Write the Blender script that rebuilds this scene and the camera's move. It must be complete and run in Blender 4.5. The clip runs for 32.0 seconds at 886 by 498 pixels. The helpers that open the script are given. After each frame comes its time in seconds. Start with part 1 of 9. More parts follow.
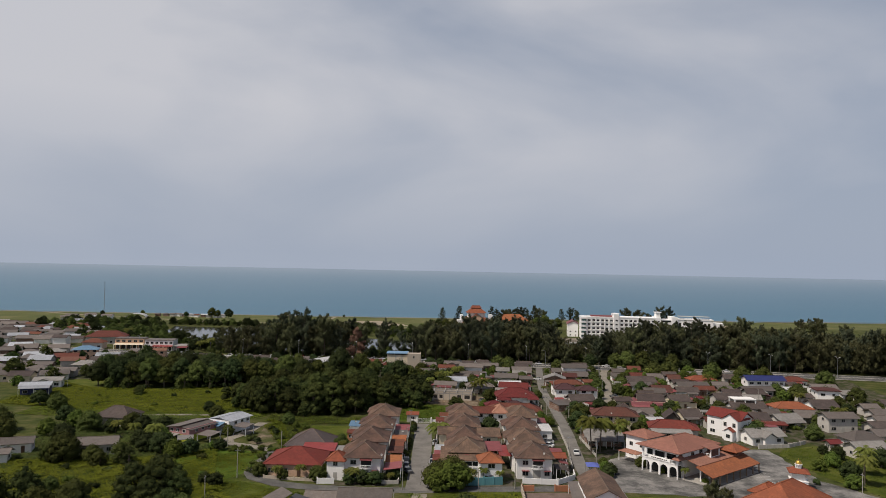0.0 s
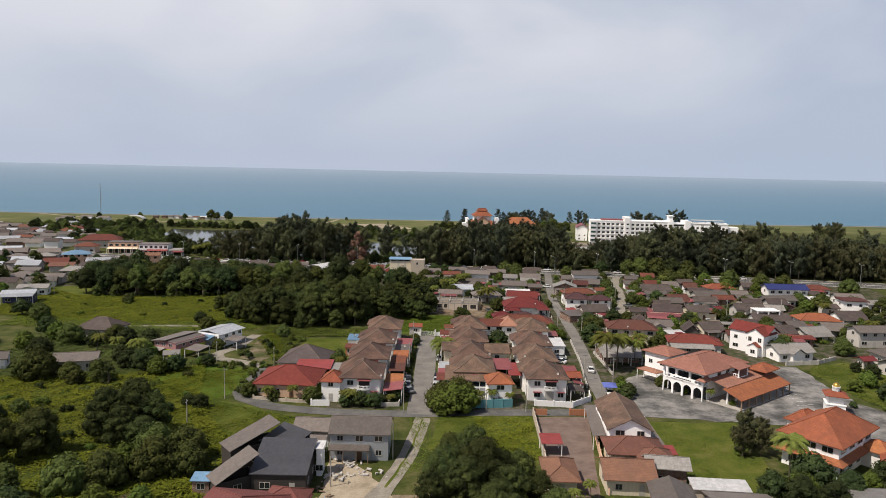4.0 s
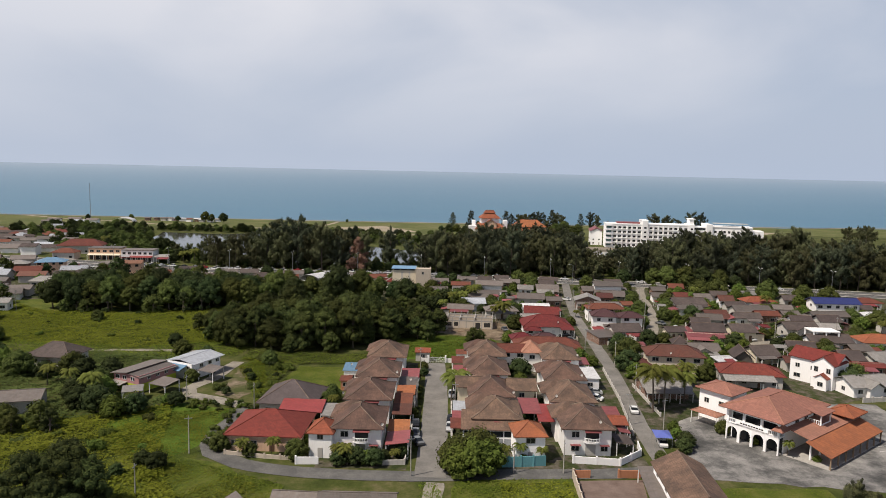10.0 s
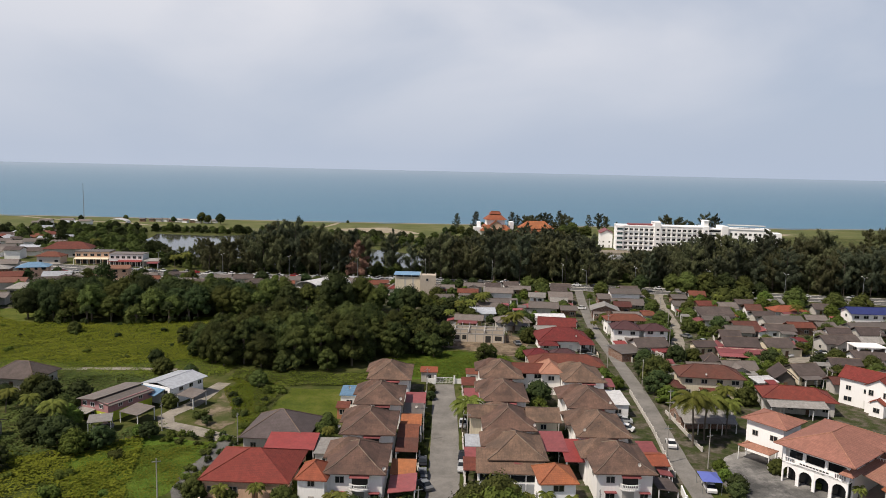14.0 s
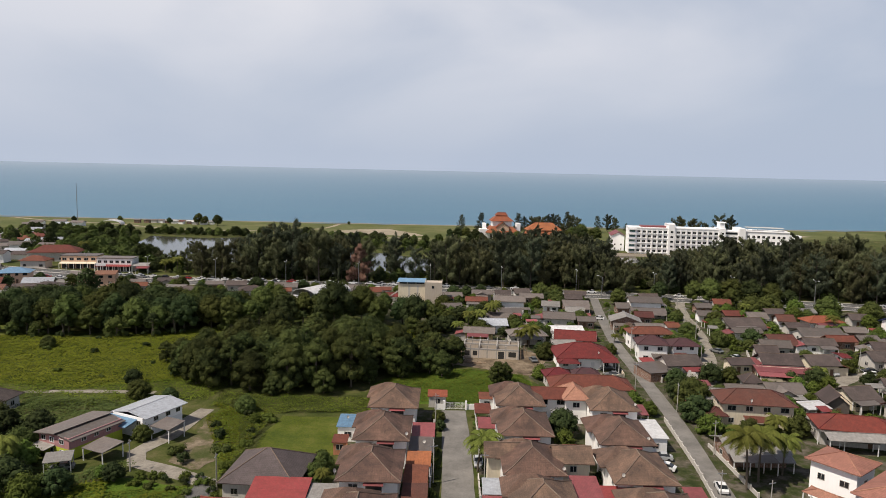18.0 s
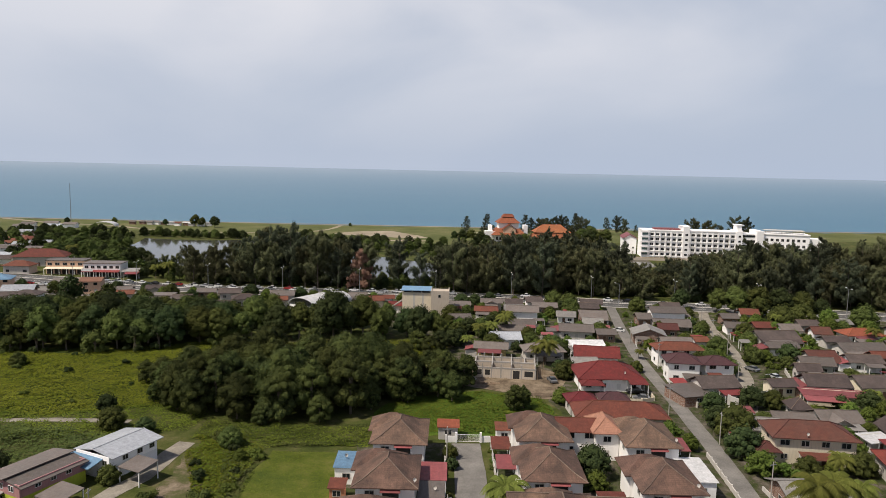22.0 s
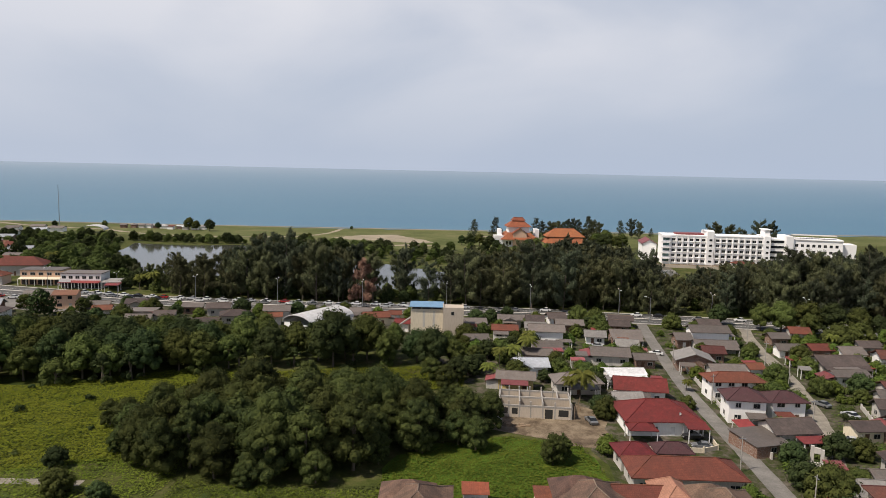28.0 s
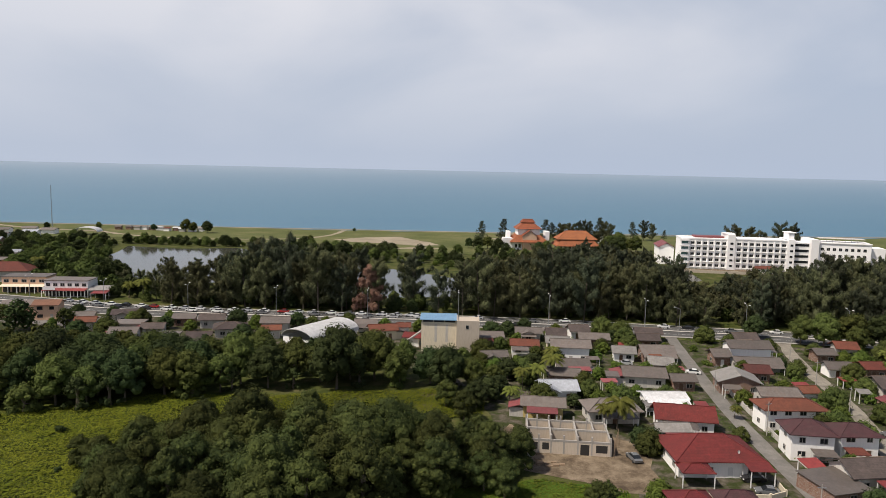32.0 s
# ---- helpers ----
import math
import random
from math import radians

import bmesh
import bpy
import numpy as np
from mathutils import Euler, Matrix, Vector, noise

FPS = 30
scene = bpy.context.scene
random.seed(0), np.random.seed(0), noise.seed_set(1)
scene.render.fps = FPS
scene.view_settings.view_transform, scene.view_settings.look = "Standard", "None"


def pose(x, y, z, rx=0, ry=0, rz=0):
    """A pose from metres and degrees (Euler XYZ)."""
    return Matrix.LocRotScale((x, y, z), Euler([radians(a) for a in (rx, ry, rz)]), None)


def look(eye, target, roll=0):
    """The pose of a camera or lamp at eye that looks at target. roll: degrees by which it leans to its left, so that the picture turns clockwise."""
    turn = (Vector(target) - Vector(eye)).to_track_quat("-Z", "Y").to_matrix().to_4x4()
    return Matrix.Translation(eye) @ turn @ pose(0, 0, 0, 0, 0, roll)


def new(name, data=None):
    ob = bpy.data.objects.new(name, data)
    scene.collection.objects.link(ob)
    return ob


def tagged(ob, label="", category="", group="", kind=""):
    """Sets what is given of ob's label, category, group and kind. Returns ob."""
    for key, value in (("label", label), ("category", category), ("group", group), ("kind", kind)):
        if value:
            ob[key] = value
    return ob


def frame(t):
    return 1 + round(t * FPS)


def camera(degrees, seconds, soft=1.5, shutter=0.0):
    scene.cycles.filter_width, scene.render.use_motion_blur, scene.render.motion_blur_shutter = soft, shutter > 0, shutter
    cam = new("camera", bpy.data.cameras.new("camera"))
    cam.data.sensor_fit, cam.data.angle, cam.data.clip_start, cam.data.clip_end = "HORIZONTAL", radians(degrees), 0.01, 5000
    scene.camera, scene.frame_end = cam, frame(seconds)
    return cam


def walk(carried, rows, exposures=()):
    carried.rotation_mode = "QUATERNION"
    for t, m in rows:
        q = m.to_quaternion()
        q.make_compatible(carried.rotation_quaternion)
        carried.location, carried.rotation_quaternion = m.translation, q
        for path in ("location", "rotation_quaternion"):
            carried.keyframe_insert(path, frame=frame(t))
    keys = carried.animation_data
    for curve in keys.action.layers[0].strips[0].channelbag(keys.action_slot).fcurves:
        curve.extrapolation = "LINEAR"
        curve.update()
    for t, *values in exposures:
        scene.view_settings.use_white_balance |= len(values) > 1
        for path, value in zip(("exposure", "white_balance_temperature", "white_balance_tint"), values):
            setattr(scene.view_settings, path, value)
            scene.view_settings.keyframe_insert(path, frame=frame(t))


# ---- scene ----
# camera: seconds, place, then tilt down, turn to the right and lean in degrees
PATH = [
    (0, -0.0, -0.0, 54.74, -1.612, 0.277, 1.149),
    (0.5, 0.16, 2.63, 54.63, 1.635, 0.264, 1.152),
    (1, 0.3, 5.24, 54.55, 5.154, 0.259, 1.164),
    (1.5, 0.39, 7.81, 54.55, 6.672, 0.214, 1.197),
    (2, 0.41, 10.33, 54.63, 6.651, 0.187, 1.222),
    (2.5, 0.38, 12.83, 54.77, 6.643, 0.094, 1.26),
    (3, 0.29, 15.36, 54.92, 6.645, 0.085, 1.261),
    (3.5, 0.16, 17.95, 55.04, 6.643, 0.068, 1.261),
    (5.5, -0.64, 28.71, 55.21, 6.646, 0.012, 1.264),
    (6, -0.88, 31.43, 55.21, 6.648, 0.0, 1.265),
    (7, -1.38, 36.83, 55.19, 6.652, -0.036, 1.267),
    (8, -1.85, 42.08, 55.18, 6.653, -0.067, 1.268),
    (9, -2.31, 47.19, 55.19, 6.656, -0.101, 1.268),
    (10, -2.76, 52.21, 55.2, 6.664, -0.141, 1.269),
    (11, -3.2, 57.16, 55.21, 6.675, -0.183, 1.272),
    (12, -3.65, 62.08, 55.21, 6.686, -0.218, 1.274),
    (13, -4.11, 66.99, 55.2, 6.697, -0.255, 1.277),
    (14, -4.6, 71.94, 55.16, 6.705, -0.291, 1.28),
    (14.5, -4.85, 74.41, 55.14, 6.707, -0.311, 1.282),
    (16.5, -5.89, 84.3, 55.04, 6.716, -0.389, 1.287),
    (17, -6.16, 86.75, 55.02, 6.719, -0.41, 1.288),
    (18, -6.69, 91.61, 54.98, 6.726, -0.451, 1.29),
    (19, -7.23, 96.4, 54.97, 6.733, -0.491, 1.291),
    (20, -7.76, 101.1, 54.98, 6.739, -0.522, 1.29),
    (21, -8.3, 105.72, 55.01, 6.742, -0.565, 1.289),
    (22, -8.87, 110.31, 55.06, 6.745, -0.607, 1.288),
    (23, -9.46, 114.87, 55.12, 6.742, -0.661, 1.287),
    (24, -10.1, 119.44, 55.17, 6.733, -0.688, 1.285),
    (25, -10.8, 124.04, 55.23, 6.72, -0.701, 1.286),
    (25.5, -11.17, 126.36, 55.25, 6.718, -0.701, 1.286),
    (27.5, -12.87, 135.83, 55.31, 6.724, -0.693, 1.286),
    (28, -13.34, 138.24, 55.32, 6.726, -0.695, 1.286),
    (29, -14.31, 143.11, 55.32, 6.733, -0.711, 1.287),
    (30, -15.33, 148.01, 55.32, 6.74, -0.738, 1.287),
    (31, -16.38, 152.94, 55.31, 6.747, -0.761, 1.287),
    (32, -17.44, 157.88, 55.29, 6.757, -0.783, 1.287),
]


def aim(x, y, z, down, right, lean):
    a, b = radians(down), radians(right)
    ahead = Vector((math.sin(b) * math.cos(a), math.cos(b) * math.cos(a), -math.sin(a)))
    eye = Vector((x, y, z))
    return look(eye, eye + ahead, lean)


cam = camera(65.66, 32.0, soft=0.7)
walk(cam, [(row[0], aim(*row[1:])) for row in PATH],
     [(0.0, -0.42), (0.5, -0.39), (1.0, -0.31), (1.5, -0.13), (2.0, 0.0), (3.0, 0.0), (32.0, 0.0)])

# ---- sky, sun ----
SUN_EL, SUN_AZ = 56.0, 242.0          # the sun stands high on the left, a little behind the camera
world = bpy.data.worlds.new("sky")
scene.world = world
world.use_nodes = True
wn, wl = world.node_tree.nodes, world.node_tree.links
wn.clear()
w_out = wn.new("ShaderNodeOutputWorld")
w_bg = wn.new("ShaderNodeBackground")
w_sky = wn.new("ShaderNodeTexSky")
w_sky.sky_type = "NISHITA"
w_sky.sun_disc = False
w_sky.sun_elevation, w_sky.sun_rotation = radians(SUN_EL), radians(SUN_AZ)
w_sky.air_density, w_sky.dust_density, w_sky.ozone_density = 1.0, 1.0, 1.5
w_sky.altitude = 50
w_dim = wn.new("ShaderNodeMix")
w_dim.data_type, w_dim.blend_type = "RGBA", "MULTIPLY"
w_dim.inputs[0].default_value = 1.0
wl.new(w_sky.outputs[0], w_dim.inputs[6])
w_dim.inputs[7].default_value = (1.02, 0.86, 0.83, 1)
# thin, hazy veil: pale blue sky whitens towards the horizon, with broad soft cloud over it
w_co = wn.new("ShaderNodeTexCoord")
w_sep = wn.new("ShaderNodeSeparateXYZ")
wl.new(w_co.outputs["Generated"], w_sep.inputs[0])
w_hz = wn.new("ShaderNodeValToRGB")
w_hz.color_ramp.elements[0].position, w_hz.color_ramp.elements[1].position = 0.0, 0.55
w_hz.color_ramp.elements[0].color, w_hz.color_ramp.elements[1].color = (1, 1, 1, 1), (0.06, 0.06, 0.06, 1)
_e = w_hz.color_ramp.elements.new(0.36)
_e.color = (0.72, 0.72, 0.72, 1)
wl.new(w_sep.outputs[2], w_hz.inputs[0])
w_veil = wn.new("ShaderNodeMix")
w_veil.data_type = "RGBA"
wl.new(w_hz.outputs[0], w_veil.inputs[0])
wl.new(w_dim.outputs[2], w_veil.inputs[6])
w_veil.inputs[7].default_value = (4.5, 5.2, 6.5, 1)
w_map = wn.new("ShaderNodeMapping")
w_map.inputs["Scale"].default_value = (1.0, 0.8, 2.4)
w_map.inputs["Rotation"].default_value = (0.25, 0.35, 0.5)
wl.new(w_co.outputs["Generated"], w_map.inputs[0])
w_n = wn.new("ShaderNodeTexNoise")
w_n.inputs["Scale"].default_value = 1.7
w_n.inputs["Detail"].default_value = 6
w_n.inputs["Roughness"].default_value = 0.45
w_n.inputs["Distortion"].default_value = 0.35
wl.new(w_map.outputs[0], w_n.inputs["Vector"])
w_r = wn.new("ShaderNodeValToRGB")
w_r.color_ramp.elements[0].position, w_r.color_ramp.elements[1].position = 0.40, 0.62
w_r.color_ramp.elements[0].color = (0.08, 0.08, 0.08, 1)
w_r.color_ramp.elements[1].color = (0.92, 0.92, 0.92, 1)
# the veil thickens towards the sun's side
w_side = wn.new("ShaderNodeMath")
w_side.operation = "MULTIPLY_ADD"
wl.new(w_sep.outputs[0], w_side.inputs[0])
w_side.inputs[1].default_value = -0.38
wl.new(w_n.outputs["Fac"], w_side.inputs[2])
wl.new(w_side.outputs[0], w_r.inputs[0])
w_lift = wn.new("ShaderNodeValToRGB")
w_lift.color_ramp.elements[0].position, w_lift.color_ramp.elements[1].position = 0.02, 0.22
w_lift.color_ramp.elements[0].color, w_lift.color_ramp.elements[1].color = (0.15, 0.15, 0.15, 1), (1, 1, 1, 1)
for _p, _v in ((0.37, 1.0), (0.56, 0.06)):
    _e = w_lift.color_ramp.elements.new(_p)
    _e.color = (_v, _v, _v, 1)
wl.new(w_sep.outputs[2], w_lift.inputs[0])
w_mul = wn.new("ShaderNodeMath")
w_mul.operation = "MULTIPLY"
wl.new(w_r.outputs[0], w_mul.inputs[0])
wl.new(w_lift.outputs[0], w_mul.inputs[1])
w_mix = wn.new("ShaderNodeMix")
w_mix.data_type = "RGBA"
wl.new(w_mul.outputs[0], w_mix.inputs[0])
wl.new(w_veil.outputs[2], w_mix.inputs[6])
w_mix.inputs[7].default_value = (7.65, 7.68, 8.2, 1)
wl.new(w_mix.outputs[2], w_bg.inputs[0])
w_bg.inputs[1].default_value = 0.1
wl.new(w_bg.outputs[0], w_out.inputs[0])

sun = new("sun", bpy.data.lights.new("sun", "SUN"))
sun.data.energy, sun.data.angle, sun.data.color = 5.0, radians(0.8), (1.0, 0.905, 0.785)
_a, _e = radians(SUN_AZ), radians(SUN_EL)
sun.matrix_world = look((0, 0, 120), Vector((0, 0, 120)) - Vector((math.sin(_a) * math.cos(_e), math.cos(_a) * math.cos(_e), math.sin(_e))))


# ---- materials ----
MATS = {}


class Graph:
    """A small helper to wire a node material."""

    def __init__(self, name, rough=0.8, spec=0.3, metal=0.0):
        self.m = bpy.data.materials.new(name)
        self.m.use_nodes = True
        self.t = self.m.node_tree
        self.b = self.t.nodes["Principled BSDF"]
        self.b.inputs["Roughness"].default_value = rough
        self.b.inputs["Specular IOR Level"].default_value = spec
        self.b.inputs["Metallic"].default_value = metal
        self.co = self.t.nodes.new("ShaderNodeTexCoord")
        self.geo = self.t.nodes.new("ShaderNodeNewGeometry")
        self.info = self.t.nodes.new("ShaderNodeObjectInfo")

    def link(self, a, b):
        self.t.links.new(a, b)

    def noise(self, scale, detail=4, rough=0.55, space="world", stretch=(1, 1, 1), distort=0.0):
        mp = self.t.nodes.new("ShaderNodeMapping")
        mp.inputs["Scale"].default_value = stretch
        self.link({"world": self.geo.outputs["Position"], "uv": self.co.outputs["UV"], "object": self.co.outputs["Object"]}[space], mp.inputs[0])
        n = self.t.nodes.new("ShaderNodeTexNoise")
        n.inputs["Scale"].default_value, n.inputs["Detail"].default_value, n.inputs["Roughness"].default_value = scale, detail, rough
        n.inputs["Distortion"].default_value = distort
        self.link(mp.outputs[0], n.inputs["Vector"])
        return n.outputs["Fac"]

    def wave(self, period, axis="Y", profile="SIN", distort=0.0):
        w = self.t.nodes.new("ShaderNodeTexWave")
        w.wave_type, w.bands_direction, w.wave_profile = "BANDS", axis, profile
        w.inputs["Scale"].default_value = 0.31416 / period
        w.inputs["Distortion"].default_value = distort
        self.link(self.co.outputs["UV"], w.inputs["Vector"])
        return w.outputs["Fac"]

    def ramp(self, fac, stops):
        r = self.t.nodes.new("ShaderNodeValToRGB")
        e = r.color_ramp.elements
        while len(e) < len(stops):
            e.new(0.5)
        for s, (p, c) in zip(e, stops):
            s.position, s.color = p, (*c, 1) if len(c) == 3 else c
        self.link(fac, r.inputs[0])
        return r.outputs[0]

    def mix(self, fac, a, b, mode="MIX"):
        x = self.t.nodes.new("ShaderNodeMix")
        x.data_type, x.blend_type = "RGBA", mode
        for v, k in ((fac, 0), (a, 6), (b, 7)):
            if isinstance(v, (int, float)):
                x.inputs[k].default_value = v
            elif isinstance(v, tuple):
                x.inputs[k].default_value = (*v, 1)
            else:
                self.link(v, x.inputs[k])
        return x.outputs[2]

    def math(self, op, a, b=0.5):
        x = self.t.nodes.new("ShaderNodeMath")
        x.operation = op
        for v, k in ((a, 0), (b, 1)):
            if isinstance(v, (int, float)):
                x.inputs[k].default_value = v
            else:
                self.link(v, x.inputs[k])
        return x.outputs[0]

    def hsv(self, col, hue=0.5, sat=1.0, val=1.0):
        x = self.t.nodes.new("ShaderNodeHueSaturation")
        for v, k in ((hue, "Hue"), (sat, "Saturation"), (val, "Value")):
            if isinstance(v, (int, float)):
                x.inputs[k].default_value = v
            else:
                self.link(v, x.inputs[k])
        self.link(col, x.inputs["Color"])
        return x.outputs[0]

    def span(self, fac, lo, hi):
        x = self.t.nodes.new("ShaderNodeMapRange")
        self.link(fac, x.inputs[0])
        x.inputs[3].default_value, x.inputs[4].default_value = lo, hi
        return x.outputs[0]

    def bump(self, height, strength=0.5, dist=0.05):
        x = self.t.nodes.new("ShaderNodeBump")
        x.inputs["Strength"].default_value, x.inputs["Distance"].default_value = strength, dist
        self.link(height, x.inputs["Height"])
        self.link(x.outputs[0], self.b.inputs["Normal"])

    def done(self, col):
        if isinstance(col, tuple):
            self.b.inputs["Base Color"].default_value = (*col, 1)
        else:
            self.link(col, self.b.inputs["Base Color"])
        return self.m


def shade(c, k):
    return tuple(min(1.0, v * k) for v in c)


def tile_roof(name, c, stain=(0.05, 0.045, 0.04), wear=0.5):
    g = Graph(name, 0.85, 0.25)
    big = g.noise(0.28, 6, 0.72)
    mid = g.noise(1.1, 6, 0.72)
    streak = g.noise(1.5, 4, 0.65, "uv", (2.0, 0.22, 1))
    rows = g.wave(0.36, "Y", "SAW")
    cols = g.wave(0.30, "X")
    col = g.mix(g.ramp(mid, [(0.42, (0, 0, 0)), (0.72, (0.8, 0.8, 0.8))]), c, shade(c, 1.75))
    col = g.mix(g.ramp(big, [(0.40, (0, 0, 0)), (0.62, (wear, wear, wear))]), col, stain)
    col = g.mix(g.ramp(streak, [(0.50, (0, 0, 0)), (0.72, (wear * 0.7, wear * 0.7, wear * 0.7))]), col, stain)
    col = g.mix(0.25, col, g.ramp(g.noise(7.0, 2), [(0.3, shade(c, 0.4)), (0.7, shade(c, 1.7))]))
    col = g.mix(g.ramp(rows, [(0.0, (0.45, 0.45, 0.45)), (0.25, (0, 0, 0))]), col, shade(c, 0.4))
    col = g.mix(g.span(cols, 0.10, 0.0), col, shade(c, 0.5))
    col = g.hsv(col, g.span(g.info.outputs["Random"], 0.49, 0.51), 1.0, g.span(g.info.outputs["Random"], 0.82, 1.18))
    g.bump(g.math("ADD", rows, g.math("MULTIPLY", cols, 0.5)), 0.4, 0.04)
    return g.done(col)


def sheet_roof(name, c, rust=0.35, period=0.25, rough=0.55):
    g = Graph(name, rough, 0.4)
    big = g.noise(0.45, 5, 0.65)
    streak = g.noise(1.6, 4, 0.6, "uv", (2.2, 0.25, 1))
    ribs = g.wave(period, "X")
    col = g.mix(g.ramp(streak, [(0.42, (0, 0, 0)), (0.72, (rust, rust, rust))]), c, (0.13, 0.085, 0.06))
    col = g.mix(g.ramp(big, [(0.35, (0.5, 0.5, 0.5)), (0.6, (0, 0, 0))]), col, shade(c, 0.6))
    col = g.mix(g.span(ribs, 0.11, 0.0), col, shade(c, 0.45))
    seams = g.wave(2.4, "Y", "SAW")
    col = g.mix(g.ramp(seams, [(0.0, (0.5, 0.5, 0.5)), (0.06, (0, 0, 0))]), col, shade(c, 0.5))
    col = g.mix(g.ramp(g.noise(1.4, 6, 0.75), [(0.44, (0, 0, 0)), (0.70, (0.55, 0.55, 0.55))]), col, shade(c, 1.5))
    col = g.hsv(col, 0.5, 1.0, g.span(g.info.outputs["Random"], 0.72, 1.22))
    g.bump(ribs, 0.22, 0.03)
    return g.done(col)


def plaster(name, c, dirt=0.45, rough=0.85):
    g = Graph(name, rough, 0.25)
    st = g.noise(1.3, 5, 0.65, "uv", (2.4, 0.35, 1))
    fine = g.noise(9.0, 3)
    col = g.mix(g.ramp(st, [(0.45, (0, 0, 0)), (0.8, (dirt, dirt, dirt))]), c, shade(c, 0.45))
    col = g.mix(g.span(fine, 0.0, 0.25), col, shade(c, 0.8))
    col = g.hsv(col, 0.5, 1.0, g.span(g.info.outputs["Random"], 0.88, 1.06))
    g.bump(fine, 0.2, 0.02)
    return g.done(col)


def boards(name, c, period=0.22, axis="Y"):
    g = Graph(name, 0.8, 0.25)
    w = g.wave(period, axis, "SAW")
    n = g.noise(1.2, 5, 0.65, "uv", (0.3, 3, 1))
    col = g.mix(g.span(n, 0.0, 0.7), c, shade(c, 0.55))
    col = g.mix(g.ramp(w, [(0.0, (0.7, 0.7, 0.7)), (0.2, (0, 0, 0))]), col, shade(c, 0.4))
    g.bump(w, 0.5, 0.03)
    return g.done(col)


def bricks(name, c):
    g = Graph(name, 0.9, 0.2)
    br = g.t.nodes.new("ShaderNodeTexBrick")
    g.link(g.co.outputs["UV"], br.inputs["Vector"])
    br.inputs["Scale"].default_value = 2.5
    br.inputs["Color1"].default_value = (*c, 1)
    br.inputs["Color2"].default_value = (*shade(c, 0.6), 1)
    br.inputs["Mortar"].default_value = (0.42, 0.39, 0.35, 1)
    col = g.mix(g.span(g.noise(1.0, 5), 0.0, 0.5), br.outputs[0], shade(c, 0.5))
    return g.done(col)


def plain(name, c, rough=0.6, metal=0.0, spec=0.4, vary=0.15):
    g = Graph(name, rough, spec, metal)
    n = g.noise(4.0, 4)
    col = g.mix(g.span(n, 0.0, vary * 2), c, shade(c, 0.6))
    return g.done(col)


def leafy(name, c1, c2, c3, hue=0.02, translucent=True, broad=0.35):
    g = Graph(name, 0.9, 0.06)
    isl = g.geo.outputs["Random Per Island"]
    lo = tuple(0.35 * a + 0.65 * b for a, b in zip(c1, c2))
    hi = tuple(0.55 * a + 0.45 * b for a, b in zip(c3, c2))
    col = g.ramp(isl, [(0.0, lo), (0.55, c2), (1.0, hi)])
    col = g.mix(g.ramp(g.noise(0.45, 3), [(0.35, (0, 0, 0)), (0.68, (0.55, 0.55, 0.55))]), col, c1)
    col = g.mix(g.ramp(g.noise(0.07, 4, 0.6), [(0.42, (0, 0, 0)), (0.66, (broad, broad, broad))]), col, c3)
    r = g.info.outputs["Random"]
    col = g.hsv(col, g.span(r, 0.5 - hue, 0.5 + hue), 1.0, g.span(r, 0.66, 1.28))
    if translucent:
        tr = g.t.nodes.new("ShaderNodeBsdfTranslucent")
        g.link(col, tr.inputs[0])
        ms = g.t.nodes.new("ShaderNodeMixShader")
        ms.inputs[0].default_value = 0.08
        g.link(g.b.outputs[0], ms.inputs[1])
        g.link(tr.outputs[0], ms.inputs[2])
        g.link(ms.outputs[0], g.t.nodes["Material Output"].inputs[0])
    return g.done(col)


def ground_mat(name, stops, scale=0.12, second=None, second_scale=0.03, fine=2.5, rough=0.95, bump=0.3):
    g = Graph(name, rough, 0.12)
    a = g.noise(scale, 8, 0.68)
    col = g.ramp(a, stops)
    if second:
        m = g.ramp(g.noise(second_scale, 5, 0.6), [(0.46, (0, 0, 0)), (0.60, (0.9, 0.9, 0.9))])
        col = g.mix(m, col, second)
    f = g.noise(fine, 5, 0.75)
    col = g.hsv(col, 0.5, 1.0, g.span(f, 0.55, 1.45))
    g.bump(f, bump, 0.3)
    return g.done(col)


# roofs
MATS["maroon"] = tile_roof("maroon_roof_tile", (0.085, 0.030, 0.024), wear=0.4)
MATS["red"] = tile_roof("red_roof_tile", (0.130, 0.024, 0.022), (0.062, 0.024, 0.022), 0.5)
MATS["bright_red"] = tile_roof("bright_red_roof", (0.172, 0.039, 0.027), (0.098, 0.034, 0.026), 0.4)
MATS["rust"] = tile_roof("rust_roof_tile", (0.135, 0.044, 0.029), (0.06, 0.033, 0.026), 0.5)
MATS["orange"] = tile_roof("orange_roof_tile", (0.27, 0.090, 0.042), (0.13, 0.058, 0.038), 0.55)
MATS["salmon"] = tile_roof("salmon_roof_tile", (0.29, 0.142, 0.098), (0.20, 0.108, 0.080), 0.45)
MATS["brown"] = tile_roof("brown_roof_tile", (0.138, 0.084, 0.061), (0.048, 0.036, 0.031), 0.95)
MATS["clay"] = tile_roof("clay_roof_tile", (0.165, 0.078, 0.053), (0.11, 0.065, 0.05), 0.6)
MATS["plum"] = tile_roof("plum_roof_tile", (0.060, 0.026, 0.030), wear=0.4)
MATS["dark"] = tile_roof("dark_roof_tile", (0.078, 0.060, 0.055), (0.032, 0.028, 0.027), 0.6)
MATS["char"] = tile_roof("charcoal_roof_tile", (0.088, 0.071, 0.069), (0.05, 0.042, 0.041), 0.4)
MATS["terracotta"] = tile_roof("terracotta_roof_tile", (0.155, 0.056, 0.046), (0.085, 0.040, 0.036), 0.45)
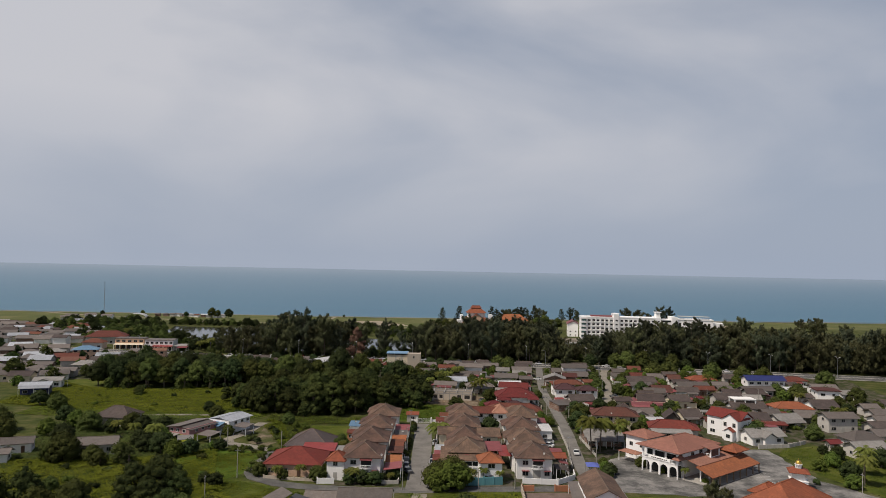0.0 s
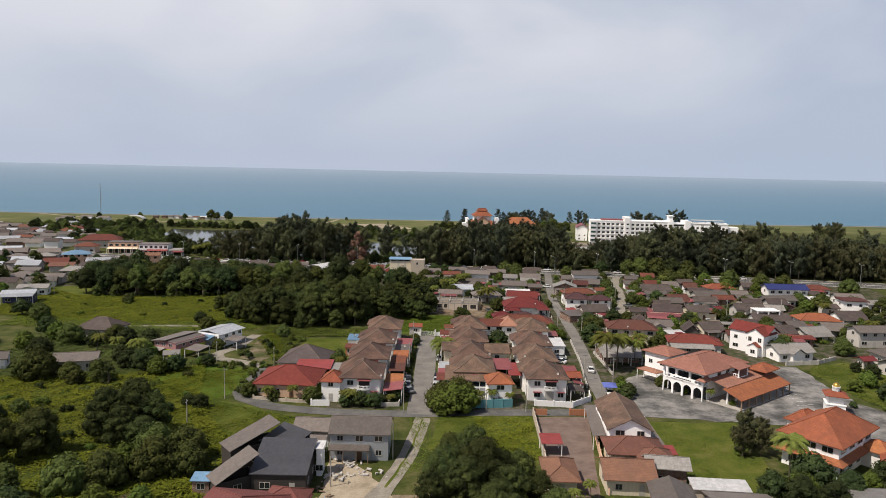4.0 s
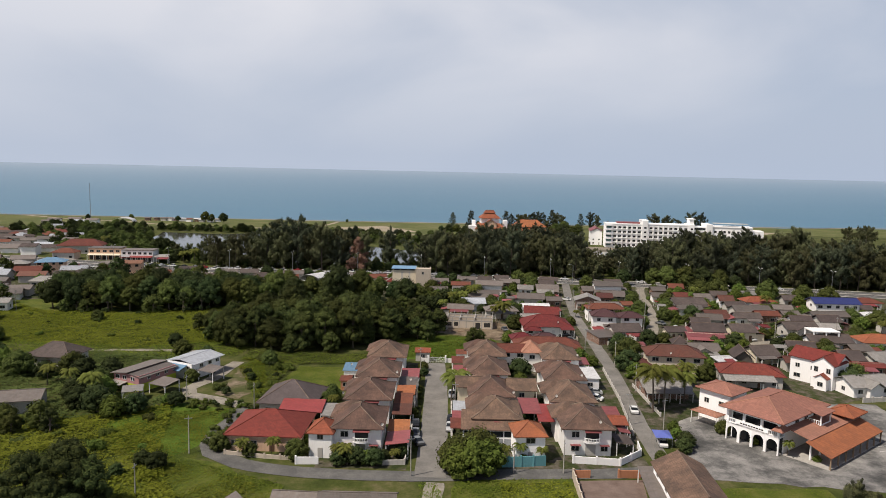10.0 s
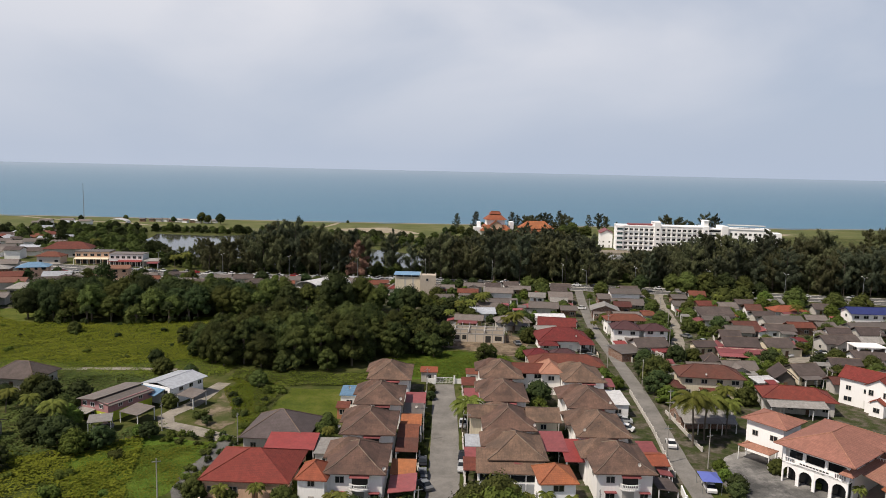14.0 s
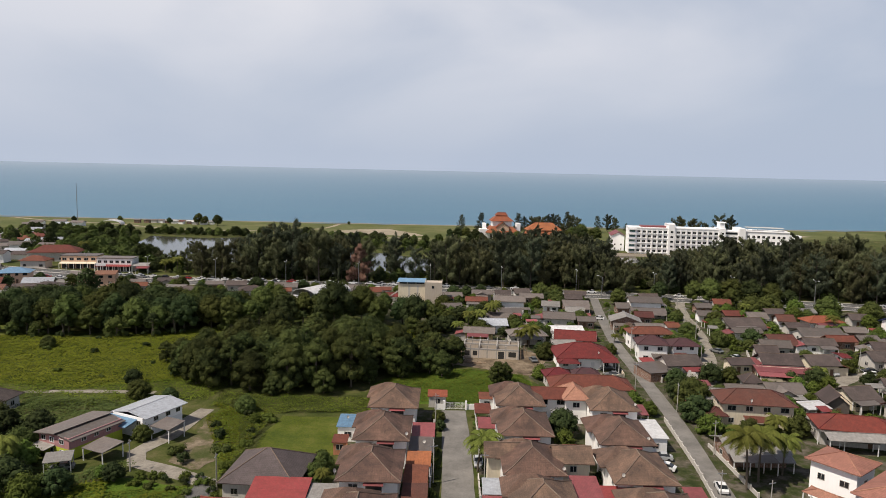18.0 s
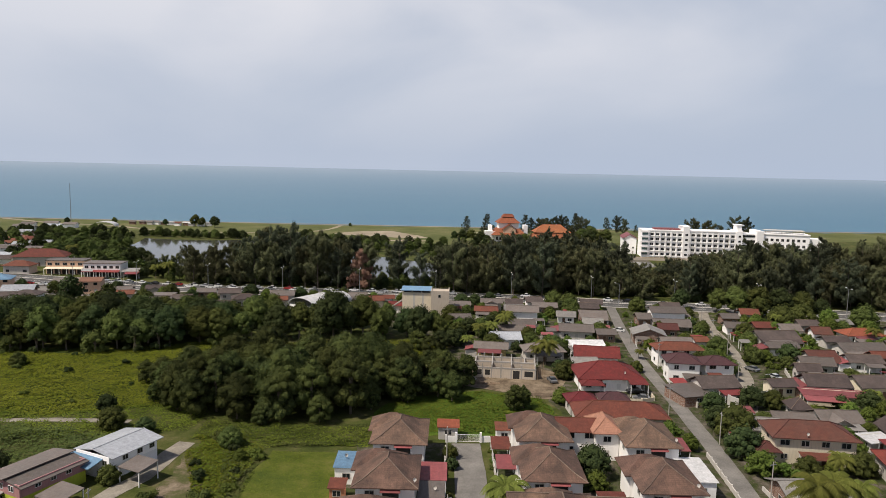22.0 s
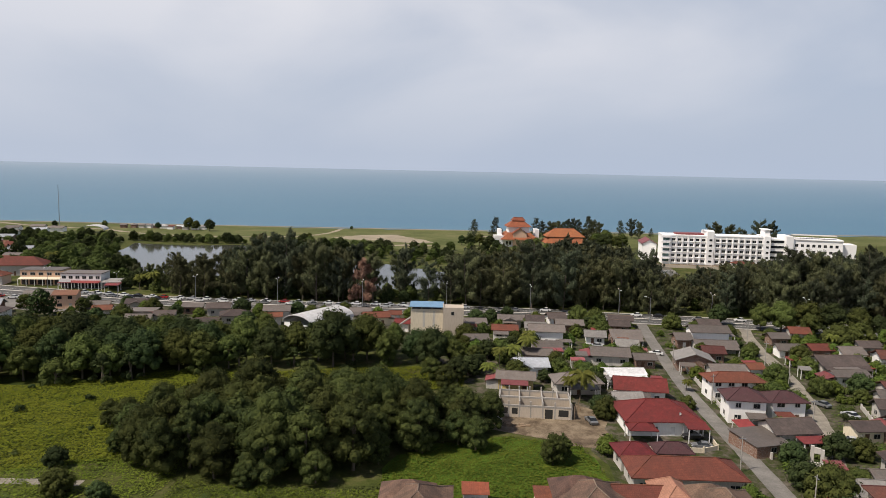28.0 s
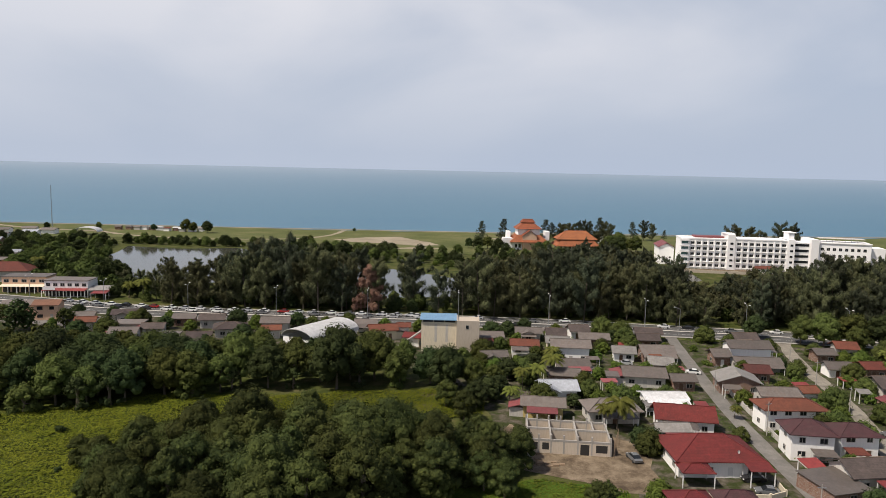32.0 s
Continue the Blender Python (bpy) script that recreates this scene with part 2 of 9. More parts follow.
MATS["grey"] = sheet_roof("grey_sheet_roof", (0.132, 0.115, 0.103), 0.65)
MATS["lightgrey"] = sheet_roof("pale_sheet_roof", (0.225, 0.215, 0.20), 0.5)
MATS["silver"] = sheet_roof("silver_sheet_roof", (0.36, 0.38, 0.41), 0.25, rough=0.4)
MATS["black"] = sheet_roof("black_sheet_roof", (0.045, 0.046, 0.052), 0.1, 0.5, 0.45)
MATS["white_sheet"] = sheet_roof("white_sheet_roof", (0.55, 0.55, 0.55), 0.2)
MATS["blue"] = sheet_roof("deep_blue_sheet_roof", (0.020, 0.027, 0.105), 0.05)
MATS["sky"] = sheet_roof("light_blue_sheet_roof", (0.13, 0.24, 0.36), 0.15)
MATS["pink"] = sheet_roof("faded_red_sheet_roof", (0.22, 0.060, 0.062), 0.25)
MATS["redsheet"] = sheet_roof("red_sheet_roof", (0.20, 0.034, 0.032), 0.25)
# walls
MATS["w_white"] = plaster("white_plaster", (0.88, 0.86, 0.83), 0.22)
MATS["w_clean"] = plaster("bright_white_plaster", (0.90, 0.89, 0.88), 0.12)
MATS["w_pale"] = plaster("pale_grey_plaster", (0.52, 0.49, 0.45), 0.6)
MATS["w_cream"] = plaster("cream_plaster", (0.68, 0.60, 0.46))
MATS["w_peach"] = plaster("peach_plaster", (0.70, 0.47, 0.33))
MATS["w_pink"] = plaster("pink_plaster", (0.44, 0.23, 0.23))
MATS["w_yellow"] = plaster("yellow_plaster", (0.62, 0.48, 0.20))
MATS["w_lime"] = plaster("lime_green_plaster", (0.50, 0.56, 0.06))
MATS["w_blue"] = plaster("blue_plaster", (0.16, 0.24, 0.50))
MATS["w_grey"] = boards("grey_weatherboard", (0.38, 0.40, 0.42))
MATS["w_dark"] = boards("dark_timber_boards", (0.07, 0.06, 0.055))
MATS["w_brick"] = bricks("red_brick", (0.24, 0.13, 0.09))
MATS["w_tan"] = plaster("bare_tan_render", (0.50, 0.43, 0.35), 0.4)
MATS["w_orange"] = plaster("orange_brick_wall", (0.45, 0.20, 0.11))
MATS["teal"] = plaster("teal_paint", (0.12, 0.30, 0.33), 0.3)
MATS["trim"] = plain("white_trim", (0.74, 0.73, 0.71), 0.6)
MATS["ridge"] = tile_roof("pale_ridge_tile", (0.165, 0.122, 0.094), wear=0.4)
MATS["frame"] = plain("window_frame", (0.42, 0.40, 0.37), 0.5)
MATS["glass"] = plain("dark_window_glass", (0.018, 0.021, 0.024), 0.08, spec=0.5, vary=0.0)
MATS["teal_glass"] = plain("pale_teal_glass", (0.10, 0.17, 0.17), 0.1, spec=0.5, vary=0.1)
MATS["door"] = plain("brown_door", (0.12, 0.065, 0.04), 0.5)
# near-black colour for shade painted in openings and gaps, and for lettering
MATS["dim"] = plain("shade_and_letter_black", (0.03, 0.028, 0.026), 0.9)
MATS["concrete"] = plaster("concrete", (0.36, 0.34, 0.31), 0.6)
MATS["steel"] = plain("galvanised_steel", (0.34, 0.35, 0.36), 0.45, 0.7)
MATS["gold"] = plain("gold_leaf", (0.70, 0.45, 0.10), 0.3, 0.9)
MATS["canvas"] = plain("blue_canvas", (0.10, 0.13, 0.40), 0.7)
MATS["tarp"] = plain("blue_tarpaulin", (0.06, 0.25, 0.55), 0.5)
MATS["rubber"] = plain("black_rubber", (0.02, 0.02, 0.02), 0.8)
MATS["rubble"] = plain("broken_plaster_rubble", (0.55, 0.52, 0.48), 0.9, vary=0.6)
MATS["timber"] = plain("rough_timber", (0.28, 0.20, 0.13), 0.85, vary=0.4)
# greenery
MATS["leaf"] = leafy("broad_leaves", (0.030, 0.041, 0.014), (0.066, 0.083, 0.023), (0.118, 0.132, 0.035))
MATS["leaf_dark"] = leafy("dark_leaves", (0.018, 0.028, 0.013), (0.038, 0.053, 0.020), (0.074, 0.092, 0.030))
MATS["leaf_light"] = leafy("light_leaves", (0.044, 0.066, 0.014), (0.082, 0.116, 0.024), (0.140, 0.172, 0.036))
MATS["needle"] = leafy("casuarina_needles", (0.050, 0.055, 0.030), (0.086, 0.092, 0.045), (0.124, 0.124, 0.058), 0.018, broad=0.5)
MATS["needle_dark"] = leafy("dark_casuarina_needles", (0.034, 0.041, 0.028), (0.060, 0.071, 0.043), (0.094, 0.104, 0.058), 0.016)
MATS["acacia"] = leafy("acacia_leaves", (0.015, 0.023, 0.010), (0.041, 0.054, 0.018), (0.110, 0.120, 0.031), 0.018)
MATS["needle_red"] = leafy("dead_brown_needles", (0.15, 0.082, 0.060), (0.22, 0.128, 0.096), (0.29, 0.178, 0.138), 0.008)
MATS["palm"] = leafy("palm_leaflets", (0.055, 0.066, 0.013), (0.105, 0.118, 0.026), (0.17, 0.172, 0.045))
MATS["vine"] = leafy("creeper_leaves", (0.050, 0.064, 0.007), (0.100, 0.114, 0.011), (0.160, 0.160, 0.020), 0.006)
MATS["grassblade"] = leafy("grass_blades", (0.055, 0.082, 0.010), (0.095, 0.128, 0.016), (0.155, 0.18, 0.030), 0.006)
MATS["bark"] = plain("grey_bark", (0.13, 0.105, 0.08), 0.95, vary=0.5)
# ground
MATS["ground"] = ground_mat("grassy_earth", [(0.32, (0.026, 0.036, 0.008)), (0.46, (0.048, 0.060, 0.013)), (0.57, (0.078, 0.080, 0.026)), (0.72, (0.14, 0.115, 0.066))], 0.16)
MATS["meadow"] = ground_mat("creeper_meadow", [(0.34, (0.022, 0.034, 0.006)), (0.5, (0.048, 0.062, 0.009)), (0.66, (0.085, 0.092, 0.015))], 0.22, fine=1.6, bump=0.9)
MATS["lawn"] = ground_mat("mown_grass", [(0.32, (0.042, 0.062, 0.010)), (0.48, (0.072, 0.090, 0.014)), (0.58, (0.100, 0.108, 0.022)), (0.72, (0.15, 0.128, 0.055))], 0.14, fine=1.8, bump=0.6)
MATS["bright_grass"] = ground_mat("bright_undergrowth", [(0.3, (0.032, 0.062, 0.007)), (0.5, (0.062, 0.105, 0.011)), (0.7, (0.10, 0.142, 0.018))], 0.25, fine=2.0, bump=0.8)
MATS["yard"] = ground_mat("worn_yard", [(0.36, (0.024, 0.034, 0.010)), (0.47, (0.044, 0.052, 0.018)), (0.53, (0.070, 0.063, 0.043)), (0.62, (0.115, 0.100, 0.078)), (0.78, (0.18, 0.160, 0.135))], 0.30)
MATS["dirt"] = ground_mat("bare_earth", [(0.34, (0.070, 0.052, 0.036)), (0.46, (0.13, 0.098, 0.066)), (0.56, (0.19, 0.148, 0.102)), (0.72, (0.28, 0.225, 0.16))], 0.25)
MATS["weedy"] = ground_mat("weedy_earth", [(0.34, (0.05, 0.062, 0.018)), (0.47, (0.085, 0.083, 0.036)), (0.56, (0.15, 0.12, 0.082)), (0.7, (0.24, 0.195, 0.14))], 0.22)
MATS["sand"] = ground_mat("pale_building_sand", [(0.3, (0.22, 0.180, 0.125)), (0.6, (0.36, 0.305, 0.225))], 0.3)
MATS["paleway"] = ground_mat("pale_track", [(0.3, (0.15, 0.135, 0.11)), (0.6, (0.27, 0.245, 0.205))], 0.3)
MATS["beachsand"] = ground_mat("beach_sand", [(0.3, (0.20, 0.168, 0.118)), (0.6, (0.31, 0.265, 0.20))], 0.05)
MATS["beachgrass"] = ground_mat("beach_turf", [(0.3, (0.062, 0.076, 0.024)), (0.5, (0.094, 0.104, 0.036)), (0.7, (0.155, 0.142, 0.066))], 0.03, fine=0.5)
MATS["asphalt"] = ground_mat("worn_asphalt", [(0.3, (0.120, 0.114, 0.104)), (0.5, (0.168, 0.159, 0.146)), (0.7, (0.225, 0.212, 0.194))], 0.20, fine=4.0, rough=0.9, bump=0.1)
MATS["dark_asphalt"] = ground_mat("dark_asphalt", [(0.3, (0.075, 0.074, 0.072)), (0.5, (0.105, 0.103, 0.098)), (0.7, (0.15, 0.145, 0.135))], 0.25, fine=4.0, rough=0.9, bump=0.1)
MATS["road_main"] = ground_mat("grey_asphalt", [(0.3, (0.075, 0.075, 0.074)), (0.7, (0.12, 0.119, 0.116))], 0.2, fine=4.0, rough=0.9, bump=0.1)
MATS["paving"] = ground_mat("brown_paving", [(0.3, (0.115, 0.082, 0.068)), (0.6, (0.18, 0.135, 0.115))], 0.3, fine=5.0, bump=0.1)
MATS["carpark"] = ground_mat("carpark_asphalt", [(0.36, (0.060, 0.060, 0.058)), (0.46, (0.115, 0.112, 0.107)), (0.53, (0.185, 0.178, 0.168)), (0.64, (0.27, 0.258, 0.242))], 0.13, fine=4.0, rough=0.9, bump=0.1)
MATS["paint"] = plain("road_paint", (0.62, 0.61, 0.58), 0.8)


def sea_mat():
    g = Graph("sea_water", 0.45, 0.3)
    a = g.noise(0.004, 4, 0.5, "world", (1, 2.5, 1))
    col = g.mix(g.span(a, 0.0, 1.0), (0.066, 0.146, 0.222), (0.080, 0.172, 0.240))
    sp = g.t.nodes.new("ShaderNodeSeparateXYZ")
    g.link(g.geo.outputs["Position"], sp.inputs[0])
    # deep is the share of haze painted into the sea's colour, rising with distance
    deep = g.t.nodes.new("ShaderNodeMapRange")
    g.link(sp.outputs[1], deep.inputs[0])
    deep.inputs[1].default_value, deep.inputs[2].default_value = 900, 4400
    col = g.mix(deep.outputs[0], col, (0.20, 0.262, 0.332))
    g.b.inputs["IOR"].default_value = 1.33
    n = g.noise(0.12, 6, 0.65, "world", (0.6, 1.6, 1))
    g.bump(n, 0.35, 1.2)
    return g.done(col)


def lagoon_mat():
    g = Graph("lagoon_water", 0.09, 0.5)
    g.b.inputs["IOR"].default_value = 1.33
    n = g.noise(0.6, 4, 0.6)
    g.bump(n, 0.08, 0.1)
    return g.done((0.060, 0.062, 0.050))


MATS["sea"], MATS["lagoon"] = sea_mat(), lagoon_mat()
CAR_PAINT = []
for _n, _c in (("white", (0.75, 0.75, 0.74)), ("silver", (0.45, 0.46, 0.47)), ("black", (0.02, 0.02, 0.022)), ("grey", (0.16, 0.165, 0.17)), ("red", (0.35, 0.03, 0.03)), ("blue", (0.05, 0.09, 0.28))):
    _m = plain("car_paint_" + _n, _c, 0.25, 0.1, 0.6, 0.03)
    CAR_PAINT.append((_n, _m))


# ---- mesh helpers ----
class Mesh:
    """Collects corners and faces; put() makes one object of them."""

    def __init__(self):
        self.v, self.f = [], []

    def face(self, *pts):
        n = len(self.v)
        self.v.extend(tuple(p) for p in pts)
        self.f.append(tuple(range(n, n + len(pts))))
        return self

    def box(self, x0, x1, y0, y1, z0, z1):
        n = len(self.v)
        self.v += [(x0, y0, z0), (x1, y0, z0), (x1, y1, z0), (x0, y1, z0), (x0, y0, z1), (x1, y0, z1), (x1, y1, z1), (x0, y1, z1)]
        for q in ((0, 3, 2, 1), (4, 5, 6, 7), (0, 1, 5, 4), (1, 2, 6, 5), (2, 3, 7, 6), (3, 0, 4, 7)):
            self.f.append(tuple(n + i for i in q))
        return self

    def slab(self, poly, t):
        """A plate of the thickness t below the polygon."""
        n, k = len(self.v), len(poly)
        self.v += [tuple(p) for p in poly] + [(p[0], p[1], p[2] - t) for p in poly]
        self.f.append(tuple(range(n, n + k)))
        self.f.append(tuple(range(n + 2 * k - 1, n + k - 1, -1)))
        for i in range(k):
            j = (i + 1) % k
            self.f.append((n + i, n + k + i, n + k + j, n + j))
        return self

    def tube(self, a, b, r0, r1=None, sides=8, cap=True):
        a, b = Vector(a), Vector(b)
        r1 = r0 if r1 is None else r1
        q = (b - a).to_track_quat("Z", "Y")
        n = len(self.v)
        for p, r in ((a, r0), (b, r1)):
            for i in range(sides):
                t = 2 * math.pi * i / sides
                self.v.append(tuple(p + q @ Vector((r * math.cos(t), r * math.sin(t), 0))))
        for i in range(sides):
            j = (i + 1) % sides
            self.f.append((n + i, n + j, n + sides + j, n + sides + i))
        if cap:
            self.f.append(tuple(range(n + sides, n + 2 * sides)))
            self.f.append(tuple(range(n + sides - 1, n - 1, -1)))
        return self

    def dome(self, c, r, h, rings=5, sides=14):
        n = len(self.v)
        for k in range(rings):
            a = math.pi / 2 * k / rings
            for i in range(sides):
                t = 2 * math.pi * i / sides
                self.v.append((c[0] + r * math.cos(a) * math.cos(t), c[1] + r * math.cos(a) * math.sin(t), c[2] + h * math.sin(a)))
        self.v.append((c[0], c[1], c[2] + h))
        for k in range(rings - 1):
            for i in range(sides):
                j = (i + 1) % sides
                self.f.append((n + k * sides + i, n + k * sides + j, n + (k + 1) * sides + j, n + (k + 1) * sides + i))
        for i in range(sides):
            self.f.append((n + (rings - 1) * sides + i, n + (rings - 1) * sides + (i + 1) % sides, n + rings * sides))
        return self

    def weld(self):
        """Joins corners that lie on one another, so that touching plates make one shell."""
        seen, to, keep = {}, [], []
        for v in self.v:
            k = (round(v[0], 3), round(v[1], 3), round(v[2], 3))
            if k not in seen:
                seen[k] = len(keep)
                keep.append(v)
            to.append(seen[k])
        faces, done = [], set()
        for f in self.f:
            g = tuple(to[i] for i in f)
            k = frozenset(g)
            if len(k) == len(g) and k not in done:
                done.add(k)
                faces.append(g)
        self.v, self.f = keep, faces
        return self

    def data(self, name, material):
        me = bpy.data.meshes.new(name)
        me.from_pydata(self.v, [], self.f)
        if len(self.f) < 6000:
            uv = me.uv_layers.new(name="UVMap").data
            co = [Vector(v) for v in self.v]
            for p in me.polygons:
                nn = p.normal
                e = Vector((-nn.y, nn.x, 0))
                e = e.normalized() if e.length > 1e-3 else Vector((1, 0, 0))
                up = nn.cross(e)
                for li in p.loop_indices:
                    c = co[me.loops[li].vertex_index]
                    uv[li].uv = (c.dot(e), c.dot(up))
        me.materials.append(MATS[material] if isinstance(material, str) else material)
        return me

    def put(self, name, material, parent=None, label="", smooth=False):
        me = self.data(name, material)
        if smooth:
            me.polygons.foreach_set("use_smooth", [True] * len(me.polygons))
        ob = new(name, me)
        if parent is not None:
            ob.parent = parent
        if label:
            ob["label"] = label
        return ob


def thing(name, x, y, rot=0.0, label="", category="", group="", z=0.0):
    ob = new(name)
    ob.empty_display_size = 0.5
    ob.matrix_basis = pose(x, y, z, 0, 0, rot)
    return tagged(ob, label, category, group)


def seeded(*key):
    return random.Random(repr(key))


def wobbly(poly, step=3.0, amount=0.6, seed=1):
    """The outline of a patch of ground, with uneven edges."""
    r, out = seeded(seed, len(poly)), []
    for i, p in enumerate(poly):
        q = poly[(i + 1) % len(poly)]
        d = math.hypot(q[0] - p[0], q[1] - p[1])
        n = max(1, int(d / step))
        for k in range(n):
            t = k / n
            out.append((p[0] + (q[0] - p[0]) * t + r.uniform(-amount, amount), p[1] + (q[1] - p[1]) * t + r.uniform(-amount, amount)))
    return out


def patch(name, poly, z, material, label, category, amount=0.6, step=3.0):
    pts = wobbly(poly, step, amount, name + str(poly[0])) if amount else poly
    bm = bmesh.new()
    f = bm.faces.new([bm.verts.new((x, y, z)) for x, y in pts])
    f.normal_update()
    if f.normal.z < 0:
        f.normal_flip()
        f.normal_update()
    bmesh.ops.triangulate(bm, faces=bm.faces[:])
    me = bpy.data.meshes.new(name)
    bm.to_mesh(me)
    bm.free()
    me.materials.append(MATS[material])
    return tagged(new(name, me), label, category, kind="structure")


def smooth_line(pts, step=4.0):
    out = []
    n = len(pts)
    for i in range(n - 1):
        p0, p1, p2, p3 = (Vector(pts[max(0, min(n - 1, k))]) for k in (i - 1, i, i + 1, i + 2))
        m = max(1, int((p2 - p1).length / step))
        for k in range(m):
            t = k / m
            out.append(0.5 * ((2 * p1) + (p2 - p0) * t + (2 * p0 - 5 * p1 + 4 * p2 - p3) * t * t + (3 * p1 - p0 - 3 * p2 + p3) * t ** 3))
    out.append(Vector(pts[-1]))
    return out


def ribbon(name, pts, width, z, material, label="", category="", wob=0.0, kind="structure", parent=None, offset=0.0, step=4.0):
    line = smooth_line(pts, step)
    r = seeded(name, len(pts))
    m = Mesh()
    prev = None
    for i, p in enumerate(line):
        d = (line[min(i + 1, len(line) - 1)] - line[max(i - 1, 0)]).normalized()
        nrm = Vector((-d.y, d.x))
        c = p + nrm * offset
        a = c + nrm * (width / 2 + r.uniform(-wob, wob))
        b = c - nrm * (width / 2 + r.uniform(-wob, wob))
        cur = ((b.x, b.y, z), (a.x, a.y, z))
        if prev:
            m.face(prev[0], cur[0], cur[1], prev[1])
        prev = cur
    ob = m.put(name, material, parent)
    return tagged(ob, label, category, kind=kind) if parent is None else ob


# ---- ground, water, roads ----
SHORE = [(-3600, 690), (-900, 735), (-470, 750), (-280, 752), (-110, 757), (30, 762), (250, 785), (520, 822), (1000, 900), (3600, 1300)]


def build_ground():
    m = Mesh()
    xs = [-3600, -1200, -600, -300, -150, 0, 150, 300, 600, 1200, 3600]
    ys = [-1500, -500, 0, 80, 160, 240, 320, 400, 480, 560, 640, 700]
    for i in range(len(xs) - 1):
        for j in range(len(ys) - 1):
            m.face((xs[i], ys[j], 0), (xs[i + 1], ys[j], 0), (xs[i + 1], ys[j + 1], 0), (xs[i], ys[j + 1], 0))
    line = smooth_line(SHORE, 60)
    for a, b in zip(line, line[1:]):
        m.face((a.x, 700, 0), (b.x, 700, 0), (b.x, max(b.y, 700.5), -0.35), (a.x, max(a.y, 700.5), -0.35))
    tagged(m.put("ground", "ground"), "flat coastal ground of grass and bare earth", "ground", kind="structure")
    ribbon("beach", SHORE, 6, 0.03, "beachsand", "pale strip of sandy beach along the sea", "beach", offset=-6, step=40)
    # the sea is cut off at about 5 km; its far part is raised, up to 34 m, so that its edge lies at the height of the true horizon
    s = Mesh()
    rows = [0, 6, 30, 120, 400, 900, 1500, 2200, 2900, 3500, 4050]
    for a, b in zip(line, line[1:]):
        for k0, k1 in zip(rows, rows[1:]):
            q = []
            for p, k in ((a, k0), (b, k0), (b, k1), (a, k1)):
                y = 600 if k == 0 else p.y + k if k < 4050 else 4900
                rise = 34.0 * max(0.0, (y - 1400) / 3500) ** 1.6
                q.append((p.x * (1 + k / 4050 * 0.5), y, -0.22 + rise))
            s.face(*q)
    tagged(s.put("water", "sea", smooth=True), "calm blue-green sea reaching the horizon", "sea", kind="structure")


build_ground()

patch("beach_field", [(-620, 600), (-330, 640), (-260, 655), (-150, 612), (20, 600), (90, 600), (160, 690), (520, 700), (900, 760), (900, 860), (520, 806), (250, 770), (30, 748), (-110, 744), (-280, 740), (-620, 735)], 0.02, "beachgrass", "open turf behind the beach", "grass", 4, 20)
patch("sand_patch", [(-106, 668), (-84, 690), (-60, 698), (-34, 664), (-26, 646), (-46, 640), (-66, 652), (-92, 655)], 0.06, "beachsand", "bare pale sand patch in the beach turf", "sand", 1.5, 4)
patch("sand_patch", [(-62, 618), (-30, 622), (-22, 628), (-44, 632)], 0.06, "beachsand", "bare pale sand patch in the beach turf", "sand", 1.0, 4)
patch("sand_patch", [(10, 700), (30, 690), (44, 700), (24, 712)], 0.06, "beachsand", "bare pale sand patch in the beach turf", "sand", 1.0, 4)
patch("sand_patch", [(210, 690), (300, 700), (330, 722), (240, 716)], 0.06, "beachsand", "bare pale sand patch in the beach turf", "sand", 2, 6)
ribbon("beach_track", [(-110, 742), (-112, 715), (-118, 690), (-134, 668), (-170, 655), (-215, 650)], 4, 0.08, "beachsand", "sandy track through the beach turf", "track", 0.6)
ribbon("beach_track", [(-215, 650), (-262, 668), (-300, 690), (-352, 700), (-420, 735)], 5, 0.085, "beachsand", "sandy track through the beach turf", "track", 0.8)
ribbon("beach_track", [(38, 765), (30, 735), (20, 700)], 3, 0.08, "beachsand", "sandy track through the beach turf", "track", 0.4)

# the lagoon behind the casuarina belt
patch("water_lagoon", [(-228, 598), (-190, 592), (-160, 602), (-136, 588), (-112, 570), (-84, 560), (-56, 530), (-16, 500), (40, 492), (84, 508), (98, 546), (116, 544), (112, 512), (84, 486), (40, 474), (-8, 452), (-60, 438), (-96, 444), (-122, 470), (-165, 474), (-196, 500), (-216, 548)], 0.05, "lagoon", "still grey-brown lagoon behind the casuarina trees", "water", 1.0, 8)

# town ground
patch("yard_ground", [(38, 186), (52, 196), (100, 218), (122, 224), (128, 204), (160, 200), (200, 250), (205, 300), (215, 368), (130, 372), (40, 386), (-36, 392), (-34, 345), (-10, 322), (-6, 292), (16, 274), (18, 252), (34, 245)], 0.02, "yard", "worn yards of concrete, earth and grass between houses", "ground", 1.2, 5)
patch("yard_ground", [(-26, 173), (-9, 173), (-9, 243), (-26, 243)], 0.028, "yard", "worn concrete yards beside the terrace houses", "ground", 0.4)
patch("yard_ground", [(0, 173), (37, 176), (38, 245), (0, 246)], 0.032, "yard", "worn concrete yards beside the terrace houses", "ground", 0.4)
patch("yard_ground", [(-150, 358), (-60, 364), (-34, 352), (-34, 392), (-120, 396), (-160, 404)], 0.025, "yard", "worn yards between the roadside houses", "ground", 1.2, 5)
patch("yard_ground", [(-225, 300), (-165, 318), (-150, 330), (-142, 385), (-190, 405), (-330, 440), (-420, 520), (-520, 480), (-420, 330)], 0.02, "yard", "worn ground between the far houses", "ground", 2, 8)
patch("meadow", [(-170, 262), (-135, 254), (-112, 252), (-96, 250), (-80, 258), (-62, 262), (-60, 292), (-66, 320), (-85, 318), (-120, 308), (-150, 306), (-175, 318)], 0.03, "meadow", "open meadow overgrown with yellow-green creepers", "meadow", 1.5, 5)
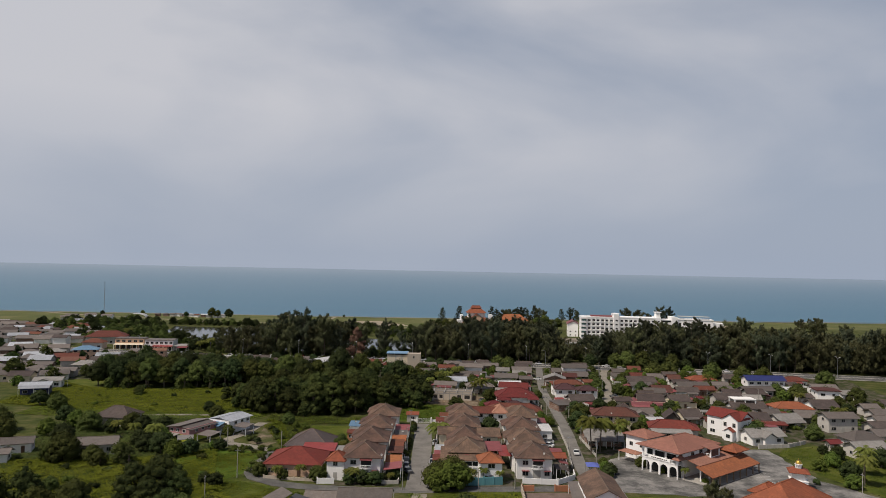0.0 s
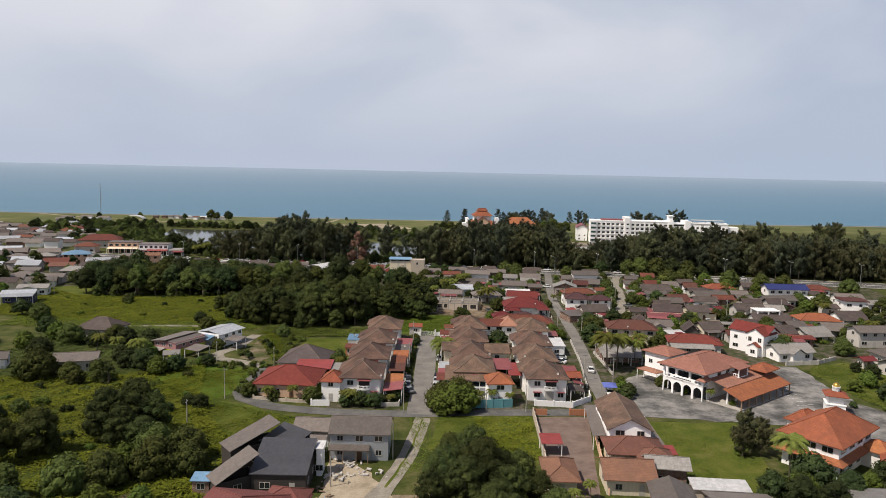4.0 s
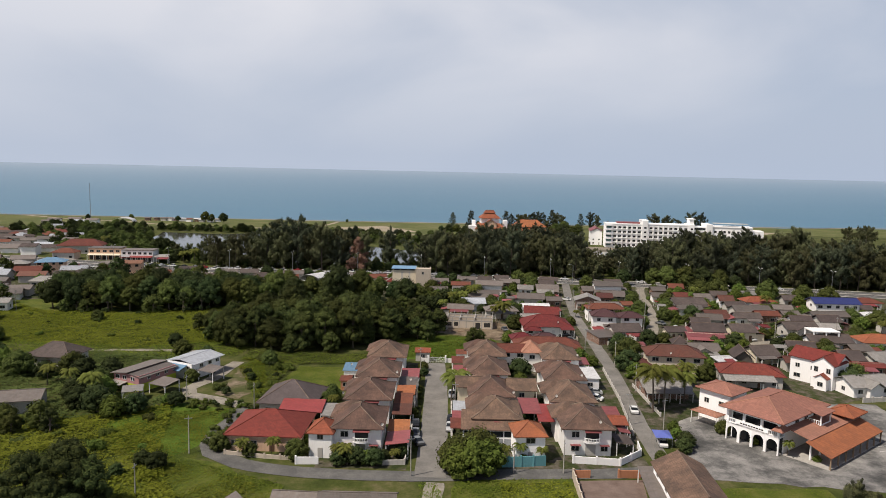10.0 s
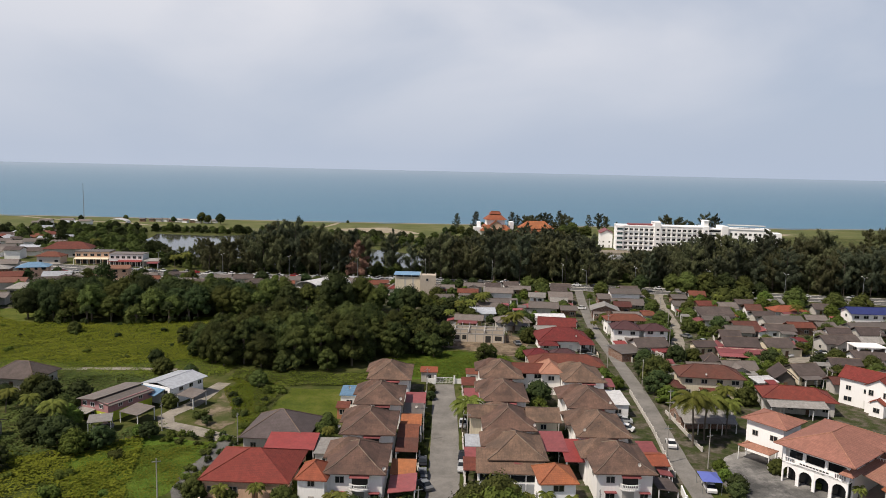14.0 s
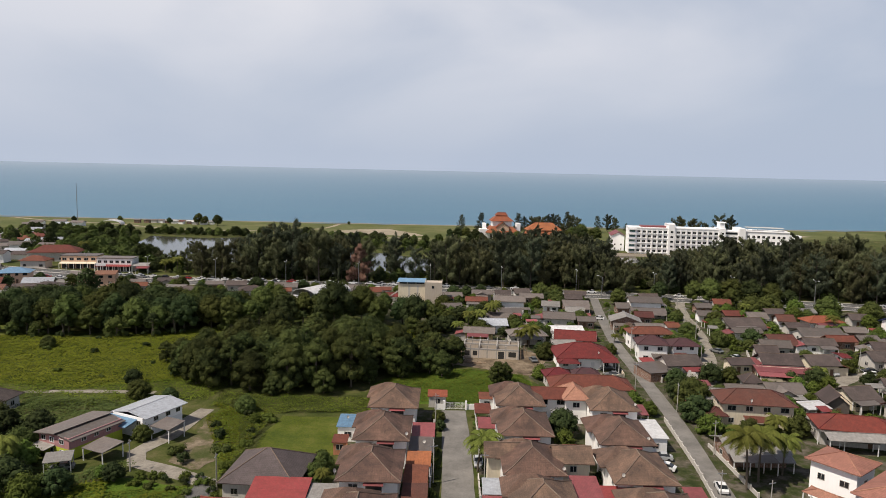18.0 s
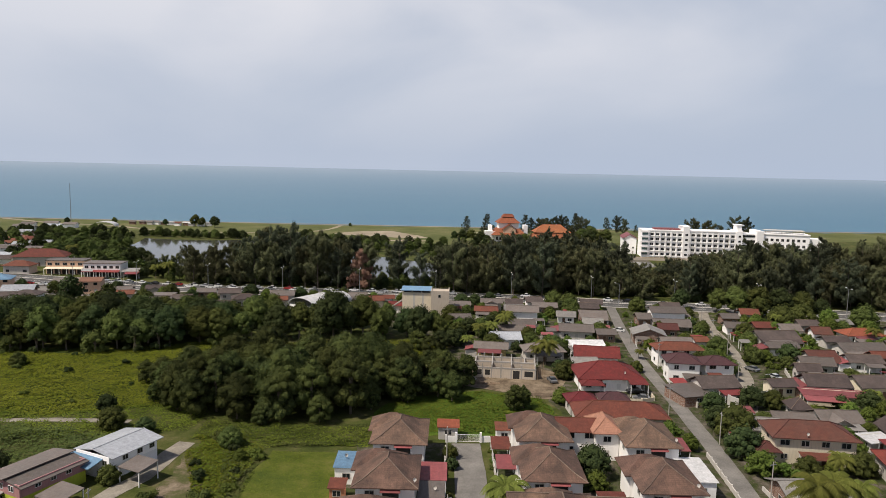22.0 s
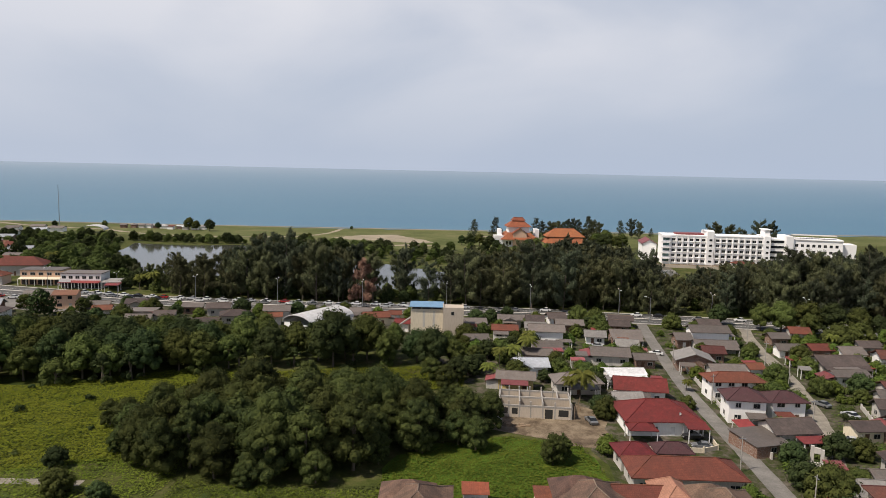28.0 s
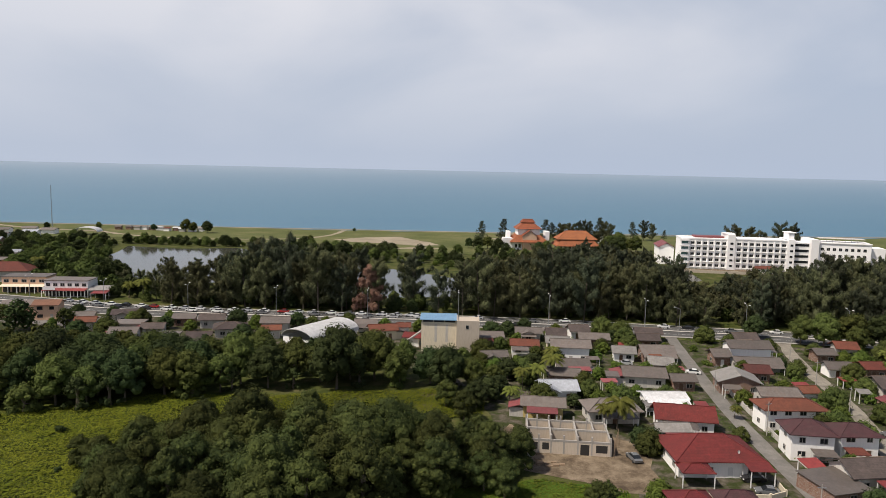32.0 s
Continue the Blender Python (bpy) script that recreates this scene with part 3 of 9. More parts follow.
patch("lawn", [(-178, 296), (-150, 292), (-138, 306), (-152, 318), (-180, 324)], 0.045, "lawn", "dry short grass at the meadow's edge", "lawn", 1.2, 4)
patch("meadow", [(-150, 60), (-24, 60), (-20, 100), (-34, 126), (-36, 146), (-46, 152), (-52, 184), (-62, 206), (-84, 196), (-110, 190), (-160, 184)], 0.03, "meadow", "waste land overgrown with yellow-green creepers", "meadow", 2, 6)
patch("lawn", [(-72, 186), (-50, 176), (-30, 166), (-28, 158), (-44, 146), (-54, 150), (-60, 170)], 0.045, "lawn", "rough grass beside the lane", "lawn", 1, 4)
patch("lawn", [(-64, 206), (-50, 203), (-49.5, 190), (-52, 178), (-58, 174), (-68, 182), (-74, 192), (-72, 200)], 0.05, "bright_grass", "bright green grass beside the lane", "lawn", 1, 4)
patch("dry_grass", [(-57, 212), (-50, 209), (-49, 222), (-53, 236), (-58, 236)], 0.048, "weedy", "dry brownish grass between the lane and the hedge", "grass", 0.8, 2)
patch("lawn", [(-44, 223), (-42, 237), (-29, 237), (-27, 222), (-30, 208), (-40, 208)], 0.05, "lawn", "square of mown grass behind the houses", "lawn", 0.3, 3)
patch("undergrowth", [(-26, 246), (-24, 262), (-18, 270), (0, 276), (14, 272), (17, 254), (2, 246), (-8, 247)], 0.045, "bright_grass", "bright green undergrowth behind the terrace", "undergrowth", 0.8, 3)
patch("dirt_yard", [(-8, 292), (-4, 302), (4, 298), (16, 298), (22, 292), (21, 270), (14, 272), (2, 277), (-8, 282)], 0.05, "dirt", "bare earth round the building site", "ground", 0.8, 3)
patch("dirt_yard", [(-20, 146), (-12, 140), (-6, 128), (-10, 108), (-18, 104), (-20, 128)], 0.05, "sand", "yellow sand heap spread beside the track", "ground", 0.7, 2)
patch("gravel_yard", [(-9.5, 136), (-13, 130), (-17, 118), (-22, 104), (-22, 90), (-10, 90), (-10, 106), (-9, 118), (-8, 130)], 0.06, "paleway", "pale gravel where the track widens", "ground", 0.8, 2)
patch("weedy_earth", [(16, 137), (27, 131), (40, 128), (46, 118), (46, 100), (14, 100), (10, 116), (14, 128)], 0.045, "weedy", "brown earth with thin weeds behind a walled house", "ground", 1.0, 2)
patch("dirt_yard", [(-7, 132), (2, 130), (10, 112), (6, 98), (-8, 96), (-8, 118)], 0.055, "dirt", "bare brown earth beside the track", "ground", 0.8, 2)
patch("dirt_yard", [(-57, 114), (-55, 125), (-51, 131), (-44, 128), (-41, 120), (-42, 104), (-54, 100)], 0.05, "dirt", "bare brown earth in the waste land", "ground", 1.2, 2)
patch("lawn", [(0, 169), (21, 171), (21, 148), (12, 138), (2, 140), (-2, 152)], 0.04, "lawn", "rough green grass behind a boundary wall", "lawn", 0.6, 3)
patch("lawn", [(44, 168), (66, 169), (62, 140), (56, 134), (44, 136)], 0.045, "lawn", "empty grassed plot between houses", "lawn", 0.6, 3)
patch("lawn", [(112, 170), (106, 186), (104, 210), (108, 216), (122, 222), (126, 206), (136, 196), (180, 190), (180, 160)], 0.045, "lawn", "overgrown grass beside the car park", "lawn", 1, 4)
patch("courtyard", [(22, 170), (34, 171), (30, 146), (28, 132), (20.6, 132), (21, 150)], 0.06, "paving", "brown paved courtyard of a walled house", "courtyard", 0)
patch("car_park", [(46, 172), (46, 196), (54, 204), (60, 206), (90, 215), (104, 216), (103, 200), (103, 184), (112, 168), (112, 154), (90, 156), (82, 168), (66, 169.5)], 0.06, "carpark", "patched grey asphalt car park with dark repairs", "car park", 0.5, 3)

# roads
ribbon("main_road", [(-480, 500), (-320, 448), (-188, 418), (-120, 405.5), (0, 401.5), (50, 396), (110, 388), (200, 374), (330, 352), (520, 320)], 15.5, 0.10, "road_main", "two-way coastal road with a median", "road")
ribbon("median", [(-320, 448), (-188, 418), (-120, 405.5), (0, 401.5), (50, 396), (110, 388), (200, 374), (330, 352)], 1.2, 0.30, "w_pale", "raised concrete median along the coastal road", "median")
for _o in (-4, 4):
    ribbon("lane_line", [(-320, 448), (-188, 418), (-120, 405.5), (0, 401.5), (50, 396), (110, 388), (200, 374), (330, 352)], 0.14, 0.115, "paint", "white painted lane line", "marking", offset=_o)
for _o in (-8.6, 8.6):
    ribbon("kerb", [(-320, 448), (-188, 418), (-120, 405.5), (0, 401.5), (50, 396), (110, 388), (200, 374), (330, 352)], 1.4, 0.22, "concrete", "concrete kerb and verge of the coastal road", "kerb", offset=_o)
ribbon("shop_forecourt", [(-200, 402), (-160, 390), (-130, 386)], 16, 0.07, "asphalt", "parking strip before the shops", "road", 0.4, offset=0)
ribbon("street", [(-4.4, 170), (-4.1, 200), (-4.2, 225), (-4.8, 243)], 5.8, 0.08, "asphalt", "worn concrete street between two rows of houses", "road", 0.12)
ribbon("cross_street", [(46, 177), (30, 173.5), (10, 172), (-8, 170.3), (-28, 171), (-40, 174), (-46.5, 178.5), (-49, 187), (-47.5, 197), (-47, 204)], 4.2, 0.075, "dark_asphalt", "narrow asphalt lane bending round a corner", "road", 0.1)
ribbon("lane", [(-47, 204), (-56, 208.5), (-63, 211.5), (-65, 216), (-62, 224), (-61, 234), (-60, 240)], 3.6, 0.07, "paleway", "pale concrete lane to the farm houses", "road", 0.25)
ribbon("lane", [(-76, 250), (-92, 250), (-110, 248)], 2.2, 0.07, "paleway", "pale concrete path across the meadow", "path", 0.1)
ribbon("side_road", [(40, 174), (40.8, 194), (42.8, 216), (44.9, 240), (46.2, 268), (48, 310), (52.5, 352), (57.8, 392)], 3.7, 0.085, "asphalt", "straight pale asphalt side road to the coast", "road", 0.1)
ribbon("back_road", [(60, 262), (69, 283), (75.5, 305), (80, 322), (86.5, 359), (93, 382)], 4.0, 0.085, "paleway", "pale dusty side road", "road", 0.3)
ribbon("back_road", [(96, 268), (104, 276), (118, 280), (150, 285), (180, 295)], 5, 0.08, "paleway", "pale dusty yard road between houses", "road", 0.3)
ribbon("dirt_track", [(-3.5, 168), (-4.5, 158), (-6.2, 146), (-9, 134), (-12, 122), (-15, 108)], 3.4, 0.07, "paleway", "pale dirt track with worn wheel lines", "track", 0.12, step=2)
ribbon("track_middle", [(-3.5, 167), (-4.5, 158), (-6.2, 146), (-9, 134)], 0.4, 0.085, "lawn", "grass strip between the wheel lines", "grass", 0.15, step=2)

for _k in range(7):
    ribbon("parking_line", [(86.0 + 0.12 * _k, 196.0 - 2.4 * _k), (90.6 + 0.12 * _k, 197.2 - 2.4 * _k)], 0.09, 0.068, "paint", "worn white parking bay line", "marking", 0.03, step=1.0)


# ---- houses ----
ROOF_WORDS = {"maroon": "maroon tiled", "red": "red tiled", "bright_red": "bright red tiled", "rust": "rust-red tiled", "orange": "orange tiled", "salmon": "salmon tiled", "brown": "weathered brown tiled",
              "clay": "faded clay tiled", "plum": "dark plum tiled", "dark": "dark grey tiled", "char": "charcoal tiled", "terracotta": "terracotta tiled", "grey": "weathered grey sheet", "lightgrey": "pale grey sheet", "silver": "silver sheet-metal",
              "black": "black ribbed metal", "white_sheet": "white sheet-metal", "blue": "deep blue metal", "sky": "light blue metal", "pink": "faded red sheet", "redsheet": "red sheet"}
WALL_WORDS = {"w_white": "white plastered", "w_clean": "white", "w_pale": "pale grey", "w_cream": "cream", "w_peach": "peach", "w_pink": "pink", "w_yellow": "yellow", "w_blue": "blue", "w_grey": "grey weatherboard",
              "w_dark": "dark timber", "w_brick": "brick", "w_tan": "tan", "w_orange": "orange brick", "w_lime": "lime green", "concrete": "concrete"}


def roof_part(parent, kind, x0, x1, y0, y1, z, rise, material, ridge=True, t=0.16, name="roof"):
    """A roof over the rectangle of its eaves; z is the eaves' height."""
    w, d = x1 - x0, y1 - y0
    cx, cy, zt = (x0 + x1) / 2, (y0 + y1) / 2, z + rise
    m, caps = Mesh(), []
    a, b, c, e = (x0, y0, z), (x1, y0, z), (x1, y1, z), (x0, y1, z)
    if kind == "flare":
        # a hip roof whose lower courses flatten towards the eaves
        i, zi = min(w, d) * 0.17, z + rise * 0.24
        k = (x0 + i, x1 - i, y0 + i, y1 - i)
        lo = [a, b, c, e]
        up = [(k[0], k[2], zi), (k[1], k[2], zi), (k[1], k[3], zi), (k[0], k[3], zi)]
        half = min(k[1] - k[0], k[3] - k[2]) / 2
        if w >= d:
            p, q = (k[0] + half, cy, zt), (max(k[1] - half, k[0] + half + 0.3), cy, zt)
            tops = [(up[0], up[1], q, p), (up[1], up[2], q), (up[2], up[3], p, q), (up[3], up[0], p)]
            ends = (p, q, q, p)
        else:
            p, q = (cx, k[2] + half, zt), (cx, max(k[3] - half, k[2] + half + 0.3), zt)
            tops = [(up[0], up[1], p), (up[1], up[2], q, p), (up[2], up[3], q), (up[3], up[0], p, q)]
            ends = (p, p, q, q)
        polys = [(lo[n], lo[(n + 1) % 4], up[(n + 1) % 4], up[n]) for n in range(4)] + tops
        caps = [(p, q)] + [(up[n], ends[n]) for n in range(4)]
        caps += [(lo[n], up[n]) for n in range(4)]
    elif kind == "hip":
        if w >= d:
            k = min(d / 2, w / 2 - 0.3)
            p, q = (x0 + k, cy, zt), (x1 - k, cy, zt)
            polys = [(a, b, q, p), (b, c, q), (c, e, p, q), (e, a, p)]
            caps = [(p, q), (a, p), (e, p), (b, q), (c, q)]
        else:
            k = min(w / 2, d / 2 - 0.3)
            p, q = (cx, y0 + k, zt), (cx, y1 - k, zt)
            polys = [(a, b, p), (b, c, q, p), (c, e, q), (e, a, p, q)]
            caps = [(p, q), (a, p), (b, p), (c, q), (e, q)]
    elif kind == "gable":
        p, q = (x0, cy, zt), (x1, cy, zt)
        polys, caps = [(a, b, q, p), (c, e, p, q)], [(p, q)]
    elif kind == "gable_y":
        p, q = (cx, y0, zt), (cx, y1, zt)
        polys, caps = [(b, c, q, p), (e, a, p, q)], [(p, q)]
    elif kind == "shed":
        polys = [(a, b, (x1, y1, zt), (x0, y1, zt))]
    elif kind == "shed_x":
        polys = [(a, (x1, y0, zt), (x1, y1, zt), e)]
    elif kind == "arch":
        polys = []
    else:
        polys = [((x0, y0, z + 0.2), (x1, y0, z + 0.2), (x1, y1, z + 0.2), (x0, y1, z + 0.2))]
        t = 0.35
    if kind == "arch":
        n = 10
        for k in range(n + 1):
            s = math.pi * k / n
            for y, dz in ((y0, 0.0), (y1, 0.0), (y1, -t), (y0, -t)):
                m.v.append((cx - w / 2 * math.cos(s), y, z + rise * math.sin(s) + dz))
        for k in range(n):
            for i in range(4):
                j = (i + 1) % 4
                m.f.append((4 * k + i, 4 * k + j, 4 * k + 4 + j, 4 * k + 4 + i))
        polys = []
    for poly in polys:
        m.slab(poly, t)
    ob = m.weld().put(name, material, parent)
    if ridge and caps:
        for u, v in caps:
            r = Mesh()
            r.tube((u[0], u[1], u[2] + 0.03), (v[0], v[1], v[2] + 0.03), 0.10, sides=5)
            r.put("ridge_cap", "ridge" if material in ("brown", "dark", "char") else material, ob)
    return ob


def wall_part(parent, x0, x1, y0, y1, z0, z1, material, gable=None, rise=0.0, name="wall"):
    """Four walls with thickness, and gable ends."""
    t = 0.2
    m = Mesh()
    m.box(x0, x1, y0, y0 + t, z0, z1).box(x0, x1, y1 - t, y1, z0, z1).box(x0, x0 + t, y0 + t, y1 - t, z0, z1).box(x1 - t, x1, y0 + t, y1 - t, z0, z1)
    cx, cy = (x0 + x1) / 2, (y0 + y1) / 2
    if gable == "gable":
        for x in (x0, x1 - t):
            n = len(m.v)
            m.v += [(x, y0, z1), (x, y1, z1), (x, cy, z1 + rise), (x + t, y0, z1), (x + t, y1, z1), (x + t, cy, z1 + rise)]
            m.f += [(n, n + 2, n + 1), (n + 3, n + 4, n + 5), (n, n + 3, n + 5, n + 2), (n + 1, n + 2, n + 5, n + 4)]
    if gable == "gable_y":
        for y in (y0, y1 - t):
            n = len(m.v)
            m.v += [(x0, y, z1), (x1, y, z1), (cx, y, z1 + rise), (x0, y + t, z1), (x1, y + t, z1), (cx, y + t, z1 + rise)]
            m.f += [(n, n + 1, n + 2), (n + 3, n + 5, n + 4), (n, n + 2, n + 5, n + 3), (n + 1, n + 4, n + 5, n + 2)]
    return m.put(name, material, parent)


def window_part(parent, x, y, z, w, h, face="front", frame_mat="frame", name="window", awning="", plain_pane=False):
    """A framed window on a wall; x, y is the middle of its sill on the wall's outer face."""
    m, g = Mesh(), Mesh()
    f = 0.08

    def put_box(mm, a0, a1, out0, out1, z0, z1):
        if face == "front":
            mm.box(x + a0, x + a1, y - out1, y - out0, z0, z1)
        elif face == "back":
            mm.box(x + a0, x + a1, y + out0, y + out1, z0, z1)
        elif face == "right":
            mm.box(x + out0, x + out1, y + a0, y + a1, z0, z1)
        else:
            mm.box(x - out1, x - out0, y + a0, y + a1, z0, z1)
    if plain_pane:
        put_box(g, -w / 2, w / 2, 0.003, 0.05, z, z + h)
        return g.put(name, "glass", parent)
    put_box(m, -w / 2, w / 2, 0.003, 0.07, z, z + f)
    put_box(m, -w / 2, w / 2, 0.003, 0.07, z + h - f, z + h)
    put_box(m, -w / 2, -w / 2 + f, 0.003, 0.07, z + f, z + h - f)
    put_box(m, w / 2 - f, w / 2, 0.003, 0.07, z + f, z + h - f)
    if w > 1.0:
        put_box(m, -0.04, 0.04, 0.003, 0.06, z + f, z + h - f)
    ob = m.put(name, frame_mat, parent)
    put_box(g, -w / 2 + f, w / 2 - f, 0.003, 0.03, z + f, z + h - f)
    g.put("pane", "glass", ob)
    if awning:
        a = Mesh()
        put_box(a, -w / 2 - 0.2, w / 2 + 0.2, 0.05, 0.8, z + h + 0.1, z + h + 0.2)
        a.put("awning", awning, parent)
    return ob


def door_part(parent, x, y, w=0.95, h=2.05, material="door", face="front"):
    m = Mesh()
    if face == "front":
        m.box(x - w / 2, x + w / 2, y - 0.06, y - 0.003, 0.05, h)
    else:
        m.box(x + 0.003, x + 0.06, y - w / 2, y + w / 2, 0.05, h)
    return m.put("door", material, parent)


def house(cx, cy, w, d, rot, eave, roof, rise, roofmat, wallmat, storeys=1, label="", over=0.75, windows=True, porch=None, group="", seed=0, name="house", awning="", far=False, extra=""):
    """A house: walls under a roof with overhanging eaves, windows, doors and, if asked for, a porch."""
    wallmat = wallmat if wallmat in MATS else "w_" + wallmat
    roofmat = "white_sheet" if roofmat == "white" else roofmat
    r = seeded(cx, cy, seed)
    lab = label or "%s %s-storey house with a %s roof" % (WALL_WORDS.get(wallmat, "plain"), "two" if storeys == 2 else "single", ROOF_WORDS.get(roofmat, "plain"))
    h = thing(name, cx, cy, rot, lab, "house", group)
    X0, X1, Y0, Y1 = -w / 2, w / 2, -d / 2, d / 2
    x0, x1, y0, y1 = X0 + over, X1 - over, Y0 + over, Y1 - over
    if roof == "cross":
        roof_part(h, "gable", X0, X1, Y0 + 1.5, Y1, eave, rise, roofmat)
        roof_part(h, "gable_y", -w * 0.22, w * 0.16, Y0, 0.8, eave, rise * 0.8, roofmat, name="front_roof")
        wall_part(h, x0, x1, y0 + 1.5, y1, 0, eave, wallmat, "gable", rise * 0.8)
        wall_part(h, -w * 0.18, w * 0.12, y0, y0 + 1.5, 0, eave, wallmat, "gable_y", rise * 0.6, name="front_wall")
        fy = y0 + 1.5
    else:
        roof_part(h, roof, X0, X1, Y0, Y1, eave, rise, roofmat, ridge=not far)
        gr = rise * (d - 2 * over) / d if roof == "gable" else rise * (w - 2 * over) / w
        wall_part(h, x0, x1, y0, y1, 0, eave - (0.05 if roof != "flat" else -0.1), wallmat, roof if roof.startswith("gable") else None, gr)
        if roof in ("shed",):
            m = Mesh()
            m.box(x0, x1, y1 - 0.2, y1, eave, eave + rise * 0.85)
            m.put("back_wall", wallmat, h)
        fy = y0
    if windows:
        for s in range(storeys):
            zb = 0.95 + s * 2.75
            if zb + 1.2 > eave:
                continue
            n = max(1, int((x1 - x0) / 3.1))
            for i in range(n):
                x = x0 + (x1 - x0) * (i + 0.5) / n
                if s == 0 and i == n // 2:
                    door_part(h, x, fy, material=r.choice(["door", "trim", "frame"]))
                else:
                    window_part(h, x, fy, zb, r.choice([1.2, 1.5, 1.8]), 1.15, "front", awning=awning if r.random() < 0.6 else "", plain_pane=far)
            k = max(1, int((y1 - fy) / 4.2))
            for i in range(k):
                y = fy + (y1 - fy) * (i + 0.5) / k
                window_part(h, x0, y, zb, 1.2, 1.1, "left", plain_pane=far)
                if not far:
                    window_part(h, x1, y, zb, 1.2, 1.1, "right")
    if extra == "gable":
        # a front room under its own gable
        q = r.uniform(0.0, 0.3) * r.choice([-1, 1]) * w
        k = min(2.6, w * 0.22)
        roof_part(h, "gable_y", q - k - 0.4, q + k + 0.4, Y0 - 1.6, 0, eave + 0.03, rise * 0.8, roofmat, ridge=False, name="front_roof")
        wall_part(h, q - k, q + k, y0 - 1.4, y0 - 0.01, 0, eave, wallmat, "gable_y", rise * 0.62, name="front_room")
        window_part(h, q, y0 - 1.4, 0.95, 1.6, 1.15)
    elif extra == "side":
        # a lean-to along one end
        e = r.choice([-1, 1])
        m = Mesh()
        zt = eave + 0.1
        if e > 0:
            m.slab([(X1 - 0.3, Y0 + 0.4, zt), (X1 + 2.6, Y0 + 0.4, zt - 0.8), (X1 + 2.6, Y1 - 0.4, zt - 0.8), (X1 - 0.3, Y1 - 0.4, zt)], 0.1)
        else:
            m.slab([(X0 - 2.6, Y0 + 0.4, zt - 0.8), (X0 + 0.3, Y0 + 0.4, zt), (X0 + 0.3, Y1 - 0.4, zt), (X0 - 2.6, Y1 - 0.4, zt - 0.8)], 0.1)
        m.put("lean_to_roof", r.choice(["grey", "rust", "lightgrey", "pink"]), h)
        u = (x1 + 0.01, X1 + 2.3) if e > 0 else (X0 - 2.3, x0 - 0.01)
        wall_part(h, u[0], u[1], Y0 + 0.9, Y1 - 0.9, 0, zt - 0.95, r.choice([wallmat, "w_brick", "w_pale"]), name="lean_to_wall")
    elif extra == "veranda":
        m = Mesh()
        m.slab([(X0 + 0.4, Y0 - 2.0, eave - 0.75), (X1 - 0.4, Y0 - 2.0, eave - 0.75), (X1 - 0.4, Y0 + 0.3, eave + 0.12), (X0 + 0.4, Y0 + 0.3, eave + 0.12)], 0.1)
        m.put("veranda_roof", roofmat, h)
        for x in (X0 + 0.6, 0, X1 - 0.6):
            m = Mesh()
            m.box(x - 0.08, x + 0.08, Y0 - 1.8, Y0 - 1.64, 0, eave - 0.75)
            m.put("post", "trim", h)
    if porch:
        px0, px1, depth, pz, pm = porch
        roof_part(h, "shed", px0, px1, fy - depth, fy - 0.05, pz, 0.45, pm, name="porch_roof")
        for x in (px0 + 0.2, px1 - 0.2):
            m = Mesh()
            m.box(x - 0.1, x + 0.1, fy - depth + 0.15, fy - depth + 0.35, 0, pz - 0.1)
            m.put("post", "w_white", h)
    return h


def annex(cx, cy, w, d, z, material, rot=0.0, rise=0.5, kind="shed", posts=True, wall="", label="", category="carport", name="carport"):
    """A lean-to roof on posts, in front of or beside a house."""
    h = thing(name, cx, cy, rot, label or "%s roof of an open car porch on posts" % ROOF_WORDS.get(material, "plain"), category)
    roof_part(h, kind, -w / 2, w / 2, -d / 2, d / 2, z, rise, material, t=0.1)
    if wall:
        wall_part(h, -w / 2 + 0.3, w / 2 - 0.3, -d / 2 + 0.3, d / 2 - 0.3, 0, z, wall)
        window_part(h, 0, -d / 2 + 0.3, 1.0, 1.4, 1.1)
    elif posts:
        hy = z + rise if kind == "shed" else z
        hx = z + rise if kind == "shed_x" else z
        for x, y, t in ((-w / 2 + 0.2, -d / 2 + 0.2, z), (w / 2 - 0.2, -d / 2 + 0.2, hx), (-w / 2 + 0.2, d / 2 - 0.2, hy), (w / 2 - 0.2, d / 2 - 0.2, max(hx, hy))):
            m = Mesh()
            m.box(x - 0.08, x + 0.08, y - 0.08, y + 0.08, 0, t - 0.1)
            m.put("post", "trim", h)
    return h


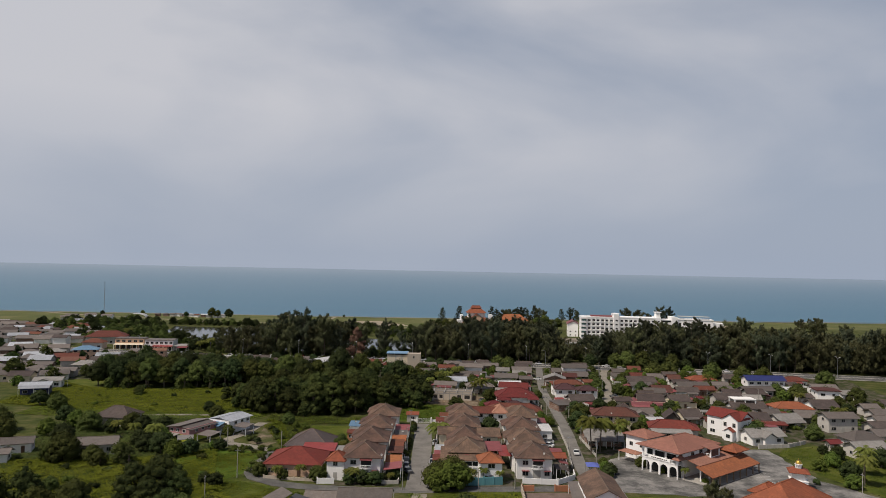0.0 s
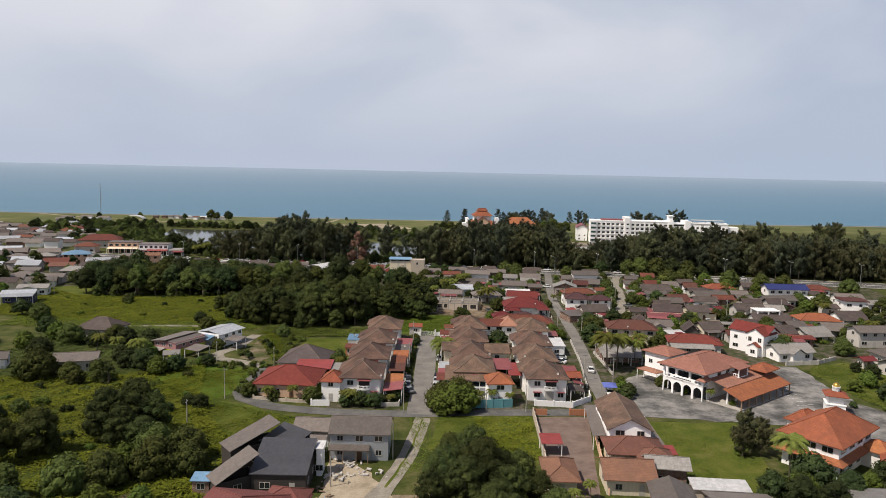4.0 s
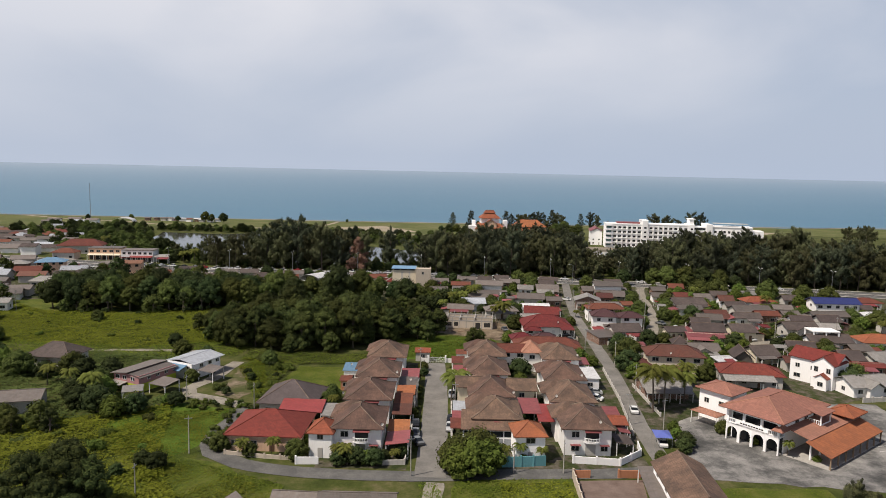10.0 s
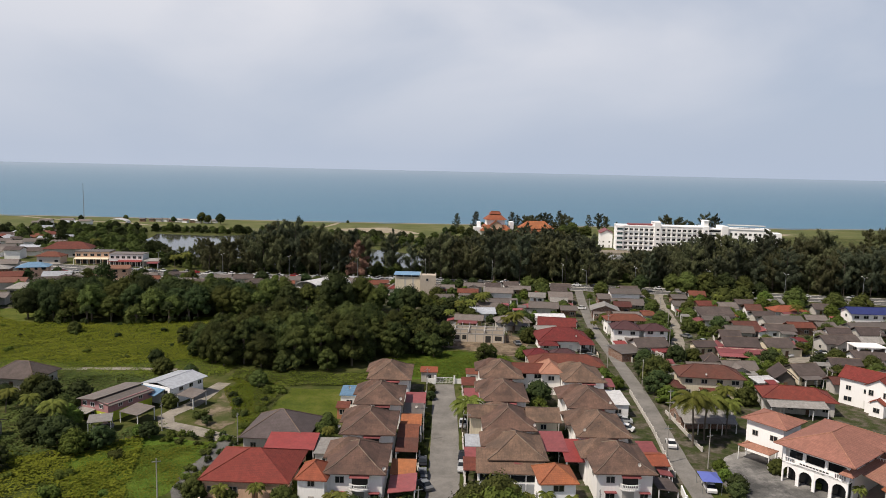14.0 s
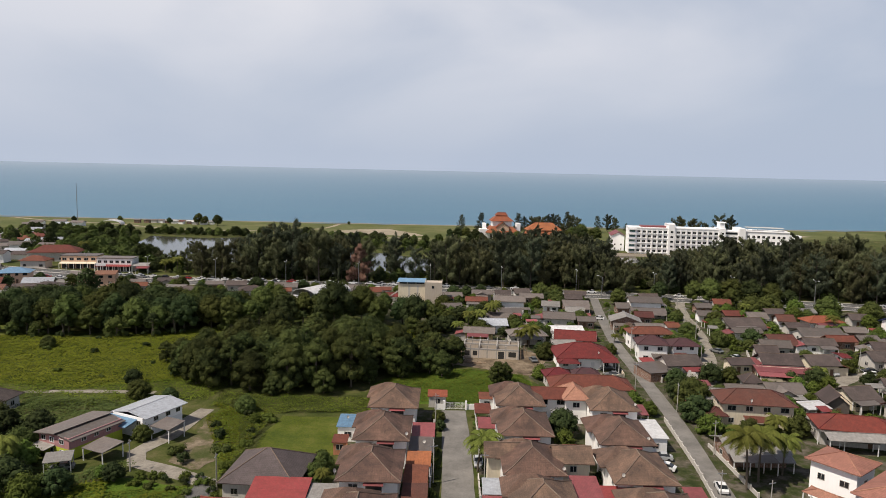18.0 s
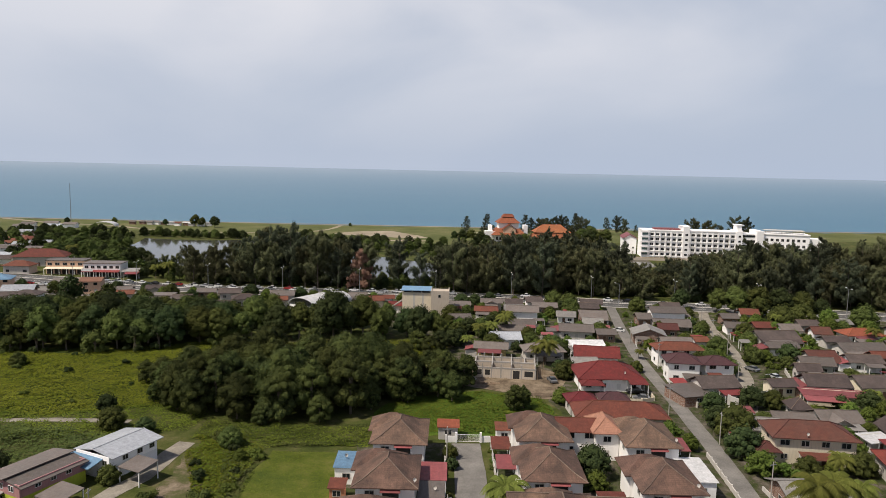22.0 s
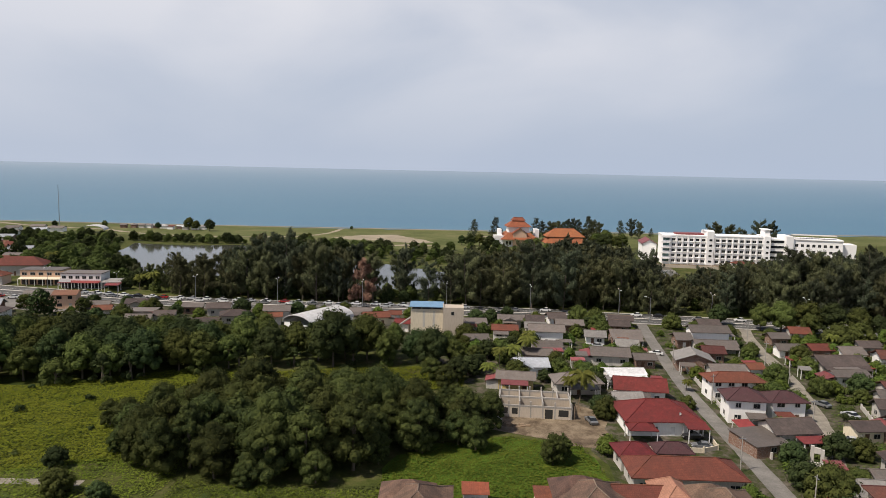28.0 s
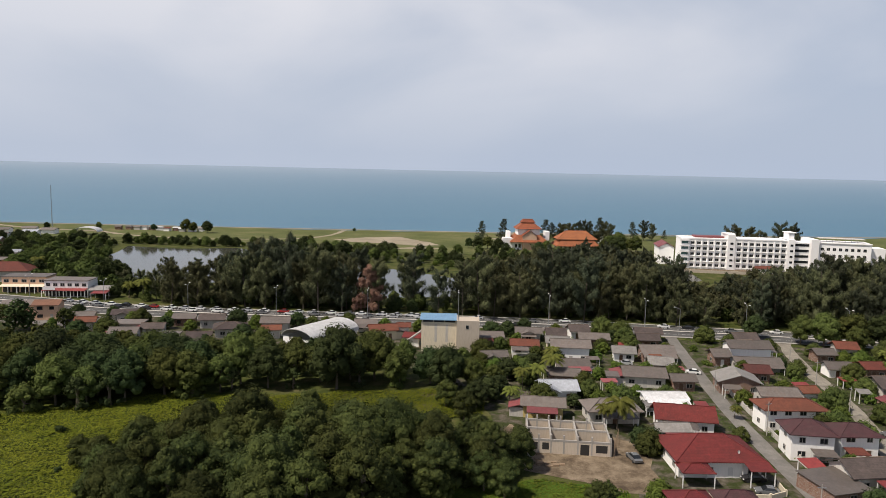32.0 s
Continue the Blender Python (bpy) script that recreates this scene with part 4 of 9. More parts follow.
# ---- houses of the quarter: middle, width, depth, turn, eaves, roof, rise, roof and wall, storeys ----
ROWS = [
    (62.1, 240.7, 16.3, 9, -6, 5.4, "hip", 2.2, "maroon", "cream", 2),
    (53.0, 238.7, 4.8, 5, -6, 2.8, "hip", 1.2, "maroon", "cream", 1),
    (75.9, 255.9, 9.5, 8, -1, 3, "gable", 1.6, "grey", "pale", 1),
    (52.7, 220.2, 12.4, 9, 1, 3, "gable", 1.6, "lightgrey", "brick", 1),
    (79.2, 230.8, 16.5, 9, -12, 3.6, "hip", 2, "red", "pale", 1),
    (106.3, 224.4, 13.0, 10, 12, 2.8, "cross", 2, "lightgrey", "white", 1),
    (110.5, 291, 3, 6, 0, 2.6, "gable", 0.4, "red", "white", 1),
    (120.6, 287.1, 12.4, 8, 6, 3.2, "gable", 2, "dark", "pale", 1),
    (137.6, 299.7, 8.4, 8, -1, 3.2, "gable", 2, "dark", "pale", 1),
    (120.5, 268.6, 14.6, 8, 5, 3.2, "gable", 2, "dark", "white", 1),
    (116.1, 249.4, 7.1, 9, 0, 3, "gable", 2, "dark", "cream", 1),
    (116.4, 241.6, 12.3, 4, -6, 2.7, "shed", 0.5, "red", "brick", 1),
    (126.4, 250.3, 10.5, 7, 14, 3, "gable", 1.6, "lightgrey", "pale", 1),
    (138.3, 269.4, 14.9, 9, -4, 3.4, "hip", 2, "orange", "white", 1),
    (139.1, 259.0, 10.1, 6, -4, 3, "gable", 1.2, "grey", "pale", 1),
    (153.3, 323.9, 18.6, 9, -1, 5.6, "gable", 1.8, "blue", "white", 2),
    (160.9, 312.2, 9.0, 6, 12, 3, "gable", 1.2, "white", "pale", 1),
    (143.4, 309.7, 15.1, 7, 8, 3, "gable", 1.6, "grey", "pale", 1),
    (167.0, 296.1, 10.0, 9, -10, 6, "flat", 0.4, "maroon", "white", 2),
    (97.1, 330.3, 14.0, 9, 5, 3, "gable", 2, "dark", "pale", 1),
    (115.5, 337.3, 6.5, 7, -5, 3.2, "gable", 1.8, "maroon", "white", 1),
    (93.9, 319.0, 10.2, 6, 3, 2.8, "gable", 1.2, "grey", "white", 1),
    (86.5, 280.5, 11.2, 8, -3, 3.2, "gable", 2.2, "dark", "pale", 1),
    (84.8, 272.6, 15.5, 4.4, -8, 2.8, "shed", 0.6, "pink", "cream", 1),
    (99.5, 307.2, 9.0, 7, 1, 3.1, "gable", 1.6, "maroon", "pale", 1),
    (88.6, 293.0, 7.1, 5, -3, 3, "gable", 1.6, "dark", "pale", 1),
    (71.3, 262.5, 5.3, 6, -8, 3, "hip", 2, "dark", "pale", 1),
    (110.0, 303.9, 10.0, 7, -4, 3, "gable", 1.6, "dark", "white", 1),
    (98.0, 281.1, 9.0, 9, 5, 3.2, "gable", 2, "dark", "cream", 1),
    (84.7, 248.6, 6.0, 8, -10, 3, "gable_y", 2.4, "dark", "grey", 1),
    (92.3, 253.2, 8.3, 8, 12, 3, "gable", 2, "dark", "cream", 1),
    (78.2, 245.0, 6.2, 4.4, 12, 2.6, "shed", 0.5, "white", "pale", 1),
    (127.5, 299.3, 8.0, 8, -8, 3, "gable", 1.8, "dark", "white", 1),
    (117.2, 317.2, 15.0, 8, 4, 3, "gable", 1.8, "grey", "pale", 1),
    (129.4, 337.8, 13.6, 8, 4, 3, "hip", 1.8, "orange", "white", 1),
    (56.3, 330.5, 11.0, 9, -8, 3.3, "gable_y", 2, "lightgrey", "brick", 1),
    (57.6, 305.4, 14.5, 7.4, 2, 5, "hip", 1.6, "rust", "white", 2),
    (53.8, 290.2, 9.4, 8, -6, 5.5, "hip", 2, "plum", "white", 2),
    (63.2, 291.2, 9.0, 7.4, 2, 5, "hip", 1.6, "plum", "white", 2),
    (57.8, 277.4, 10.6, 8, 9, 3.2, "gable", 2, "dark", "pale", 1),
    (70.8, 358.8, 13.1, 8, 0, 4.8, "gable", 1.6, "grey", "white", 2),
    (69.7, 349.6, 13.4, 6, -3, 2.8, "gable", 1, "grey", "pale", 1),
    (61.2, 355.0, 5.8, 7, 2, 3, "gable", 1.6, "grey", "brick", 1),
    (70.2, 322.7, 5.0, 6, 5, 3.2, "gable", 1, "rust", "white", 1),
    (61.8, 320.3, 10.0, 6.4, 0, 3, "gable", 1.4, "grey", "pale", 1),
    (43.6, 357.5, 10.4, 8, -1, 3, "gable", 1.6, "grey", "brick", 1),
    (33.5, 334.3, 11.6, 9, -6, 3, "gable", 1.6, "grey", "pale", 1),
    (25.0, 332.5, 3.4, 5, -6, 2.8, "flat", 0.2, "grey", "white", 1),
    (33.0, 315.4, 10.8, 6.4, 4, 3.2, "gable", 0.8, "white", "white", 1),
    (33.6, 302.6, 13.0, 8, -8, 3.2, "gable", 2.2, "red", "white", 1),
    (28.6, 295.0, 7.6, 4.6, 4, 3, "gable", 1.2, "lightgrey", "white", 1),
    (17.8, 355.4, 11.9, 8, -4, 4.6, "gable", 1.6, "grey", "white", 2),
    (16.0, 341.5, 9.7, 6, 4, 3, "gable", 1.2, "grey", "pale", 1),
    (9.0, 321.0, 9.7, 8, 4, 3, "gable", 1.6, "silver", "white", 1),
    (3.9, 308.5, 10.3, 5.6, -6, 3, "gable", 1.4, "grey", "yellow", 1),
    (19.0, 307.6, 12.6, 8, 5, 3, "hip", 1.8, "grey", "pale", 1),
    (5.0, 361.2, 9.0, 7, -3, 3.2, "gable", 1.2, "rust", "white", 1),
    (-5.0, 348.0, 8.0, 6, 8, 3.0, "gable", 1.2, "grey", "pale", 1),
    (-5.0, 371.0, 9.0, 7, 3, 3.0, "gable", 1.2, "grey", "pale", 1),
    (8.0, 378.0, 9.0, 7, -3, 3.0, "gable", 1.2, "grey", "pale", 1),
    (28.0, 372.0, 10.0, 7, -3, 3.0, "gable", 1.3, "grey", "brick", 1),
    (170.0, 262.0, 12.0, 8, 2, 3.0, "gable", 1.6, "grey", "pale", 1),
    (155.0, 278.0, 11.0, 8, 2, 3.0, "gable", 1.8, "dark", "white", 1),
    (178.0, 318.0, 12.0, 8, -4, 3.2, "gable", 1.6, "grey", "white", 1),
    (186.0, 282.0, 11.0, 8, 8, 3.0, "gable", 1.6, "dark", "cream", 1),
    (154.0, 240.0, 9.0, 8, 8, 3.0, "gable", 1.6, "dark", "pale", 1),
    (176.0, 340.0, 12.0, 8, -4, 3.2, "hip", 1.6, "rust", "white", 1),
    (136.0, 221.0, 12.0, 9, 10, 3.2, "hip", 2.2, "grey", "pale", 1),
    (131.0, 210.0, 12.0, 8, 12, 3.0, "gable", 1.8, "lightgrey", "pale", 1),
    (124.5, 216.5, 5.0, 4, 12, 2.6, "gable", 0.9, "redsheet", "pale", 1),
    (148.0, 228.0, 10.0, 8, 6, 3.0, "gable", 1.6, "grey", "pale", 1),
    (163.0, 250.0, 11.0, 8, 4, 3.0, "gable", 1.6, "grey", "white", 1),
    (142.0, 244.0, 12.0, 8, 4, 5.2, "gable", 1.5, "grey", "pale", 2),
    # farms beyond the waste land
    (-107.9, 235.3, 13.2, 10, -6, 3, "hip", 3, "dark", "pale", 1),
    (-97.0, 199.5, 11.5, 8, 15, 3, "gable", 1.4, "grey", "pale", 1),
    (-107.0, 196.4, 6.0, 6, 8, 2.6, "shed", 0.6, "lightgrey", "brick", 1),
    (-119.9, 198.8, 9.5, 7, 20, 2.8, "gable", 1.2, "grey", "white", 1),
    (-118.5, 188.0, 7.0, 5, 15, 2.6, "gable", 1.0, "grey", "white", 1),
    (-164.0, 283.7, 12.0, 8, 20, 4, "gable", 1, "silver", "blue", 1),
    (-168.0, 300.0, 12.0, 7, 14, 3.2, "gable", 1.2, "lightgrey", "white", 1),
    # behind the wood, on the coastal road
    (-39.4, 375.4, 9.7, 7, 15, 3.2, "gable", 1.4, "rust", "cream", 1),
    (-29.0, 367.8, 6.0, 6, -10, 3, "gable", 1, "red", "white", 1),
    (-33.0, 381.0, 5.0, 5, 5, 3, "gable", 1, "rust", "white", 1),
    (-74.8, 372.8, 6.6, 6, 12, 3, "gable", 1, "rust", "pale", 1),
    (-88.5, 373.8, 10.7, 8, 18, 3, "hip", 1.5, "dark", "pale", 1),
    (-103.5, 361.0, 7.0, 8, 6, 3, "flat", 0.2, "grey", "pale", 1),
    (-122.0, 376.1, 9.6, 7, 7, 3, "flat", 0.2, "grey", "pale", 1),
    (-112.0, 371.0, 7.6, 7, 10, 3, "gable", 1.2, "dark", "pale", 1),
    (-137.0, 377.0, 7.0, 6, 16, 3, "gable", 1.2, "rust", "pale", 1),
    (-157.5, 391.0, 9.0, 8, 12, 5.4, "gable", 1.3, "clay", "peach", 2),
    (-169.5, 394.0, 11.0, 8, 16, 4.4, "gable", 1.3, "grey", "peach", 1),
    (-76.0, 383.0, 10.0, 7, 6, 3.0, "gable", 1.4, "grey", "pale", 1),
    (-98.0, 385.0, 9.0, 7, 10, 3.0, "gable", 1.4, "dark", "pale", 1),
    (-108.0, 386.5, 8.0, 6, 8, 2.8, "gable", 1.2, "grey", "brick", 1),
    (-130.0, 390.0, 9.0, 7, 12, 3.0, "gable", 1.3, "dark", "pale", 1),
    (-142.0, 384.0, 9.0, 7, 12, 3.0, "gable", 1.3, "grey", "cream", 1),
    (-46.0, 385.0, 8.0, 6, 4, 2.8, "gable", 1.2, "grey", "white", 1),
    (-118.0, 364.0, 9.0, 7, 8, 3.0, "gable", 1.3, "grey", "pale", 1),
    (-94.0, 362.0, 8.0, 6, 8, 2.8, "gable", 1.2, "dark", "pale", 1),
    (-221.6, 464.0, 26.1, 14, 12, 5, "hip", 3.5, "rust", "pale", 1),
    (-216.7, 436.6, 13.5, 9, 4, 4, "hip", 2.2, "rust", "pale", 1),
    (-199.5, 392.3, 14.0, 10, 20, 5, "hip", 2, "sky", "peach", 2),
]
_r = seeded("house shapes")
for _q in ROWS:
    _e = _r.choice(["gable", "side", "veranda", "side", ""]) if _q[6] == "gable" and _q[2] > 7.5 and _q[10] == 1 else ""
    house(*_q, extra=_e, far=_q[1] > 385)

# far houses at the left end of the town
_r = seeded("far town")
_far = []
for _k in range(4000):
    _x, _y = _r.uniform(-380, -150), _r.uniform(312, 580)
    if _x > -0.60 * _y + 56 or _x < -0.68 * _y - 24:
        continue
    if abs(_y - (418 - (_x + 188) * 0.235)) < 14 or (-215 < _x < -130 and _y > 378) or (-240 < _x < -186 and 424 < _y < 480) or (_y < 330 and _x > -172):
        continue
    if all((abs(_x - a) > 10.6 or abs(_y - b) > 8.6) for a, b in _far):
        _far.append((_x, _y))
for _x, _y in _far[:190]:
    house(_x, _y, _r.uniform(9, 13), _r.uniform(7, 9.5), _r.uniform(4, 24), _r.choice([2.8, 3, 3, 3.2, 3, 5.0]), _r.choice(["gable", "gable", "hip", "gable"]), _r.uniform(1.2, 2.2),
          _r.choice(["grey", "grey", "grey", "grey", "lightgrey", "dark", "dark", "dark", "clay", "silver", "rust"]), _r.choice(["pale", "white", "pale", "cream", "brick"]), 1, far=True, windows=_r.random() < 0.3)


# ---- terrace rows ----
def terrace(cx, cy, label, w=10.6, d=13.0, wall="w_white", roof="brown", awn="pink", eave=5.6, rise=2.7, front=False):
    h = house(cx, cy, w, d, 0, eave, "flare", rise, roof, wall, 2, label, over=0.7, group="terrace houses", windows=False)
    y = -d / 2 + 0.7
    # a second, lower hip over the rear rooms
    roof_part(h, "hip", -w / 2 - 0.9, w / 2 - 2.6, d * 0.02, d / 2 + 1.2, eave - 0.25, rise * 0.86, roof, ridge=False, name="rear_roof")
    wall_part(h, -w / 2 + 0.2, -w / 2 + 3.0, d * 0.02 + 0.6, d / 2 + 0.5, 0, eave - 0.3, wall, name="rear_wall")
    window_part(h, -2.4, y, 3.7, 1.5, 1.2)
    for s in (-2.6, 2.4):
        window_part(h, w / 2 - 0.7, s, 3.6, 1.3, 1.2, "right")
    window_part(h, -w / 2 + 0.7, -2.6, 3.6, 1.3, 1.2, "left")
    # bowed balcony with an awning over it, before a recess painted as near-black shade
    m, n = Mesh(), 8
    pts = [(0.9 - 1.7 * math.cos(math.pi * k / n), y - 0.95 * math.sin(math.pi * k / n)) for k in range(n + 1)]
    m.slab([(p[0], p[1], 2.95) for p in pts], 0.2)
    b = m.put("balcony", "w_clean", h)
    m = Mesh()
    for p, q in zip(pts, pts[1:]):
        m.slab([(p[0], p[1], 3.8), (q[0], q[1], 3.8), (q[0], q[1] + 0.1, 3.8), (p[0], p[1] + 0.1, 3.8)], 0.12)
        m.box(p[0] - 0.05, p[0] + 0.05, p[1], p[1] + 0.1, 2.96, 3.68)
        c = ((p[0] + q[0]) / 2, (p[1] + q[1]) / 2)
        m.box(c[0] - 0.05, c[0] + 0.05, c[1], c[1] + 0.1, 2.96, 3.68)
    m.put("railing", "w_clean", b)
    m = Mesh()
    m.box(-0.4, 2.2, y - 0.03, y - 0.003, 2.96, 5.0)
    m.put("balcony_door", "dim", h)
    m = Mesh()
    m.slab([(-0.7, y - 1.0, 5.05), (2.5, y - 1.0, 5.05), (2.5, y - 0.01, 5.4), (-0.7, y - 0.01, 5.4)], 0.06)
    m.put("awning", awn, h)
    if front:
        window_part(h, -2.4, y, 0.95, 1.6, 1.2, awning=awn)
        window_part(h, 3.3, y, 0.95, 1.4, 1.2, awning=awn)
        m = Mesh()
        m.box(-0.4, 1.6, y - 0.05, y - 0.003, 0.05, 2.3)
        m.put("door", "frame", h, "grey folding grille door")
    return h


LAB = "white two-storey terrace house with a weathered brown hip roof"
for _x, _y in ((-18.8, 184.6), (-18.6, 201.2), (-18.2, 217.8), (-17.4, 235.0)):
    terrace(_x, _y, LAB, front=_y < 190)
for _x, _y in ((8.4, 205.0), (8.8, 221.6), (9.4, 238.0)):
    terrace(_x, _y, LAB)
terrace(8.6, 191.0, LAB, d=12)
for _x, _y in ((26.0, 187.0), (26.0, 202.6), (27.0, 218.4), (29.0, 236.4)):
    terrace(_x, _y, LAB, front=_y < 190)
# wings and lower roofs that join the terrace houses
house(4.0, 207.8, 7.4, 5, 0, 5.5, "gable", 1.8, "brown", "w_cream", 2, windows=False, label="brown roofed side wing of a terrace house", name="wing")
house(15.6, 207.0, 7.0, 7, 0, 5.5, "gable", 1.8, "brown", "w_cream", 2, label="brown roofed side wing of a terrace house", name="wing")
_h = house(7.2, 185.4, 11.8, 5.4, -2, 4.2, "shed", 2.2, "brown", "w_clean", 1, label="brown sloping roof over a glazed terrace front", name="front_wing", over=0.4, windows=False)
for _z0, _z1, _mt in ((0.3, 2.3, "w_grey"), (2.7, 3.8, "glass")):
    for _k in range(4):
        _m = Mesh()
        _m.box(-5.2 + _k * 2.65, -2.75 + _k * 2.65, -2.36, -2.31, _z0, _z1)
        _m.put("shutter" if _mt == "w_grey" else "window", _mt, _h)
house(14.2, 180.6, 6.6, 7.0, 4, 5.2, "hip", 1.9, "orange", "w_clean", 2, label="white corner room with a bright orange hip roof", name="corner_room", over=0.5)
house(-25.4, 180.0, 5.4, 6.4, -4, 5.0, "hip", 1.9, "orange", "w_white", 2, label="white annex with an orange hip roof", name="annex_house", over=0.5)
house(17.0, 241.0, 9, 7, 0, 5.2, "gable", 1.6, "rust", "w_white", 2, label="white house wing with a rust-red roof", name="wing")
house(22.0, 240.5, 6, 9, 0, 5.6, "hip", 2.2, "salmon", "w_white", 2, label="white house wing with a pale red roof", name="wing")
annex(-11.0, 180.6, 4.6, 6.5, 2.9, "pink", rise=0.6, kind="shed_x", label="faded red car porch roof beside a terrace house")
annex(-11.2, 186.4, 4.4, 5.0, 3.1, "orange", rise=0.6, label="orange porch roof beside a terrace house")
annex(-11.2, 196.8, 4.2, 5.6, 2.8, "maroon", label="maroon porch roof beside a terrace house")
annex(-11.3, 203.0, 4.2, 6.0, 3.1, "rust", label="rust-red porch roof beside a terrace house")
annex(-11.1, 209.4, 4.4, 5.4, 3.0, "orange", label="orange porch roof beside a terrace house")
annex(-11.0, 216.2, 4.4, 5.8, 2.9, "grey", label="grey porch roof beside a terrace house")
annex(-10.8, 223.4, 4.6, 6.2, 2.9, "pink", label="faded red porch roof beside a terrace house")
annex(-8.4, 246.4, 4.6, 3.6, 2.7, "orange", wall="w_pale", label="low gatehouse with an orange roof at the street's end", name="gatehouse", category="house")
annex(3.0, 245.6, 3.8, 3.6, 2.7, "rust", wall="w_white", label="low white outhouse with a rust-red roof", name="outhouse", category="shed")
annex(1.6, 236.5, 3.6, 5.0, 2.9, "rust", label="rust-red porch roof beside a terrace house")
annex(2.0, 228.0, 3.6, 5.0, 2.9, "pink", label="faded red porch roof beside a terrace house")
annex(1.8, 199.5, 4.0, 5.0, 2.9, "silver", label="silver porch roof beside a terrace house")
annex(1.6, 193.4, 4.0, 4.4, 2.9, "pink", label="faded red porch roof beside a terrace house")
annex(1.2, 188.2, 4.0, 4.6, 3.2, "rust", label="rust-red porch roof beside a terrace house")
annex(16.2, 196.0, 4.6, 8.0, 4.4, "pink", rise=0.7, label="faded red roof over a side passage")
annex(20.6, 193.0, 6.4, 8.4, 3.9, "redsheet", rise=0.9, label="red sheet roof over a car porch")
annex(18.0, 214.5, 4.6, 4.6, 3.0, "rust", label="rusty red lean-to roof between houses")
annex(33.4, 183.6, 3.6, 5.0, 2.9, "dark", kind="shed_x", rise=-0.4, label="dark sheet roof of a car porch on white columns")
annex(34.8, 188.6, 2.4, 4.0, 3.0, "pink", kind="shed_x", rise=-0.4, label="faded red porch roof beside the lane")
annex(33.8, 191.6, 4.4, 6.0, 3.6, "orange", kind="gable", rise=0.8, label="orange roof over a side porch")
annex(34.6, 198.6, 3.4, 4.2, 2.8, "pink", label="faded red porch roof beside the lane")
annex(35.0, 226.4, 5.2, 9.6, 3.2, "white_sheet", rise=0.3, label="white sheet-metal car porch roof", wall="w_clean", name="garage", category="garage")
annex(35.4, 238.0, 4.4, 5.4, 2.9, "pink", label="faded red porch roof beside the lane")
annex(-25.8, 195.0, 4.6, 6.5, 3.0, "lightgrey", wall="w_pale", label="pale grey kitchen annex behind a terrace house", name="kitchen_annex", category="shed")
annex(-26.0, 226.5, 4.6, 6.0, 3.2, "sky", rise=0.5, label="light blue sheet roof of a rear annex", wall="w_white", name="kitchen_annex", category="shed")
annex(-26.6, 218.5, 3.0, 3.0, 2.6, "rust", wall="w_orange", label="small brick outhouse behind a terrace house", name="outhouse", category="shed")

# red house with its porches, dark hip house behind it
house(-37.0, 186.2, 15.4, 13.6, -2, 3.2, "hip", 3.0, "bright_red", "w_peach", 1, "peach plastered bungalow with a red hip roof", over=0.45)
house(-36.6, 204.0, 13.2, 13.0, -4, 3.2, "hip", 3.6, "char", "w_pale", 1, "bungalow with a steep charcoal tiled hip roof", over=0.7)
annex(-32.8, 195.8, 9.4, 6.2, 3.3, "redsheet", rise=0.8, label="red sheet roof between two bungalows")
house(32.3, 283.9, 17.0, 12.4, 2, 3.4, "hip", 3.0, "red", "w_white", 1, "white bungalow with a broad red hip roof", over=0.9)
annex(27.0, 276.0, 6.0, 4.4, 2.9, "red", rise=0.9, kind="hip", label="red tiled porch roof before the bungalow")
annex(38.6, 276.6, 4.6, 4.0, 3.2, "red", rise=0.3, label="red tiled car porch on white columns")
house(28.8, 255.6, 20.4, 9.0, -1, 3.2, "hip", 2.2, "rust", "w_pale", 1, "bungalow with a broad rust-red hip roof")
house(22.0, 263.4, 7.4, 6.4, 4, 3.2, "hip", 1.6, "red", "w_pale", 1)
house(29.6, 264.4, 7.4, 5.0, 0, 3.2, "hip", 1.4, "plum", "w_pale", 1)
annex(50.0, 273.0, 8.4, 9.0, 2.6, "grey", rot=16, rise=0.4, wall="w_brick", label="low shed with a wide grey sheet roof", name="shed", category="shed")
annex(76.6, 225.6, 13.0, 5.6, 3.0, "lightgrey", rot=-4, kind="gable", rise=0.8, label="pale canopy roof on posts before a red roofed house", name="canopy_hall", category="canopy")


# ---- single buildings ----
def frustum(m, x0, x1, y0, y1, z0, k, z1):
    """A sloping skirt roof: a rectangle that narrows by k metres on each side."""
    a = [(x0, y0, z0), (x1, y0, z0), (x1, y1, z0), (x0, y1, z0)]
    b = [(x0 + k, y0 + k, z1), (x1 - k, y0 + k, z1), (x1 - k, y1 - k, z1), (x0 + k, y1 - k, z1)]
    for i in range(4):
        j = (i + 1) % 4
        m.slab([a[i], a[j], b[j], b[i]], 0.15)


def arch_wall(m, x0, x1, y, t, z0, z1, n, spring, gap=0.28):
    """An arcade: a wall along x with n round-headed openings."""
    w = (x1 - x0) / n
    r = w / 2 - gap
    for i in range(n):
        cx = x0 + w * (i + 0.5)
        m.box(cx - w / 2, cx - r, y, y + t, z0, z1)
        m.box(cx + r, cx + w / 2, y, y + t, z0, z1)
        k = 8
        for j in range(k):
            a0, a1 = math.pi * j / k, math.pi * (j + 1) / k
            xa, xb = cx - r * math.cos(a0), cx - r * math.cos(a1)
            za, zb = spring + r * math.sin(a0), spring + r * math.sin(a1)
            for yy in (y, y + t):
                m.face((xa, yy, za), (xb, yy, zb), (xb, yy, z1), (xa, yy, z1))
            m.face((xa, y, za), (xb, y, zb), (xb, y + t, zb), (xa, y + t, za))


